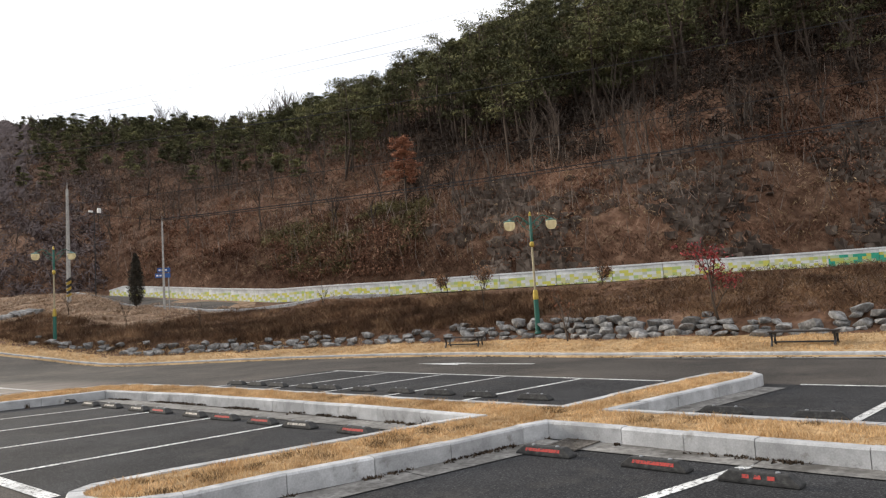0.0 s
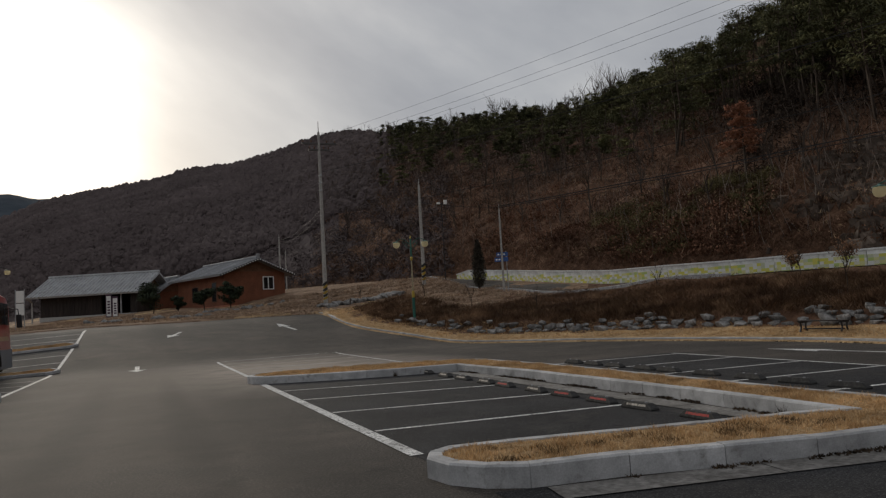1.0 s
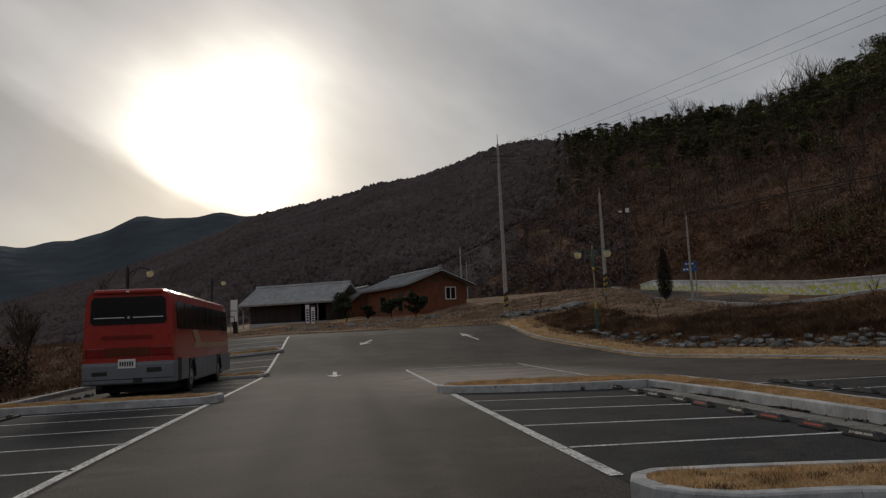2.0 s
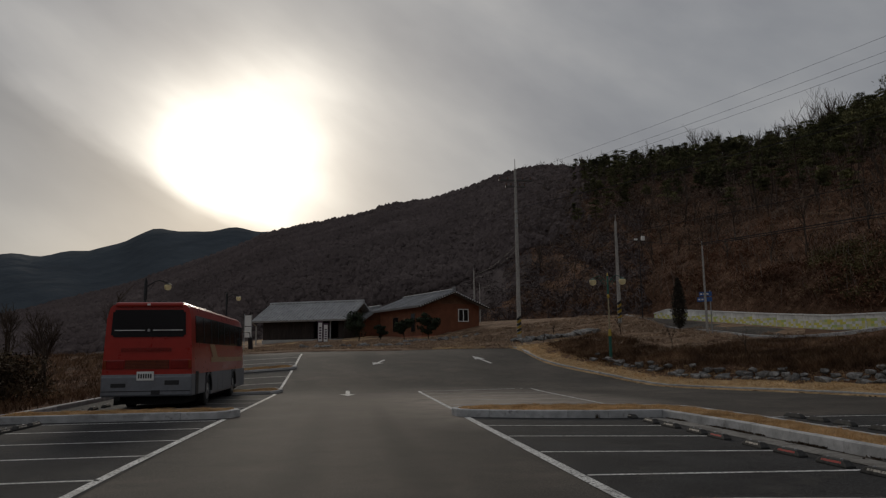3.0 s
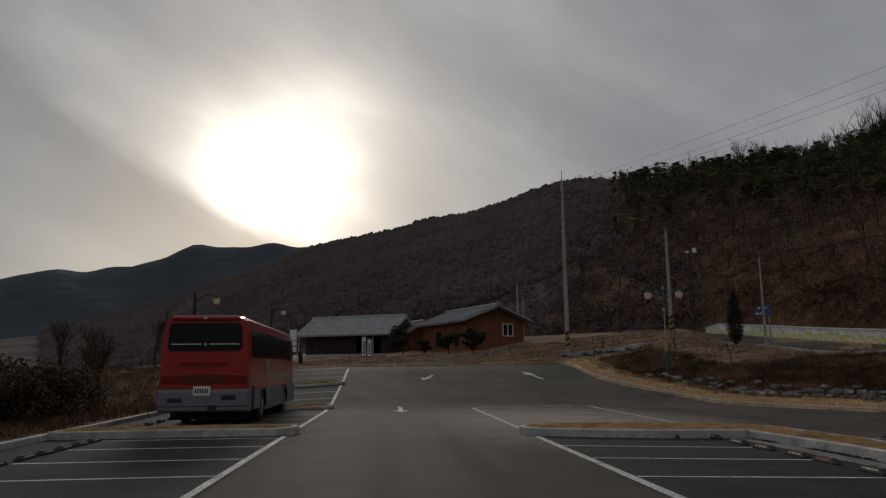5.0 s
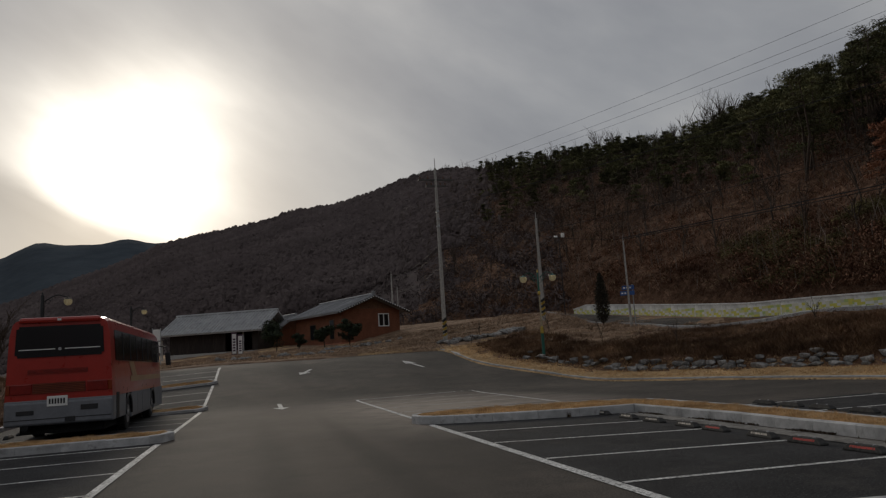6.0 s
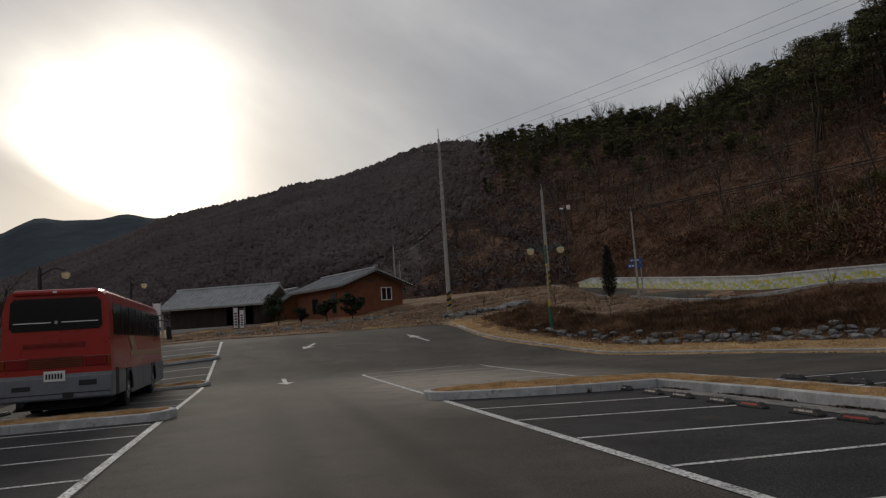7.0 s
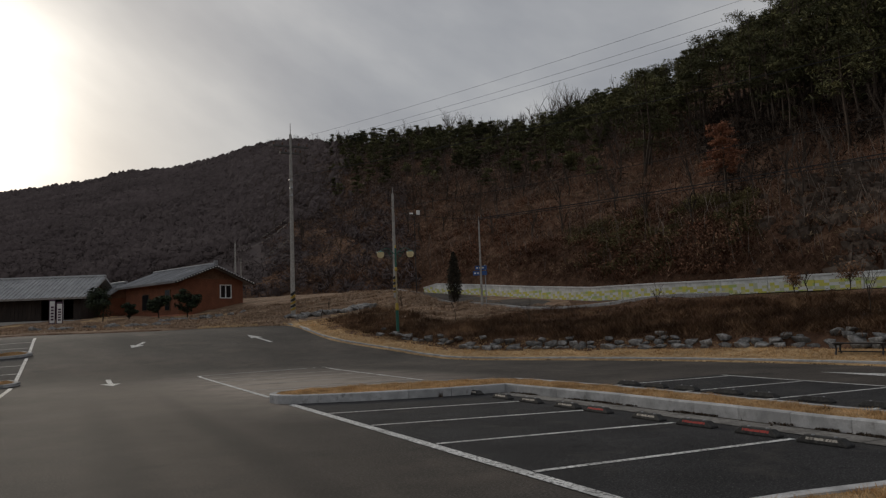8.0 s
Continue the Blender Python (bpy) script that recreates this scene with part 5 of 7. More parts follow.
    tube(bm, [(-0.85, -0.03, 0.56), (-0.85, 0.3, 0.56)], 0.09, 10)
    part("exhaust_pipe", bm, M_UNDER, ob)
    # the sides lean in towards the roof
    for o in ob.children_recursive:
        for v in o.data.vertices:
            v.co.x *= 1 - 0.075 * max(0.0, v.co.z - 1.5) / 2.0
    return ob


M_REDDARK = plain("dark_red_plastic", (0.10, 0.014, 0.010), 0.6, bump=0)
coach(pose(-9.4, 4.5, -0.13))


# ---- houses at the head of the car park ----
M_BRICK = mat("orange_clay_brick", [(0.12, 0.044, 0.024), (0.185, 0.069, 0.036), (0.25, 0.105, 0.058)], scale=14, rough=0.9, bump=0.4, coarse=0.2, coarse_scale=1.5)
M_TILE = mat("grey_roof_tiles", [(0.16, 0.165, 0.175), (0.25, 0.255, 0.265), (0.34, 0.345, 0.355)], scale=10, rough=0.7, bump=0.3, coarse=0.2, rnd=0.15)
M_DARKWOOD = mat("dark_stained_timber", [(0.014, 0.010, 0.009), (0.028, 0.020, 0.017), (0.05, 0.036, 0.03)], scale=9, rough=0.8, bump=0.4, stretch=(2, 2, 0.2))
M_BROWNWALL = mat("brown_timber_wall", [(0.09, 0.045, 0.025), (0.15, 0.075, 0.042), (0.20, 0.11, 0.065)], scale=7, rough=0.85, bump=0.3)
M_GLASSDARK = plain("dark_window_glass", (0.015, 0.016, 0.018), 0.08, bump=0, spec=0.6)
M_PLINTH = plain("pale_plinth", (0.40, 0.39, 0.37), 0.85)


def roof_slab(name, a, b, c, d, thick, material, parent, ribs=0, rib_m=None, label=""):
    """A sloping slab on eave a-b and ridge d-c, with rows of round tiles from eave to ridge."""
    a, b, c, d = (Vector(v) for v in (a, b, c, d))
    n = (b - a).cross(d - a).normalized()
    if n.z < 0:
        n = -n
    bm = B()
    top = [bm.verts.new(v) for v in (a, b, c, d)]
    low = [bm.verts.new(v - n * thick) for v in (a, b, c, d)]
    bm.faces.new(top), bm.faces.new(low[::-1])
    for k in range(4):
        bm.faces.new((top[k], low[k], low[(k + 1) % 4], top[(k + 1) % 4]))
    slab = part(name, bm, material, parent, label)
    for k in range(ribs):
        t = (k + 0.5) / ribs
        bm = B()
        tube(bm, [a.lerp(b, t) + n * 0.02, d.lerp(c, t) + n * 0.02], 0.055, 6)
        part("cover_tile", bm, rib_m or material, slab)
    return slab


def gabled(ob, w, l, base, eave, ridge, over, wall_m, roof_m, ribs, gable_m=None):
    """Walls and roof of a house in its own frame: x along the gable, y along the ridge. Walls have thickness."""
    t = 0.2
    for nm, x0, y0, x1, y1 in (("wall", 0, 0, w, t), ("wall", 0, l - t, w, l), ("wall", 0, t, t, l - t), ("wall", w - t, t, w, l - t)):
        bm = B()
        box(bm, x0, y0, base, x1, y1, eave)
        part(nm, bm, wall_m, ob)
    for y0 in (0, l - t):
        bm = B()
        vs = []
        for yy in (y0, y0 + t):
            vs.append([bm.verts.new(p) for p in ((0, yy, eave + 0.002), (w, yy, eave + 0.002), (w / 2, yy, ridge - 0.16))])
        bm.faces.new(vs[0]), bm.faces.new(vs[1][::-1])
        for k in range(3):
            bm.faces.new((vs[0][k], vs[1][k], vs[1][(k + 1) % 3], vs[0][(k + 1) % 3]))
        part("gable", bm, gable_m or wall_m, ob)
    drop = (ridge - eave) / (w / 2) * over
    roof_slab("roof", (-over, -over, eave - drop), (-over, l + over, eave - drop), (w / 2, l + over, ridge), (w / 2, -over, ridge), 0.14, roof_m, ob, ribs)
    roof_slab("roof", (w + over, l + over, eave - drop), (w + over, -over, eave - drop), (w / 2, -over, ridge), (w / 2, l + over, ridge), 0.14, roof_m, ob, ribs)
    bm = B()
    tube(bm, [(w / 2, -over - 0.05, ridge + 0.05), (w / 2, l + over + 0.05, ridge + 0.05)], 0.13, 8)
    part("ridge_cap", bm, roof_m, ob)
    return drop


def window_unit(ob, x, z, w, h, y=-0.02, panes=2):
    bm = B()
    for x0, x1, z0, z1 in ((x, x + w, z, z + 0.07), (x, x + w, z + h - 0.07, z + h), (x, x + 0.07, z + 0.07, z + h - 0.07), (x + w - 0.07, x + w, z + 0.07, z + h - 0.07)):
        box(bm, x0, y - 0.05, z0, x1, y + 0.03, z1)
    for k in range(1, panes):
        xm = x + w * k / panes
        box(bm, xm - 0.035, y - 0.045, z + 0.07, xm + 0.035, y + 0.025, z + h - 0.07)
    win = part("window", bm, M_WHITE, ob, "white framed window")
    for k in range(panes):
        bm = B()
        box(bm, x + w * k / panes + 0.05, y - 0.015, z + 0.06, x + w * (k + 1) / panes - 0.05, y + 0.005, z + h - 0.06)
        part("pane", bm, M_GLASSDARK, win)
    return win


def brick_house():
    ob = thing("brick_house", pose(3.9, 47.94, 0, 0, 0, 22) @ Matrix.Scale(1.17, 4), "small orange brick house with a grey tiled gable roof", "house")
    gabled(ob, 5.4, 8.0, 1.2, 5.5, 6.55, 0.6, M_BRICK, M_TILE, 24, M_BROWNWALL)
    window_unit(ob, 3.35, 4.05, 1.0, 1.05)
    # round end tiles along both slopes of the gable
    for side in (0, 1):
        for k in range(15):
            t = (k + 0.5) / 15
            x = (-0.6 + 3.3 * t) if side == 0 else (6.0 - 3.3 * t)
            z = 5.22 + 1.25 * t
            bm = B()
            tube(bm, [(x, -0.75, z - 0.04), (x, -0.66, z - 0.04)], 0.045, 8)
            part("end_tile", bm, M_WALL, ob)
    for x0 in (-0.6, 6.0):
        bm = B()
        tube(bm, [(x0, -0.64, 5.16), (2.7, -0.64, 6.42)], 0.085, 6)
        part("bargeboard", bm, M_BLACK, ob)
    bm = B()
    box(bm, 2.58, -0.66, 6.55, 2.82, -0.4, 6.86, 0.03)
    part("ridge_ornament", bm, M_TILE, ob)
    # long side: door and window
    for y0, z0, wy, hz in ((1.1, 3.2, 0.8, 1.6), (4.2, 3.3, 1.1, 1.3)):
        bm = B()
        box(bm, -0.05, y0, z0, 0.0, y0 + wy, z0 + hz)
        wd = part("side_window", bm, M_BROWNWALL, ob, "brown framed side window")
        bm = B()
        box(bm, -0.06, y0 + 0.07, z0 + 0.07, -0.045, y0 + wy - 0.07, z0 + hz - 0.07)
        part("pane", bm, M_GLASSDARK, wd)
    for k in range(2):
        bm = B()
        box(bm, -0.006 + 0.0, -0.06, 1.9, 5.4, 0.0, 2.9) if k == 0 else box(bm, -0.06, -0.06, 1.9, 0.0, 8.0, 2.9)
        part("footing", bm, M_BRICKLOW, ob, "paler brick footing")


M_BRICKLOW = mat("pink_brick_footing", [(0.30, 0.12, 0.07), (0.42, 0.18, 0.11), (0.50, 0.24, 0.16)], scale=12, rough=0.9, bump=0.4)
brick_house()


def annex():
    ob = thing("tiled_annex", pose(-1.7, 58.35, 0, 0, 0, 22) @ Matrix.Scale(1.18, 4), "low annex with a grey tiled roof beside the brick house", "outbuilding")
    gabled(ob, 3.6, 4.5, 1.5, 4.55, 5.75, 0.6, M_BRICK, M_TILE, 14, M_BROWNWALL)


annex()


def shed():
    ob = thing("timber_shed", pose(-11.9, 59.6, -0.1, 0, 0, -25) @ Matrix.Scale(1.18, 4), "long dark timber shed with a pale grey tiled roof", "shed")
    L, D = 8.0, 5.0
    base, eave, ridge = 1.6, 5.0, 6.3
    for x0, y0, x1, y1 in ((0, D - 0.2, L, D), (0, 0.2, 0.2, D - 0.2), (L - 0.2, 0.2, L, D - 0.2), (0, 0.0, L * 0.63, 0.2), (L * 0.93, 0, L, 0.2)):
        bm = B()
        box(bm, x0, y0, base, x1, y1, eave)
        part("wall", bm, M_DARKWOOD, ob)
    bm = B()
    box(bm, L * 0.63, 0, 4.6, L * 0.93, 0.2, eave)
    part("lintel", bm, M_DARKWOOD, ob)
    for x in (L * 0.72, L * 0.83):
        bm = B()
        box(bm, x - 0.05, 0.05, base, x + 0.05, 0.15, 4.6)
        part("door_post", bm, M_STEEL, ob)
    for k in range(16):
        bm = B()
        x = 0.1 + k * L * 0.61 / 16
        box(bm, x, -0.025, 2.95, x + 0.27, -0.002, 4.95)
        part("board", bm, M_DARKWOOD, ob)
    bm = B()
    box(bm, -0.05, -0.12, base, L + 0.05, 0.0, 2.92, 0.02)
    part("plinth", bm, M_PLINTH, ob, "pale rendered plinth")
    for x in (0, L - 0.2):
        bm = B()
        vs = []
        for xx in (x, x + 0.2):
            vs.append([bm.verts.new(p) for p in ((xx, 0, eave + 0.002), (xx, D, eave + 0.002), (xx, D / 2, ridge - 0.16))])
        bm.faces.new(vs[0]), bm.faces.new(vs[1][::-1])
        for k in range(3):
            bm.faces.new((vs[0][k], vs[1][k], vs[1][(k + 1) % 3], vs[0][(k + 1) % 3]))
        part("gable", bm, M_BROWNWALL, ob)
    ov = 0.8
    dr = (ridge - eave) / (D / 2) * ov
    roof_slab("roof", (-ov, -ov, eave - dr), (L + ov, -ov, eave - dr), (L + ov, D / 2, ridge), (-ov, D / 2, ridge), 0.14, M_TILEPALE, ob, 30, M_TILEPALE)
    roof_slab("roof", (L + ov, D + ov, eave - dr), (-ov, D + ov, eave - dr), (-ov, D / 2, ridge), (L + ov, D / 2, ridge), 0.14, M_TILEPALE, ob, 0)
    bm = B()
    tube(bm, [(-ov, D / 2, ridge + 0.05), (L + ov, D / 2, ridge + 0.05)], 0.12, 8)
    part("ridge_cap", bm, M_TILEPALE, ob)
    bm = B()
    tube(bm, [(-ov + 0.1, -ov + 0.1, eave - dr - 0.1), (-ov + 0.15, -0.1, eave - dr - 0.4), (-ov + 0.15, -0.1, base)], 0.06, 8)
    part("downpipe", bm, M_PLINTH, ob, "pale downpipe")


M_TILEPALE = mat("pale_grey_tiles", [(0.26, 0.265, 0.27), (0.36, 0.365, 0.37), (0.46, 0.465, 0.47)], scale=12, rough=0.75, bump=0.3, coarse=0.2)
shed()


def banner_stand(x, y, turn, h, frame_m, label):
    z = gz(x, y)
    ob = thing("banner_stand", pose(x, y, z - 0.05, 0, 0, turn), label, "sign board")
    bm = B()
    box(bm, -0.22, -0.05, 0, 0.22, 0.05, h, 0.01)
    part("board", bm, frame_m, ob)
    bm = B()
    box(bm, -0.17, -0.062, 0.15, 0.17, -0.051, h - 0.15)
    face = part("face", bm, M_WHITE, ob, "white printed face")
    for k in range(5):
        bm = B()
        z0 = 0.35 + k * (h - 0.8) / 5
        box(bm, -0.1, -0.068, z0, 0.1, -0.0625, z0 + (h - 0.8) / 5 * 0.6)
        part("lettering_bar", bm, M_PURPLE, face)


M_PURPLE = plain("dull_purple", (0.07, 0.03, 0.06), 0.6)
banner_stand(-5.48, 47.16, 3, 1.98, M_PURPLE, "upright white banner board in a dark purple frame")
banner_stand(-4.97, 46.8, -4, 1.8, M_PURPLE, "upright white banner board before the shed")


def notice_board():
    x, y = -10.7, 38.16
    z = gz(x, y)
    ob = thing("notice_board", pose(x, y, z - 0.1, 0, 0, 5), "tall white notice panels on a steel frame", "notice board")
    for sx in (-0.27, 0.27):
        bm = B()
        lathe(bm, [(0.03, 0), (0.03, 2.9)], 8, (sx, 0, 0))
        part("post", bm, M_STEEL, ob)
    for z0 in (1.1, 1.98):
        bm = B()
        box(bm, -0.24, -0.03, z0, 0.24, 0.03, z0 + 0.82, 0.01)
        part("panel", bm, M_WHITE, ob)


notice_board()

# stacked stones before the house and at the pole's foot
foot_rocks = thing("rockery", pose(0, 0, 0), "loose grey stones along the top edge of the car park", "rockery")
for k in range(84):
    if k < 56:
        x = random.uniform(-7, 8.5)
        y = 39.4 + 0.35 * x + random.uniform(-0.3, 0.3) if x > 1.5 else 35.4 + 0.06 * x + random.uniform(-0.4, 0.4)
    else:
        x, y = random.uniform(9.2, 15.5), random.uniform(32.6, 34.1)
    ob = new("stone", random.choice(boulders))
    ob.parent = foot_rocks
    sc = random.uniform(0.45, 0.95) if k < 56 else random.uniform(0.6, 1.35)
    ob.matrix_world = pose(x, y, gz(x, y) + 0.06 * sc, random.uniform(-15, 15), random.uniform(-15, 15), random.uniform(0, 360)) @ Matrix.Diagonal((sc, sc, sc, 1))


# ---- plants ----
def leaf_clumps(centres, radii, per, size, flat=0.6, slim=0.9, soft=0.8, lift=0.25):
    """Loose leaf triangles scattered through soft balls; slim: width to length; soft: how far the shading follows the ball."""
    c, r = np.repeat(centres, per, 0), np.repeat(radii, per)
    n = len(c)
    d = rng.normal(0, 1, (n, 3))
    d /= np.linalg.norm(d, axis=1, keepdims=True)
    d *= (rng.uniform(0.15, 1, n) ** 0.5)[:, None] * r[:, None]
    d[:, 2] *= flat
    p = c + d
    sz = np.repeat(np.broadcast_to(size, len(centres)), per) * rng.uniform(0.6, 1.4, n)
    u = rng.normal(0, 1, (n, 3))
    u /= np.linalg.norm(u, axis=1, keepdims=True)
    v = np.cross(u, rng.normal(0, 1, (n, 3)))
    v /= np.linalg.norm(v, axis=1, keepdims=True) + 1e-9
    tri = np.stack([p - u * sz[:, None] * 0.5, p + u * sz[:, None] * 0.5, p + v * sz[:, None] * slim], 1)
    out = d / np.array((1, 1, max(flat, 0.3) ** 2))
    out /= np.linalg.norm(out, axis=1, keepdims=True) + 1e-9
    out[:, 2] += lift
    out /= np.linalg.norm(out, axis=1, keepdims=True) + 1e-9
    nn = np.cross(tri[:, 1] - tri[:, 0], tri[:, 2] - tri[:, 0])
    nn /= np.linalg.norm(nn, axis=1, keepdims=True) + 1e-9
    turn = (nn * out).sum(1) < 0
    tri[turn] = tri[turn][:, ::-1]
    nn[turn] *= -1
    nn = nn * (1 - soft) + out * soft
    return tri, nn / (np.linalg.norm(nn, axis=1, keepdims=True) + 1e-9)


def domes(centres, radii, tall):
    """Uneven low crowns, each a closed cap of two rings and a tip, with soft shading."""
    n, m = len(centres), 5
    an = np.arange(m) * 2 * np.pi / m + rng.uniform(0, 6.28, (n, 1))
    rings = []
    for rr, zz in ((1.0, -0.35), (0.82, 0.45), (0.4, 0.85)):
        k = radii[:, None] * rr * rng.uniform(0.75, 1.2, (n, m))
        rings.append(np.stack([centres[:, :1] + np.cos(an) * k, centres[:, 1:2] + np.sin(an) * k, centres[:, 2:3] + (radii * tall)[:, None] * (zz + rng.uniform(-0.12, 0.12, (n, m)))], -1))
    tip = centres + np.stack([rng.normal(0, 0.1, n) * radii, rng.normal(0, 0.1, n) * radii, radii * tall * rng.uniform(0.95, 1.25, n)], -1)
    out = []
    for j in range(m):
        q = (j + 1) % m
        for a, b in zip(rings, rings[1:]):
            out += [np.stack([a[:, j], a[:, q], b[:, q]], 1), np.stack([a[:, j], b[:, q], b[:, j]], 1)]
        out.append(np.stack([rings[2][:, j], rings[2][:, q], tip], 1))
    return np.concatenate(out)


def sticks(a, b, ra, rb):
    """Three-sided tapered sticks between arrays of points, as triangles."""
    d = b - a
    d = d / (np.linalg.norm(d, axis=1, keepdims=True) + 1e-9)
    ref = np.where(abs(d[:, 2:3]) < 0.9, np.array([[0, 0, 1.0]]), np.array([[1.0, 0, 0]]))
    u = np.cross(d, ref)
    u /= np.linalg.norm(u, axis=1, keepdims=True)
    v = np.cross(d, u)
    out = []
    ang = [0, 2.094, 4.189]
    A = [a + (u * math.cos(t) + v * math.sin(t)) * ra[:, None] for t in ang]
    Bv = [b + (u * math.cos(t) + v * math.sin(t)) * rb[:, None] for t in ang]
    for k in range(3):
        j = (k + 1) % 3
        out += [np.stack([A[k], A[j], Bv[j]], 1), np.stack([A[k], Bv[j], Bv[k]], 1)]
    return np.concatenate(out)


def branching(x, y, z, h, r, levels=3, kids=4, spread=0.55, rnd=None):
    """Sticks of one bare tree: a trunk that forks again and again."""
    rnd = rnd or random
    segs = []

    def grow(p, d, length, rad, level):
        mid = p + d * length * 0.5 + Vector((rnd.gauss(0, 1), rnd.gauss(0, 1), 0)) * length * 0.05
        q = mid + (d + Vector((rnd.gauss(0, 0.12), rnd.gauss(0, 0.12), 0.05))).normalized() * length * 0.5
        segs.append((p, mid, rad, rad * 0.82))
        segs.append((mid, q, rad * 0.82, rad * 0.55))
        if level == 0:
            return
        for k in range(kids):
            t = rnd.uniform(0.35, 1.0)
            o = p.lerp(q, t) if t < 0.95 else q
            a = rnd.uniform(0, 2 * math.pi)
            side = Vector((math.cos(a), math.sin(a), 0))
            nd = (d * (1 - spread * 0.5) + side * spread * rnd.uniform(0.6, 1.2) + Vector((0, 0, 0.25))).normalized()
            grow(o, nd, length * rnd.uniform(0.45, 0.68), rad * 0.48, level - 1)

    grow(Vector((x, y, z)), Vector((rnd.gauss(0, 0.05), rnd.gauss(0, 0.05), 1)).normalized(), h * 0.5, r, levels)
    return segs


def stick_array(segs):
    a, b = np.array([tuple(q[0]) for q in segs]), np.array([tuple(q[1]) for q in segs])
    return sticks(a, b, np.array([q[2] for q in segs]), np.array([q[3] for q in segs]))


def scatter(n, az0, az1, f0, f1, seed_pow=1.0):
    """Points on the hill by direction (degrees) and fraction of the way from its foot to the ridge."""
    az = np.radians(rng.uniform(az0, az1, n))
    f = f0 + (f1 - f0) * rng.uniform(0, 1, n) ** seed_pow
    r0_, _ = ray_radius(toe_line, az)
    R_ = np.interp(np.degrees(az), crest_az, crest_r)
    r = r0_ + f * (R_ - r0_)
    x, y = C0[0] + r * np.sin(az), C0[1] + r * np.cos(az)
    return x, y, hill_z(x, y), f, np.degrees(az)


# verge, bank and mound grass
def near_kerb(n, d0, d1, y0, y1):
    k = rng.integers(0, len(kerb_line) - 1, n)
    t = rng.uniform(0, 1, n)[:, None]
    p = kerb_line[k] * (1 - t) + kerb_line[k + 1] * t
    e = kerb_line[k + 1] - kerb_line[k]
    e = e / np.linalg.norm(e, axis=1, keepdims=True)
    d = rng.uniform(0, 1, n)
    p = p + np.stack([e[:, 1], -e[:, 0]], -1) * (d0 + (d1 - d0) * d)[:, None]
    ok = (p[:, 1] > y0) & (p[:, 1] < y1)
    return p[ok, 0], p[ok, 1]


x, y = near_kerb(24000, 0.2, 2.2, -26, 31)
tagged(tri_mesh("verge_grass", blades(x, y, bank_z(x, y), 0.07 * np.clip(0.8 + 0.6 * wave(x, y, 2, 3), 0.3, 2), 0.02, 1.0, 4), M_BLADE), "dry straw-coloured grass of the roadside verge", "grass", kind="stuff")
x, y = near_kerb(27000, 3.2, 15.0, -26, 21)
dx = x - C0[0]
az = np.arctan2(dx, y - C0[1])
free = ray_radius(toe_line, az)[0] - np.hypot(dx, y - C0[1]) > 7.0
x, y = x[free], y[free]
z = bank_z(x, y)
near_wall = np.clip((ray_radius(toe_line, np.arctan2(x - C0[0], y - C0[1]))[0] - np.hypot(x - C0[0], y - C0[1]) - 6.0) / 5.0, 0.2, 1)
hh = 0.36 * near_wall * np.clip(0.75 + 0.7 * wave(x, y, 4, 5) + 0.4 * wave(x, y, 1.3, 6), 0.25, 1.7) * np.interp(x + 0.5 * y, [5, 14, 16], [1, 1, 1])
half = rng.uniform(0, 1, len(x)) < 0.8
tagged(tri_mesh("bank_brush", np.concatenate([blades(x[half], y[half], z[half], hh[half] * 0.8, 0.024, 1.9, 11)]), M_BRUSH), "matted red-brown dead brush covering the bank", "brush", kind="stuff")
tagged(tri_mesh("bank_twigs", np.concatenate([blades(x[~half], y[~half], z[~half], hh[~half] * 0.9, 0.014, 1.1, 6)]), M_TWIG), "thin grey dead stalks among the brush on the bank", "brush", kind="stuff")
pick = rng.uniform(0, 1, len(x)) < 0.14
c = np.stack([x, y, z + 0.12], -1)[pick]
tagged(tri_mesh("bank_shrubs", leaf_clumps(c, rng.uniform(0.15, 0.45, len(c)), 26, 0.16, 0.7, 0.12, 0.6), M_BRUSH), "low tangled brown shrubs on the bank", "brush", kind="stuff")
x, y = near_kerb(10500, 5.0, 16.0, -26, 21)
gap_w = ray_radius(toe_line, np.arctan2(x - C0[0], y - C0[1]))[0] - np.hypot(x - C0[0], y - C0[1])
x, y = x[(gap_w > 4.9) & (gap_w < 7.6)], y[(gap_w > 4.9) & (gap_w < 7.6)]
tagged(tri_mesh("edge_grass", blades(x, y, bank_z(x, y), 0.10, 0.02, 1.5, 6), M_STRAWGREEN := mat("olive_straw", [(0.12, 0.085, 0.04), (0.21, 0.155, 0.075), (0.32, 0.25, 0.14)], scale=0.9, rough=0.95, bump=0, island=0.3)), "short olive-brown grass along the edge of the upper road", "grass", kind="stuff")
x, y = near_kerb(33000, 2.0, 7.5, -4, 11.5)
gap_w = ray_radius(toe_line, np.arctan2(x - C0[0], y - C0[1]))[0] - np.hypot(x - C0[0], y - C0[1])
deep = line_distance(lot_line, x, y)[0] > np.interp(y, [-4, -0.5, 5, 14], [3.1, 3.0, 2.1, 2.0])
x, y = x[(gap_w > 7.0) & deep], y[(gap_w > 7.0) & deep]
tagged(tri_mesh("bank_brush", blades(x, y, bank_z(x, y), 0.36 * np.clip(0.8 + 0.6 * wave(x, y, 2.5, 8), 0.3, 1.5), 0.024, 1.7, 11), M_BRUSH), "thick red-brown dead brush above the boulders", "brush", kind="stuff")
x, y = near_kerb(11500, 1.8, 6.0, 8.5, 29.0)
x, y = x[x > 9.2], y[x > 9.2]
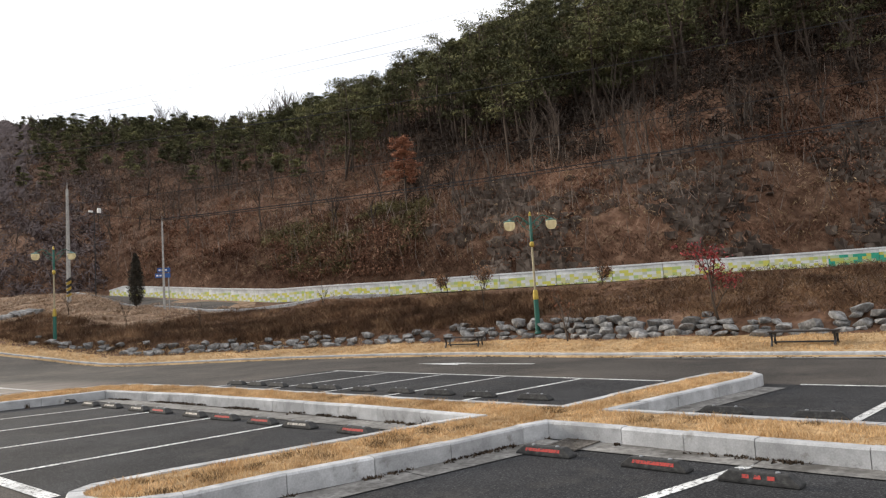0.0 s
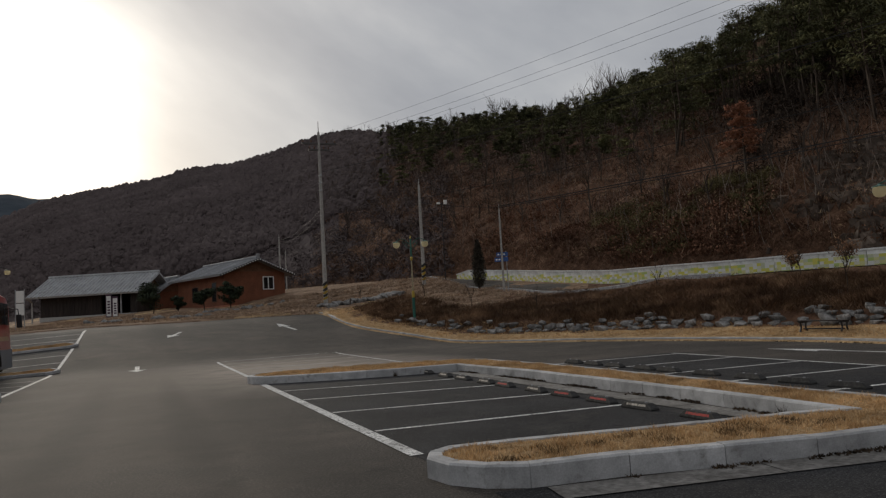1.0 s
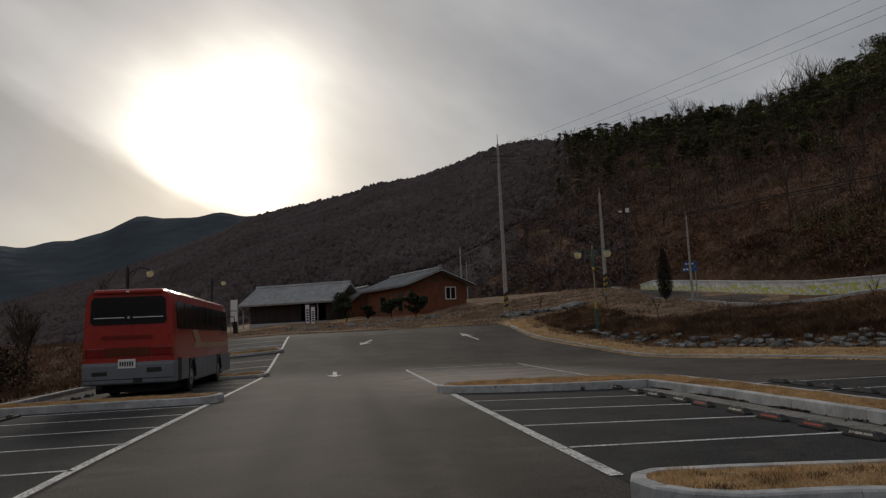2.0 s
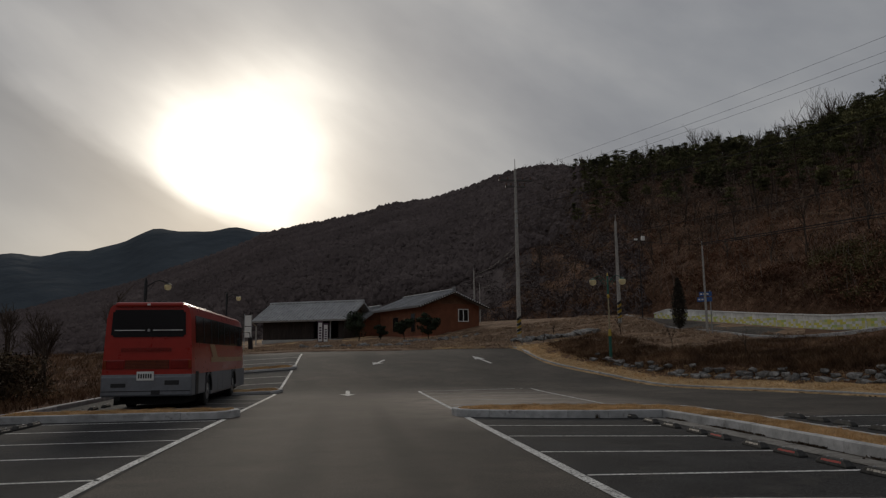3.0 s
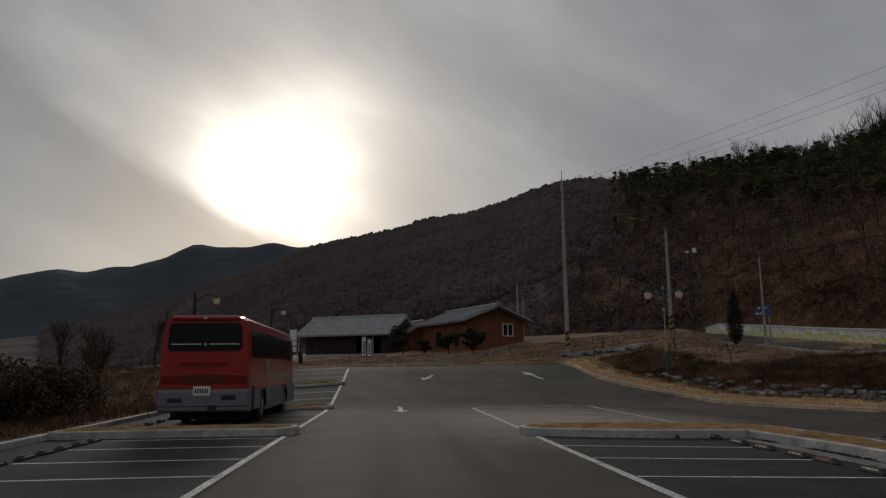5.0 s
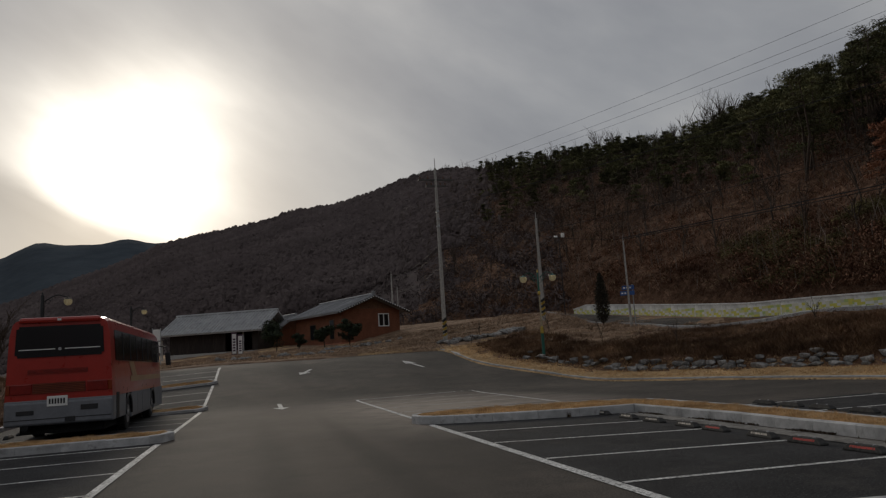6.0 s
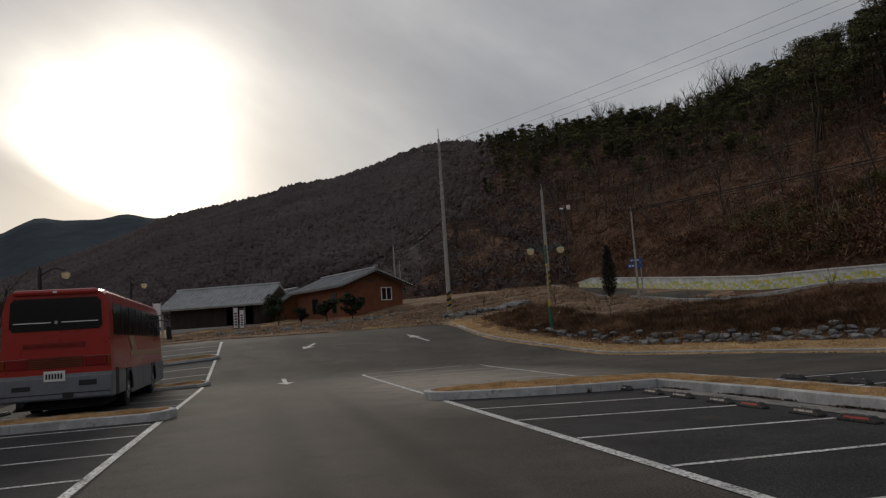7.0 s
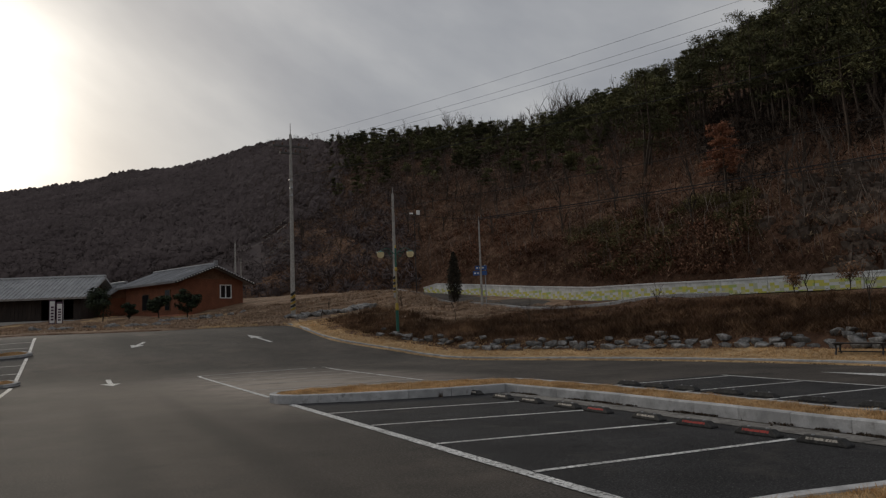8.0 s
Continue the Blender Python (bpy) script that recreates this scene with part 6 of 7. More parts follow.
tagged(tri_mesh("bank_brush", blades(x, y, bank_z(x, y), 0.34 * np.clip(0.8 + 0.6 * wave(x, y, 3, 8), 0.3, 1.5), 0.028, 1.2, 11), M_BRUSH), "dark red-brown brush on the bank below the mound", "brush", kind="stuff")
x, y = rng.uniform(7, 26, 19000), rng.uniform(20.5, 46, 19000)
dm, _ = line_distance(lot_line, x, y)
az = np.arctan2(x - C0[0], y - C0[1])
rr_ = np.hypot(x - C0[0], y - C0[1])
swath = np.sin((y + 0.28 * x + 0.35 * wave(x, y, 6, 51)) * 3.6) + 0.5 * wave(x, y, 2.2, 52) > 0.35
ok = swath & (dm > 4.4) & (rr_ > ray_radius(lot_line, az)[0] + 1.2) & (rr_ < ray_radius(toe_line, az)[0] - 4.8)
x, y = x[ok], y[ok]
tagged(tri_mesh("mown_straw", blades(x, y, bank_z(x, y), 0.17, 0.06, 1.8, 6), M_STRAWBLADE := mat("pale_straw", [(0.19, 0.125, 0.078), (0.36, 0.255, 0.175), (0.58, 0.46, 0.34)], scale=1.2, rough=0.95, bump=0, island=0.35, coarse_scale=0.5, stretch=(0.4, 2.2, 1))), "flattened pale straw left on the mound", "straw", kind="stuff")
x, y = rng.uniform(-16, 9.5, 12000), rng.uniform(31.2, 46.5, 12000)
tagged(tri_mesh("mown_straw", blades(x, y, ground_z(x, y), 0.12, 0.05, 1.6, 4), M_STRAWBLADE), "rough straw and dry grass before the houses", "straw", kind="stuff")
x, y = rng.uniform(-30, -13.0, 9000), rng.uniform(-14, 33, 9000)
tagged(tri_mesh("field_grass", blades(x, y, ground_z(x, y), 0.28, 0.035, 1.2, 6), M_BRUSH), "rough brown grass beyond the western kerb", "grass", kind="stuff")

# scrub on the slope: leaves, stalks and bushes
x, y, z, f, a = scatter(25000, 13, 99, 0.018, 0.75, 1.35)
low_f = (a < 46) | (f < 0.23 + 0.05 * np.sin(a * 0.5) + 0.03 * np.sin(a * 2.1))
low_f &= (a < 52) | (f > 0.10 + 0.03 * np.sin(a * 0.7)) | (rng.uniform(0, 1, len(a)) < 0.4)
x, y, z, f, a = x[low_f], y[low_f], z[low_f], f[low_f], a[low_f]
red = wave(x, y, 26, 11) + 0.5 * wave(x, y, 9, 12)
tagged(tri_mesh("slope_scrub", np.concatenate([blades(x, y, z, 0.25 + 0.35 * rng.uniform(0, 1, len(x)), 0.055, 2.0, 8)]), M_LITTER), "tangled grey-brown winter scrub on the slope", "scrub", kind="stuff")
pick = red > 0.28
c = np.stack([x[pick], y[pick], z[pick] + 0.22], -1)[:8000]
tagged(tri_mesh("oak_scrub", leaf_clumps(c, rng.uniform(0.3, 0.9, len(c)), 24, 0.14, 0.6, 0.6), M_OAKLEAF := mat("dead_oak_leaves", [(0.082, 0.038, 0.023), (0.15, 0.072, 0.043), (0.26, 0.145, 0.092)], scale=0.25, rough=0.9, bump=0, island=0.4, coarse=0.4, coarse_scale=0.07, spec=0.15)), "rust-brown dead oak leaves clinging to low scrub", "scrub", kind="stuff")
x, y, z, f, a = scatter(7000, 13, 99, 0.005, 0.035)
tagged(tri_mesh("slope_grass", blades(x, y, z, 0.16, 0.03, 0.9, 7), M_LITTER), "short dead grass along the foot of the slope", "grass", kind="stuff")
x, y, z, f, a = scatter(3800, 13, 99, 0.02, 0.8, 1.2)
a0 = np.stack([x, y, z - 0.1], -1)
tip = a0 + np.stack([rng.normal(0, 0.35, len(x)), rng.normal(0, 0.35, len(x)), rng.uniform(0.6, 2.0, len(x))], -1)
tagged(tri_mesh("slope_stems", sticks(a0, tip, np.full(len(x), 0.026), np.full(len(x), 0.008)), M_TWIG), "thin bare stems standing on the slope", "scrub", kind="stuff")
x, y, z, f, a = scatter(7000, 13, 99, 0.02, 0.7, 1.1)
pick = (wave(x, y, 17, 15) + 0.6 * wave(x, y, 6, 16) > 0.1) & ((a < 46) | (f < 0.18))
c = np.stack([x[pick], y[pick], z[pick] + 0.15], -1)
tagged(tri_mesh("tan_tussocks", leaf_clumps(c, rng.uniform(0.3, 0.8, len(c)), 16, 0.22, 0.5, 0.2), mat("tan_tussock", [(0.16, 0.105, 0.06), (0.28, 0.195, 0.115), (0.40, 0.30, 0.19)], scale=0.6, rough=0.95, bump=0, island=0.4, spec=0.1)), "tan tussocks of dead grass on the slope", "scrub", kind="stuff")
x, y, z, f, a = scatter(12000, 46, 96, 0.008, 0.16)
pick = wave(x, y, 11, 18) + 0.6 * wave(x, y, 3, 19) + rng.normal(0, 0.25, len(x)) > 0.35
c = np.stack([x, y, z], -1)[pick]
half_w = rng.uniform(0.10, 0.42, len(c))[:, None] * np.stack([rng.uniform(0.6, 1.2, len(c)), rng.uniform(0.6, 1.2, len(c)), rng.uniform(0.5, 1.1, len(c))], -1)
corner = [np.array(v) for v in itertools.product((-1, 1), repeat=3)]
cube = [c + half_w * v * rng.uniform(0.5, 1.1, (len(c), 3)) + rng.normal(0, 0.05, (len(c), 3)) for v in corner]
quads = ((0, 1, 3, 2), (4, 6, 7, 5), (0, 4, 5, 1), (2, 3, 7, 6), (0, 2, 6, 4), (1, 5, 7, 3))
blocks = np.concatenate([np.stack([cube[q[0]], cube[q[k]], cube[q[k + 1]]], 1) for q in quads for k in (1, 2)])
tagged(tri_mesh("rock_cut", blocks, mat("cut_rock", [(0.052, 0.038, 0.030), (0.10, 0.077, 0.061), (0.18, 0.145, 0.117)], scale=0.9, rough=0.95, bump=0.5, island=0.3, spec=0.15)), "broken grey rock showing in the cut slope", "rock face", kind="stuff")
# an olive patch low on the slope
x, y, z, f, a = scatter(900, 35.5, 48.5, 0.02, 0.15)
pick = wave(x, y, 7, 33) + 0.5 * wave(x, y, 3, 34) + 3.0 * (0.075 - abs(f - 0.085)) > 0.15
c = np.stack([x, y, z + 0.35], -1)[pick]
tagged(tri_mesh("olive_thicket", leaf_clumps(c, rng.uniform(0.3, 0.9, len(c)), 60, 0.20, 0.7, 0.2), M_OLIVE), "olive-brown evergreen thicket low on the slope", "thicket", kind="stuff")

# bare woods
segs = []
rt = random.Random(21)
x, y, z, f, a = scatter(430, 12, 99, 0.06, 1.0)
for xx, yy, zz, ff in zip(x, y, z, f):
    segs += branching(xx, yy, zz - 0.2, rt.uniform(3.5, 7.5), rt.uniform(0.05, 0.10), 2, 4, 0.5, rt)
x, y, z, f, a = scatter(150, 19, 42, 0.93, 1.02)
for xx, yy, zz, aa in zip(x, y, z, a):
    tall = 1.0 + 1.0 * math.exp(-((aa - 36.5) / 2.2) ** 2) + 0.7 * math.exp(-((aa - 28.5) / 1.2) ** 2)
    segs += branching(xx, yy, zz - 0.2, rt.uniform(3.4, 5.6) * tall, rt.uniform(0.06, 0.11), 2, 5, 0.5, rt)
tagged(tri_mesh("bare_woods", stick_array(segs), mat("bare_branches", [(0.040, 0.030, 0.024), (0.074, 0.058, 0.047), (0.125, 0.102, 0.086)], scale=0.7, rough=0.95, bump=0, coarse=0.3, island=0.2, spec=0.1)), "leafless grey trees on the slope and along the ridge", "woods", kind="stuff")

# pines
def pine_wood(n_list):
    cen, rad, trunk = [], [], []
    for xx, yy, zz, hgt in n_list:
        lean = Vector((rt.gauss(0, 0.09), rt.gauss(0, 0.09), 1)).normalized()
        bend = Vector((rt.gauss(0, 0.04), rt.gauss(0, 0.04), 0)) * hgt
        p0, p1 = Vector((xx, yy, zz - 0.3)), Vector((xx, yy, zz)) + lean * hgt * 0.95
        pm = p0.lerp(p1, 0.5) + bend
        trunk.append((p0, pm, 0.018 * hgt, 0.012 * hgt))
        trunk.append((pm, p1, 0.012 * hgt, 0.003 * hgt))
        low, wide = rt.uniform(0.30, 0.58), rt.uniform(0.30, 0.50)
        tiers = rt.randint(4, 6)
        for k in range(tiers):
            t = low + (0.98 - low) * (k + rt.uniform(-0.2, 0.2)) / (tiers - 1)
            o = p0.lerp(pm, t * 2) if t < 0.5 else pm.lerp(p1, t * 2 - 1)
            for b in range(rt.randint(2, 4)):
                reach = hgt * wide * (1.08 - t) ** 0.55 * rt.uniform(0.35, 1.1)
                an = rt.uniform(0, 2 * math.pi)
                q = o + Vector((math.cos(an) * reach, math.sin(an) * reach, rt.uniform(-0.03, 0.05) * hgt))
                trunk.append((o, q, 0.005 * hgt, 0.002 * hgt))
                r = hgt * rt.uniform(0.075, 0.135)
                cen.append(tuple(q)), rad.append(r)
                cen.append(tuple(o.lerp(q, rt.uniform(0.5, 0.8)) + Vector((0, 0, 0.02 * hgt)))), rad.append(r * 0.8)
    return np.array(cen), np.array(rad), trunk


DEAD = (35.9, 18.0)
trees = []
x, y, z, f, a = scatter(760, 30, 99, 0.22, 1.03)
for xx, yy, zz, ff, aa in zip(x, y, z, f, a):
    edge = 0.30 + 0.06 * math.sin(aa * 0.55) + 0.34 * max(0.0, min(1.0, (43 - aa) / 6)) - 0.03 * max(0.0, min(1.0, (aa - 50) / 5)) + 0.10 * max(0.0, min(1.0, (aa - 66) / 8))
    if ff > edge or rt.random() < 0.05:
        if abs(aa - 45.5) < 3 and ff < 0.4:
            continue
        small = 1.0 if ff < 0.45 else np.interp(aa, [30, 47], [0.5, 1.0])
        trees.append((xx, yy, zz, small * rt.uniform(6.0, 10.5) if ff < 0.72 else small * rt.uniform(4.5, 6.4) if ff < 0.88 else small * rt.uniform(2.8, 4.6)))
x, y, z, f, a = scatter(80, 36, 60, 0.965, 1.02)
trees += [(xx, yy, zz, rt.uniform(3.0, 5.0) * np.interp(aa, [30, 47], [0.55, 1.0])) for xx, yy, zz, aa in zip(x, y, z, a)]
x, y, z, f, a = scatter(900, 18.5, 42, 0.30, 1.01, 0.75)
for xx, yy, zz, ff, aa in zip(x, y, z, f, a):
    if rt.random() < ((ff - 0.25) / 0.75) ** 2 * 0.9 + 0.05:
        trees.append((xx, yy, zz, rt.uniform(1.8, 4.8) * (1.0 if ff < 0.93 else 0.8)))
cen, rad, trunk = pine_wood(trees)
tagged(tri_mesh("pine_wood", leaf_clumps(cen, rad * 1.3, 34, 0.38, 0.20, 0.2, 0.8, 0.6), M_NEEDLE), "dark green pines crowding the upper slope", "pine wood", kind="stuff")
tagged(tri_mesh("pine_trunks", stick_array(trunk), M_BARK), "brown trunks and boughs of the pines on the slope", "pine wood", kind="stuff")

# far side of the valley: rough canopy of the far woods
x, y, z, f, a = scatter(34000, -24, 20, 0.03, 1.0, 0.85)
keep_c = (rng.uniform(0, 1, len(x)) < np.interp(a, [13, 20], [1, 0])) & (np.hypot(x - C0[0], y - C0[1]) > 125)
x, y, z = x[keep_c], y[keep_c], z[keep_c]
away = np.hypot(x - C0[0], y - C0[1])
rf = rng.uniform(0.35, 1.0, len(x)) * (0.35 + away / 230)
c = np.stack([x, y, z + rf * 0.45], -1)
tagged(tri_mesh("far_canopy", domes(c, rf, 1.1), M_FARWOOD), "winter canopy on the hill beyond the houses, paled for haze", "woods", kind="stuff")
x, y, z, f, a = scatter(3000, -12, 24, 0.0, 0.45, 1.3)
rf = rng.uniform(0.5, 1.3, len(x)) * (0.6 + np.hypot(x - C0[0], y - C0[1]) / 260)
tagged(tri_mesh("far_thicket", leaf_clumps(np.stack([x, y, z + rf * 0.5], -1), rf, 26, 0.7, 1.0, 0.12, 0.7, 0.4), M_FARWOOD), "leafless thicket at the foot of the far hill, paled for haze", "woods", kind="stuff")
x, y, z, f, a = scatter(5200, 14, 46, 0.10, 1.0, 0.6)
keep_c = rng.uniform(0, 1, len(x)) < np.interp(a, [18, 46], [1, 0.35]) * np.interp(f, [0.1, 0.4], [0.15, 1])
rf = rng.uniform(0.7, 1.7, len(x))
c = np.stack([x, y, z + rf * 0.6], -1)[keep_c]
tagged(tri_mesh("shrub_canopy", leaf_clumps(c, rf[keep_c], 30, 0.62, 1.0, 0.09, 0.8, 0.6), mat("winter_twig_haze", [(0.075, 0.054, 0.044), (0.125, 0.092, 0.074), (0.19, 0.145, 0.118)], scale=0.3, rough=0.97, bump=0, coarse=0.3, coarse_scale=0.06, island=0.2, spec=0.05)), "hazy leafless twigs of the shrubs thinning out across the slope", "woods", kind="stuff")
x, y, z, f, a = scatter(900, -9, 22, 0.97, 1.01)
clump = wave(x, y, 9, 41) + 0.7 * wave(x, y, 25, 42) > 0.15
x, y, z = x[clump], y[clump], z[clump]
c = np.stack([x, y, z + rng.uniform(0.3, 1.6, len(x))], -1)
tagged(tri_mesh("ridge_pines", leaf_clumps(c, rng.uniform(0.4, 1.3, len(c)), 40, 0.45, 1.2, 0.35, 0.4), M_FARPINE := plain("far_pine", (0.04, 0.046, 0.040), 0.95, bump=0, var=0.3)), "small dark pines along the far ridge", "woods", kind="stuff")
# undergrowth below the pines, its near-black colour standing for the forest shade
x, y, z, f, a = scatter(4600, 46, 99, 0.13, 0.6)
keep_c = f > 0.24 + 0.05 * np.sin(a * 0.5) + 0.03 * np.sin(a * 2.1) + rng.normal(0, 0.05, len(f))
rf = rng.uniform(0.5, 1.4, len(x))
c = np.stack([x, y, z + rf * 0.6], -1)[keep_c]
tagged(tri_mesh("undergrowth", leaf_clumps(c, rf[keep_c], 34, 0.5, 1.0, 0.14, 0.7), mat("shade_toned_undergrowth", [(0.026, 0.020, 0.016), (0.046, 0.035, 0.028), (0.08, 0.06, 0.047)], scale=0.4, rough=0.97, bump=0, coarse=0.3, coarse_scale=0.08, island=0.25, spec=0.05)), "bare undergrowth below the pines, coloured dark for the forest shade", "undergrowth", kind="stuff")
segs = []
x, y, z, f, a = scatter(16, 52, 99, 0.24, 0.5)
for xx, yy, zz in zip(x, y, z):
    segs += branching(xx, yy, zz - 0.2, rt.uniform(4.5, 9.0), rt.uniform(0.05, 0.11), 2, 4, 0.6, rt)
tagged(tri_mesh("bare_woods", stick_array(segs), M_BARK), "dark bare saplings standing below the pines", "woods", kind="stuff")


# ---- single trees and shrubs ----
def leafy_tree(name, x, y, h, r, label, category, leaf_m, crown, per, leaf, flat, kids=5, levels=2, seed=1, spread=0.55, group="", z=None, ball=0.085):
    """A tree as trunk and limbs with leaf clumps at the twig ends; crown: number of clumps (0: bare)."""
    z = gz(x, y) if z is None else z
    rs = random.Random(seed)
    ob = thing(name, pose(x, y, z), label, category, group)
    segs = branching(0, 0, -0.1, h, r, levels, kids, spread, rs)
    tri_mesh("trunk", stick_array(segs), M_BARK, ob)
    if crown:
        ends = [q[1] for q in segs if q[1].z > h * (0.16 if name == "garden_pine" else 0.3)]
        rs.shuffle(ends)
        cc = np.array([tuple(e) for e in ends[:crown]])
        tri_mesh("crown", leaf_clumps(cc, rng.uniform(0.6, 1.3, len(cc)) * h * ball, per, leaf, flat, 0.45), leaf_m, ob)
    return ob


M_MAPLE = mat("red_maple_leaves", [(0.14, 0.010, 0.012), (0.26, 0.022, 0.024), (0.36, 0.05, 0.04)], scale=2, rough=0.7, bump=0, island=0.35)
M_RUST = mat("rust_needles", [(0.10, 0.030, 0.012), (0.20, 0.066, 0.026), (0.30, 0.115, 0.05)], scale=0.8, rough=0.85, bump=0, island=0.4)
M_CYPRESS = mat("cypress_green", [(0.022, 0.018, 0.012), (0.036, 0.030, 0.020), (0.055, 0.046, 0.03)], scale=3, rough=0.9, bump=0, island=0.4)
M_PINELET = mat("clipped_pine", [(0.012, 0.020, 0.010), (0.028, 0.040, 0.018), (0.05, 0.062, 0.028)], scale=2, rough=0.85, bump=0, island=0.4)
leafy_tree("maple_tree", 18.48, -11.44, 3.5, 0.045, "young maple with sparse dark red leaves on the verge", "tree", M_MAPLE, 60, 12, 0.10, 0.5, 5, 2, 3, 0.7, "", None, 0.08)
leafy_tree("maple_tree", 17.9, -6.54, 2.35, 0.035, "thin young maple with a few withered red leaves", "tree", M_RUST, 14, 9, 0.07, 0.7, 4, 2, 8, 0.45)


def dead_pine(x, y, h):
    """A pine that died standing: drooping boughs in open tiers, all needles rust-red."""
    ob = thing("dead_pine", pose(x, y, gz(x, y)), "rust-red dead pine standing among the scrub", "tree")
    rs = random.Random(17)
    segs, cc, cr = [(Vector((0, 0, -0.3)), Vector((0.1, 0.05, h * 0.55)), 0.13, 0.09), (Vector((0.1, 0.05, h * 0.55)), Vector((0.0, 0.1, h)), 0.09, 0.02)], [], []
    for k in range(30):
        t = 0.42 + 0.56 * k / 29
        reach = h * 0.34 * (1.12 - t) ** 0.6 * rs.uniform(0.5, 1.15)
        an = k * 2.4 + rs.uniform(-0.4, 0.4)
        o = Vector((0.05, 0.06, h * t))
        q = o + Vector((math.cos(an) * reach, math.sin(an) * reach, rs.uniform(-0.05, 0.02) * h))
        segs.append((o, q, 0.035, 0.012))
        for u in (0.45, 0.75, 1.0):
            cc.append(tuple(o.lerp(q, u))), cr.append(h * rs.uniform(0.035, 0.07))
    tri_mesh("trunk", stick_array(segs), M_BARK, ob)
    tri_mesh("crown", leaf_clumps(np.array(cc), np.array(cr) * 1.3, 60, 0.20, 0.55, 0.25, 0.7, 0.5), mat("dead_needles", [(0.16, 0.06, 0.03), (0.29, 0.115, 0.058), (0.41, 0.19, 0.10)], scale=0.8, rough=0.85, bump=0, island=0.25), ob)


dead_pine(*DEAD, 5.7)


M_TANLEAF = mat("tan_withered_leaves", [(0.16, 0.075, 0.035), (0.29, 0.15, 0.075), (0.42, 0.25, 0.14)], scale=1.5, rough=0.9, bump=0, island=0.4)
for k, (x, y, h) in enumerate(((26.4, 3.6, 1.9), (25.4, 5.6, 1.3), (29.0, -1.9, 1.2))):
    leafy_tree("shrub", x, y, h, 0.03, "tan shrub holding its withered leaves above the bank", "shrub", M_TANLEAF, 48, 16, 0.09, 0.9, 8, 2, 120 + k, 0.8, "withered shrubs", None, 0.2)


def cypress(x, y, h):
    ob = thing("cypress", pose(x, y, gz(x, y)), "slender dark cypress standing beside the upper road", "tree")
    bm = B()
    lathe(bm, [(0.05, -0.1), (0.04, 0.9)], 7)
    part("trunk", bm, M_BARK, ob)
    zc = np.linspace(0.5, h - 0.1, 40)
    prof = 0.62 * np.sin(np.clip((zc - 0.3) / (h - 0.25), 0, 1) ** 0.6 * math.pi) ** 0.75
    cc = np.stack([rng.normal(0, 0.02, 40), rng.normal(0, 0.02, 40), zc], -1)
    tri_mesh("crown", leaf_clumps(cc, np.maximum(prof, 0.06), 130, 0.14, 0.9, 0.4, 0.25), M_CYPRESS, ob)


cypress(20.75, 30.1, 3.85)
for k, (x, y, h, b) in enumerate(((-2.06, 44.5, 3.45, 0.19), (-0.07, 45.7, 2.0, 0.10), (1.83, 43.1, 2.65, 0.15), (3.92, 43.1, 2.9, 0.13))):
    leafy_tree("garden_pine", x, y, h, 0.06, "dark green garden pine before the brick house", "tree", M_PINELET, 40, 110, 0.17, 0.55, 6, 2, 30 + k, 0.95, "garden pines", None, b)
# bare saplings on the bank, the mound and by the western field
for k, (x, y, h) in enumerate(((12.8, 35.0, 1.5), (14.8, 26.4, 2.1), (15.7, 20.9, 2.2), (16.8, 14.9, 2.0), (21.0, 9.8, 1.9), (21.1, -0.5, 2.3), (25.8, -3.6, 1.7), (28.8, -7.3, 2.2), (10.7, 30.6, 1.1), (23.8, 3.8, 1.6))):
    leafy_tree("sapling", x, y, h, 0.028, "bare many-stemmed sapling rooted in the brush", "sapling", M_RUST, 0, 0, 0.1, 0.7, 5, 2, 60 + k, 0.5, "bare saplings")
for k, (x, y, h) in enumerate(((-15.7, 13.3, 4.5), (-16.7, 15.3, 4.1), (-20.7, 21.6, 5.0), (-18.5, 30.0, 4.8), (-22.2, 10.8, 4.6))):
    leafy_tree("bare_tree", x, y, h, 0.09, "leafless dark tree beyond the western kerb", "tree", M_RUST, 0, 0, 0.1, 0.7, 6, 3, 90 + k, 0.55, "bare trees")


def bush(x, y, r, label, m):
    ob = thing("bush", pose(x, y, gz(x, y)), label, "bush", "bushes by the western kerb")
    segs = []
    rs = random.Random(int(x * 10))
    for k in range(7):
        a = rs.uniform(0, 6.28)
        segs += [(Vector((0, 0, -0.1)), Vector((math.cos(a) * r * 0.6, math.sin(a) * r * 0.6, r * 0.9)), 0.03, 0.01)]
    tri_mesh("stems", stick_array(segs), M_BARK, ob)
    cc = np.stack([rng.normal(0, r * 0.42, 60), rng.normal(0, r * 0.42, 60), rng.uniform(0.15, 1.0, 60) * r], -1)
    tri_mesh("crown", leaf_clumps(cc, np.full(60, r * 0.32), 90, 0.13, 0.8, 0.4), m, ob)


M_HEDGE = mat("dark_hedge", [(0.035, 0.022, 0.010), (0.065, 0.042, 0.020), (0.10, 0.07, 0.032)], scale=1.5, rough=0.9, bump=0, island=0.4)
bush(-15.5, 2.0, 1.5, "rounded brown-green bush beyond the kerb", M_HEDGE)
bush(-16.1, -1.0, 1.6, "broad brown-green bush beyond the kerb", M_HEDGE)
bush(-18.6, 4.35, 1.9, "tall brown-green bush beyond the kerb", M_HEDGE)
bush(-16.4, -4.2, 1.6, "dense brown-green bush beyond the kerb", M_HEDGE)
bush(-15.5, 9.05, 1.6, "dense brown-green bush beyond the kerb", M_HEDGE)
bush(-15.3, 5.3, 1.6, "dense brown-green bush beyond the kerb", M_HEDGE)
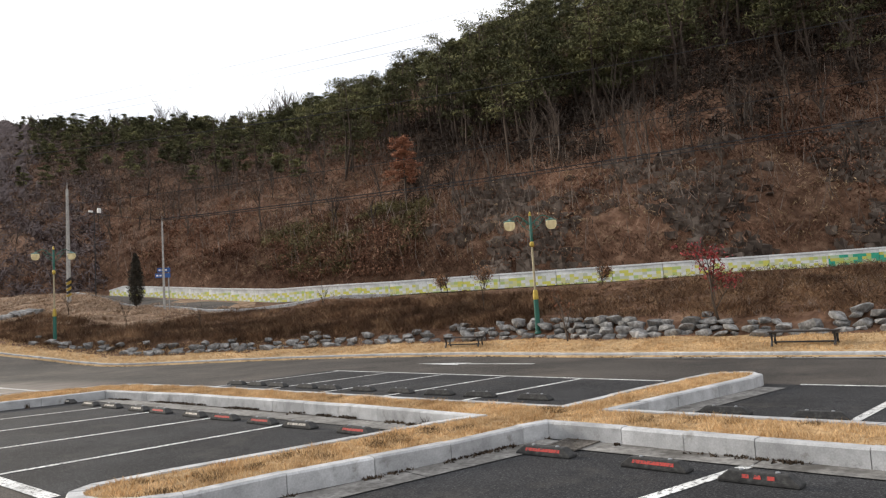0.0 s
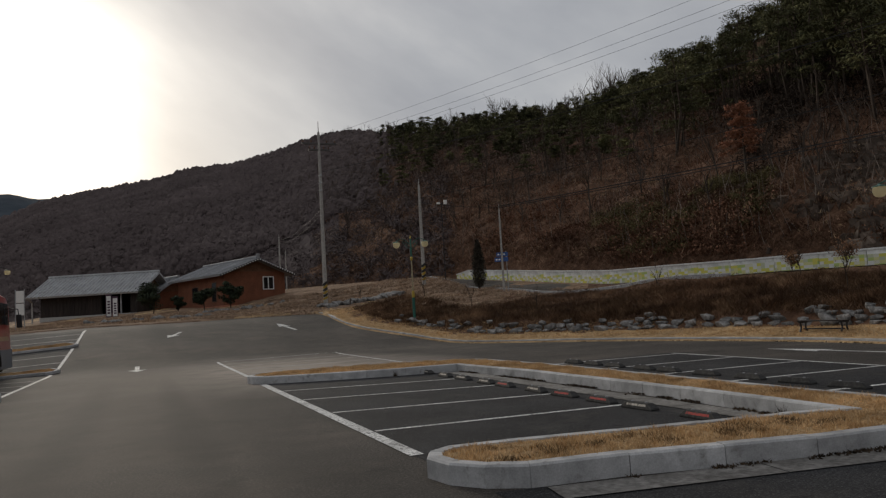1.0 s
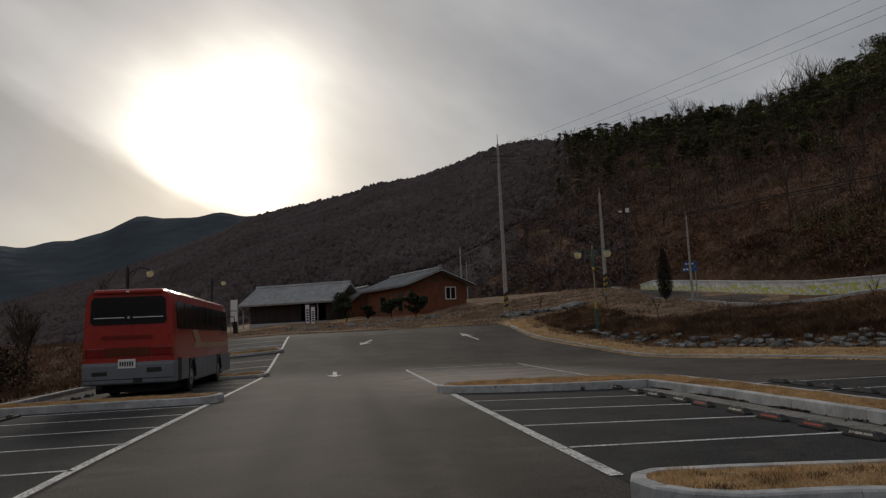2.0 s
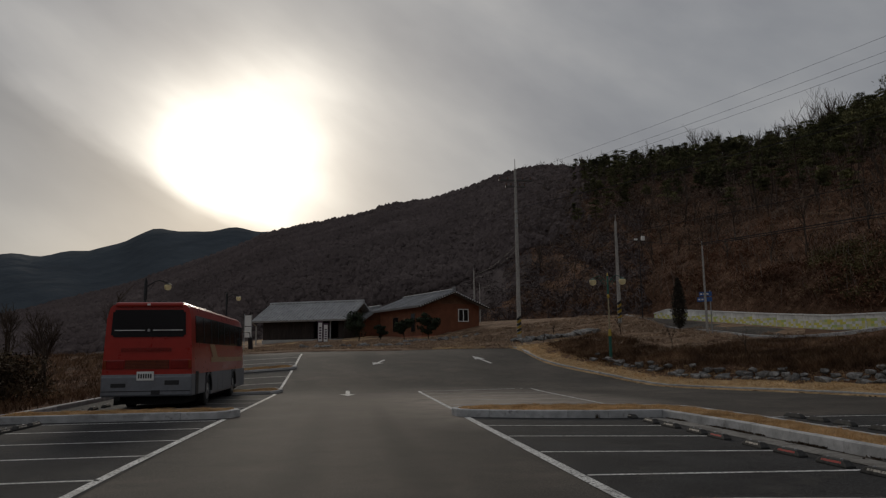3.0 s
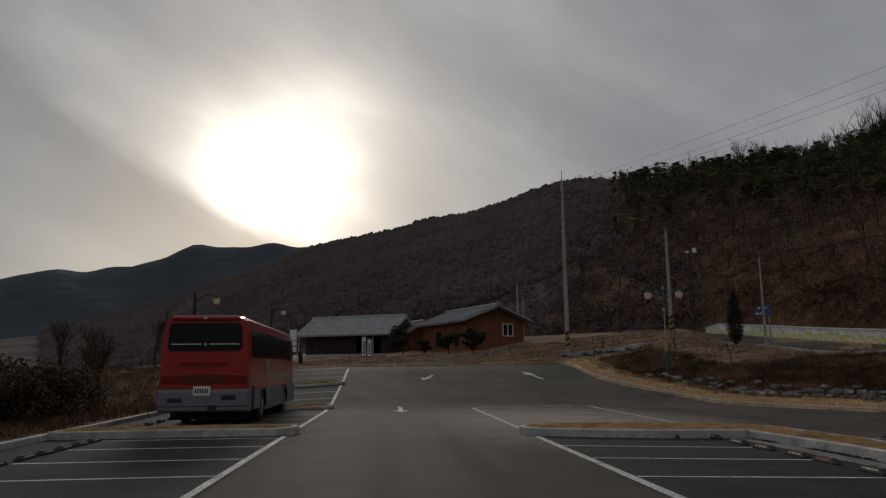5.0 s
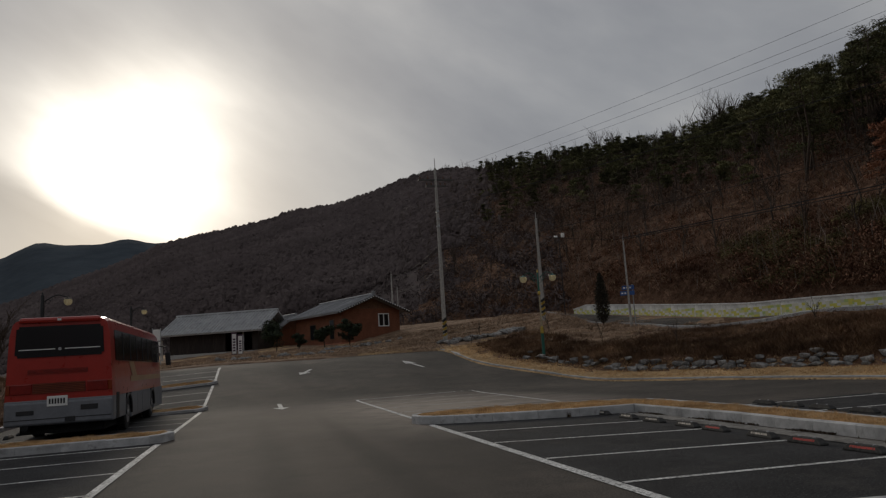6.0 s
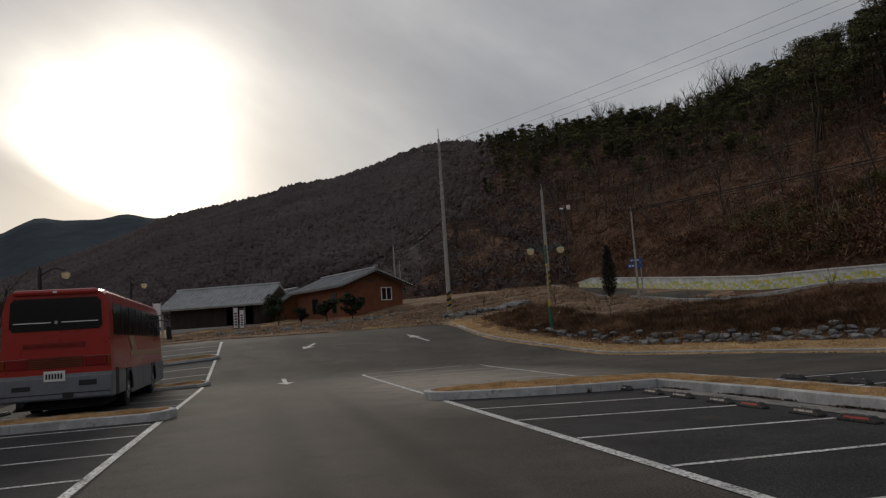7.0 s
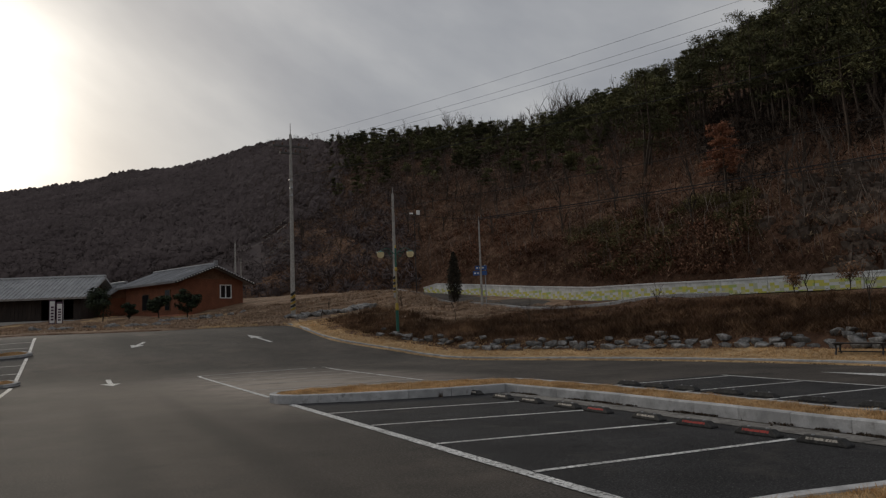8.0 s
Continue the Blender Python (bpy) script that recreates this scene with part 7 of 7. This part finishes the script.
bush(-16.7, 7.6, 1.8, "tall brown-green bush beyond the kerb", M_HEDGE)
bush(-15.8, 3.6, 1.7, "broad brown-green bush beyond the kerb", M_HEDGE)


# ---- small things on the asphalt ----
def drain_grate(x, y, turn):
    ob = thing("drain_grate", pose(x, y, 0.017, 0, 0, turn), "rusty steel drain grate set in the gutter", "drain grate")
    bm = B()
    for x0, y0, x1, y1 in ((-0.3, -0.22, 0.3, -0.19), (-0.3, 0.19, 0.3, 0.22), (-0.3, -0.19, -0.27, 0.19), (0.27, -0.19, 0.3, 0.19)):
        box(bm, x0, y0, 0, x1, y1, 0.016)
    part("frame", bm, M_RUSTY, ob)
    # flat black plate on the gutter, painted shade for the drain hole's depth
    bm = B()
    box(bm, -0.27, -0.19, -0.004, 0.27, 0.19, 0.002)
    part("pit", bm, M_BLACK, ob)
    for k in range(9):
        bm = B()
        xx = -0.24 + k * 0.06
        box(bm, xx - 0.012, -0.19, 0, xx + 0.012, 0.19, 0.014)
        part("bar", bm, M_RUSTY, ob)


M_RUSTY = mat("rusty_steel", [(0.07, 0.06, 0.05), (0.13, 0.115, 0.10), (0.2, 0.18, 0.16)], scale=20, rough=0.8, metal=0.4, bump=0.3)
drain_grate(4.3, -15.0, 0)

# dead leaves and dirt swept against the kerbs
x, y = near_kerb(1500, -0.35, 0.0, -24, 18)
y2 = rng.uniform(-18, -1.8, 900)
x2 = np.interp(y2, [-18, -14.5, -13.2, -10.2, -5.4, -1.8], [4.34, 4.56, 4.64, 4.88, 5.0, 4.9]) - abs(rng.normal(0, 0.06, 900))
ok = (y2 > -13.2) | (y2 < -14.9)
u = rng.uniform(0, 1, 260)
x3, y3 = 0.4 + 4.1 * u, -13.74 - 0.74 * u - abs(rng.normal(0, 0.05, 260))
x, y = np.concatenate([x, x2[ok], x3]), np.concatenate([y, y2[ok], y3])
clump = wave(x, y, 2.3, 14) > 0.0
x, y = x[clump], y[clump]
tagged(tri_mesh("leaf_litter", blades(x, y, road_z(y, x) + 0.022, 0.025, 0.03, 2.0, 4), M_OAKDARK := mat("dark_leaf_litter", [(0.03, 0.02, 0.013), (0.06, 0.04, 0.025), (0.11, 0.075, 0.045)], scale=4, rough=0.95, bump=0, island=0.4)), "dark dead leaves and dirt caught along the kerbs", "leaf litter", kind="stuff")
# weeds rooted in the kerb joints and worn tufts on the islands
def weed(x, y, h, m, label):
    ob = thing("weed", pose(x, y, float(road_z(y, x)) + 0.01), label, "weed", "weeds at the kerbs")
    n = 14
    tri = blades(np.zeros(n), np.zeros(n), np.zeros(n), h, 0.012, 0.55, 3)
    tri_mesh("stalks", tri, m, ob)


weed(4.66, -12.35, 0.15, M_OAKDARK, "dark dead weed standing in the kerb corner")
weed(3.2, -1.3, 0.12, M_OAKDARK, "dark dead weed by the kerb joint")
for k in range(34):
    u = random.uniform(0.2, 4.6)
    xx, yy = u, -12.95 - 0.17 * u + random.uniform(-0.35, 0.35)
    if k > 20:
        xx, yy = random.uniform(5.1, 5.7), random.uniform(-19, -9)
    tri = blades(rng.normal(0, 0.10, 40) + xx, rng.normal(0, 0.07, 40) + yy, np.full(40, 0.187), 0.04, 0.012, 1.6, 4)
    if k == 0:
        worn_tufts = [tri]
    else:
        worn_tufts.append(tri)
tagged(tri_mesh("dark_tufts", np.concatenate(worn_tufts), mat("brown_tuft", [(0.10, 0.06, 0.028), (0.18, 0.115, 0.055), (0.27, 0.18, 0.09)], scale=5, rough=0.95, bump=0, island=0.35)), "worn brown tufts in the straw-coloured grass", "grass", kind="stuff")
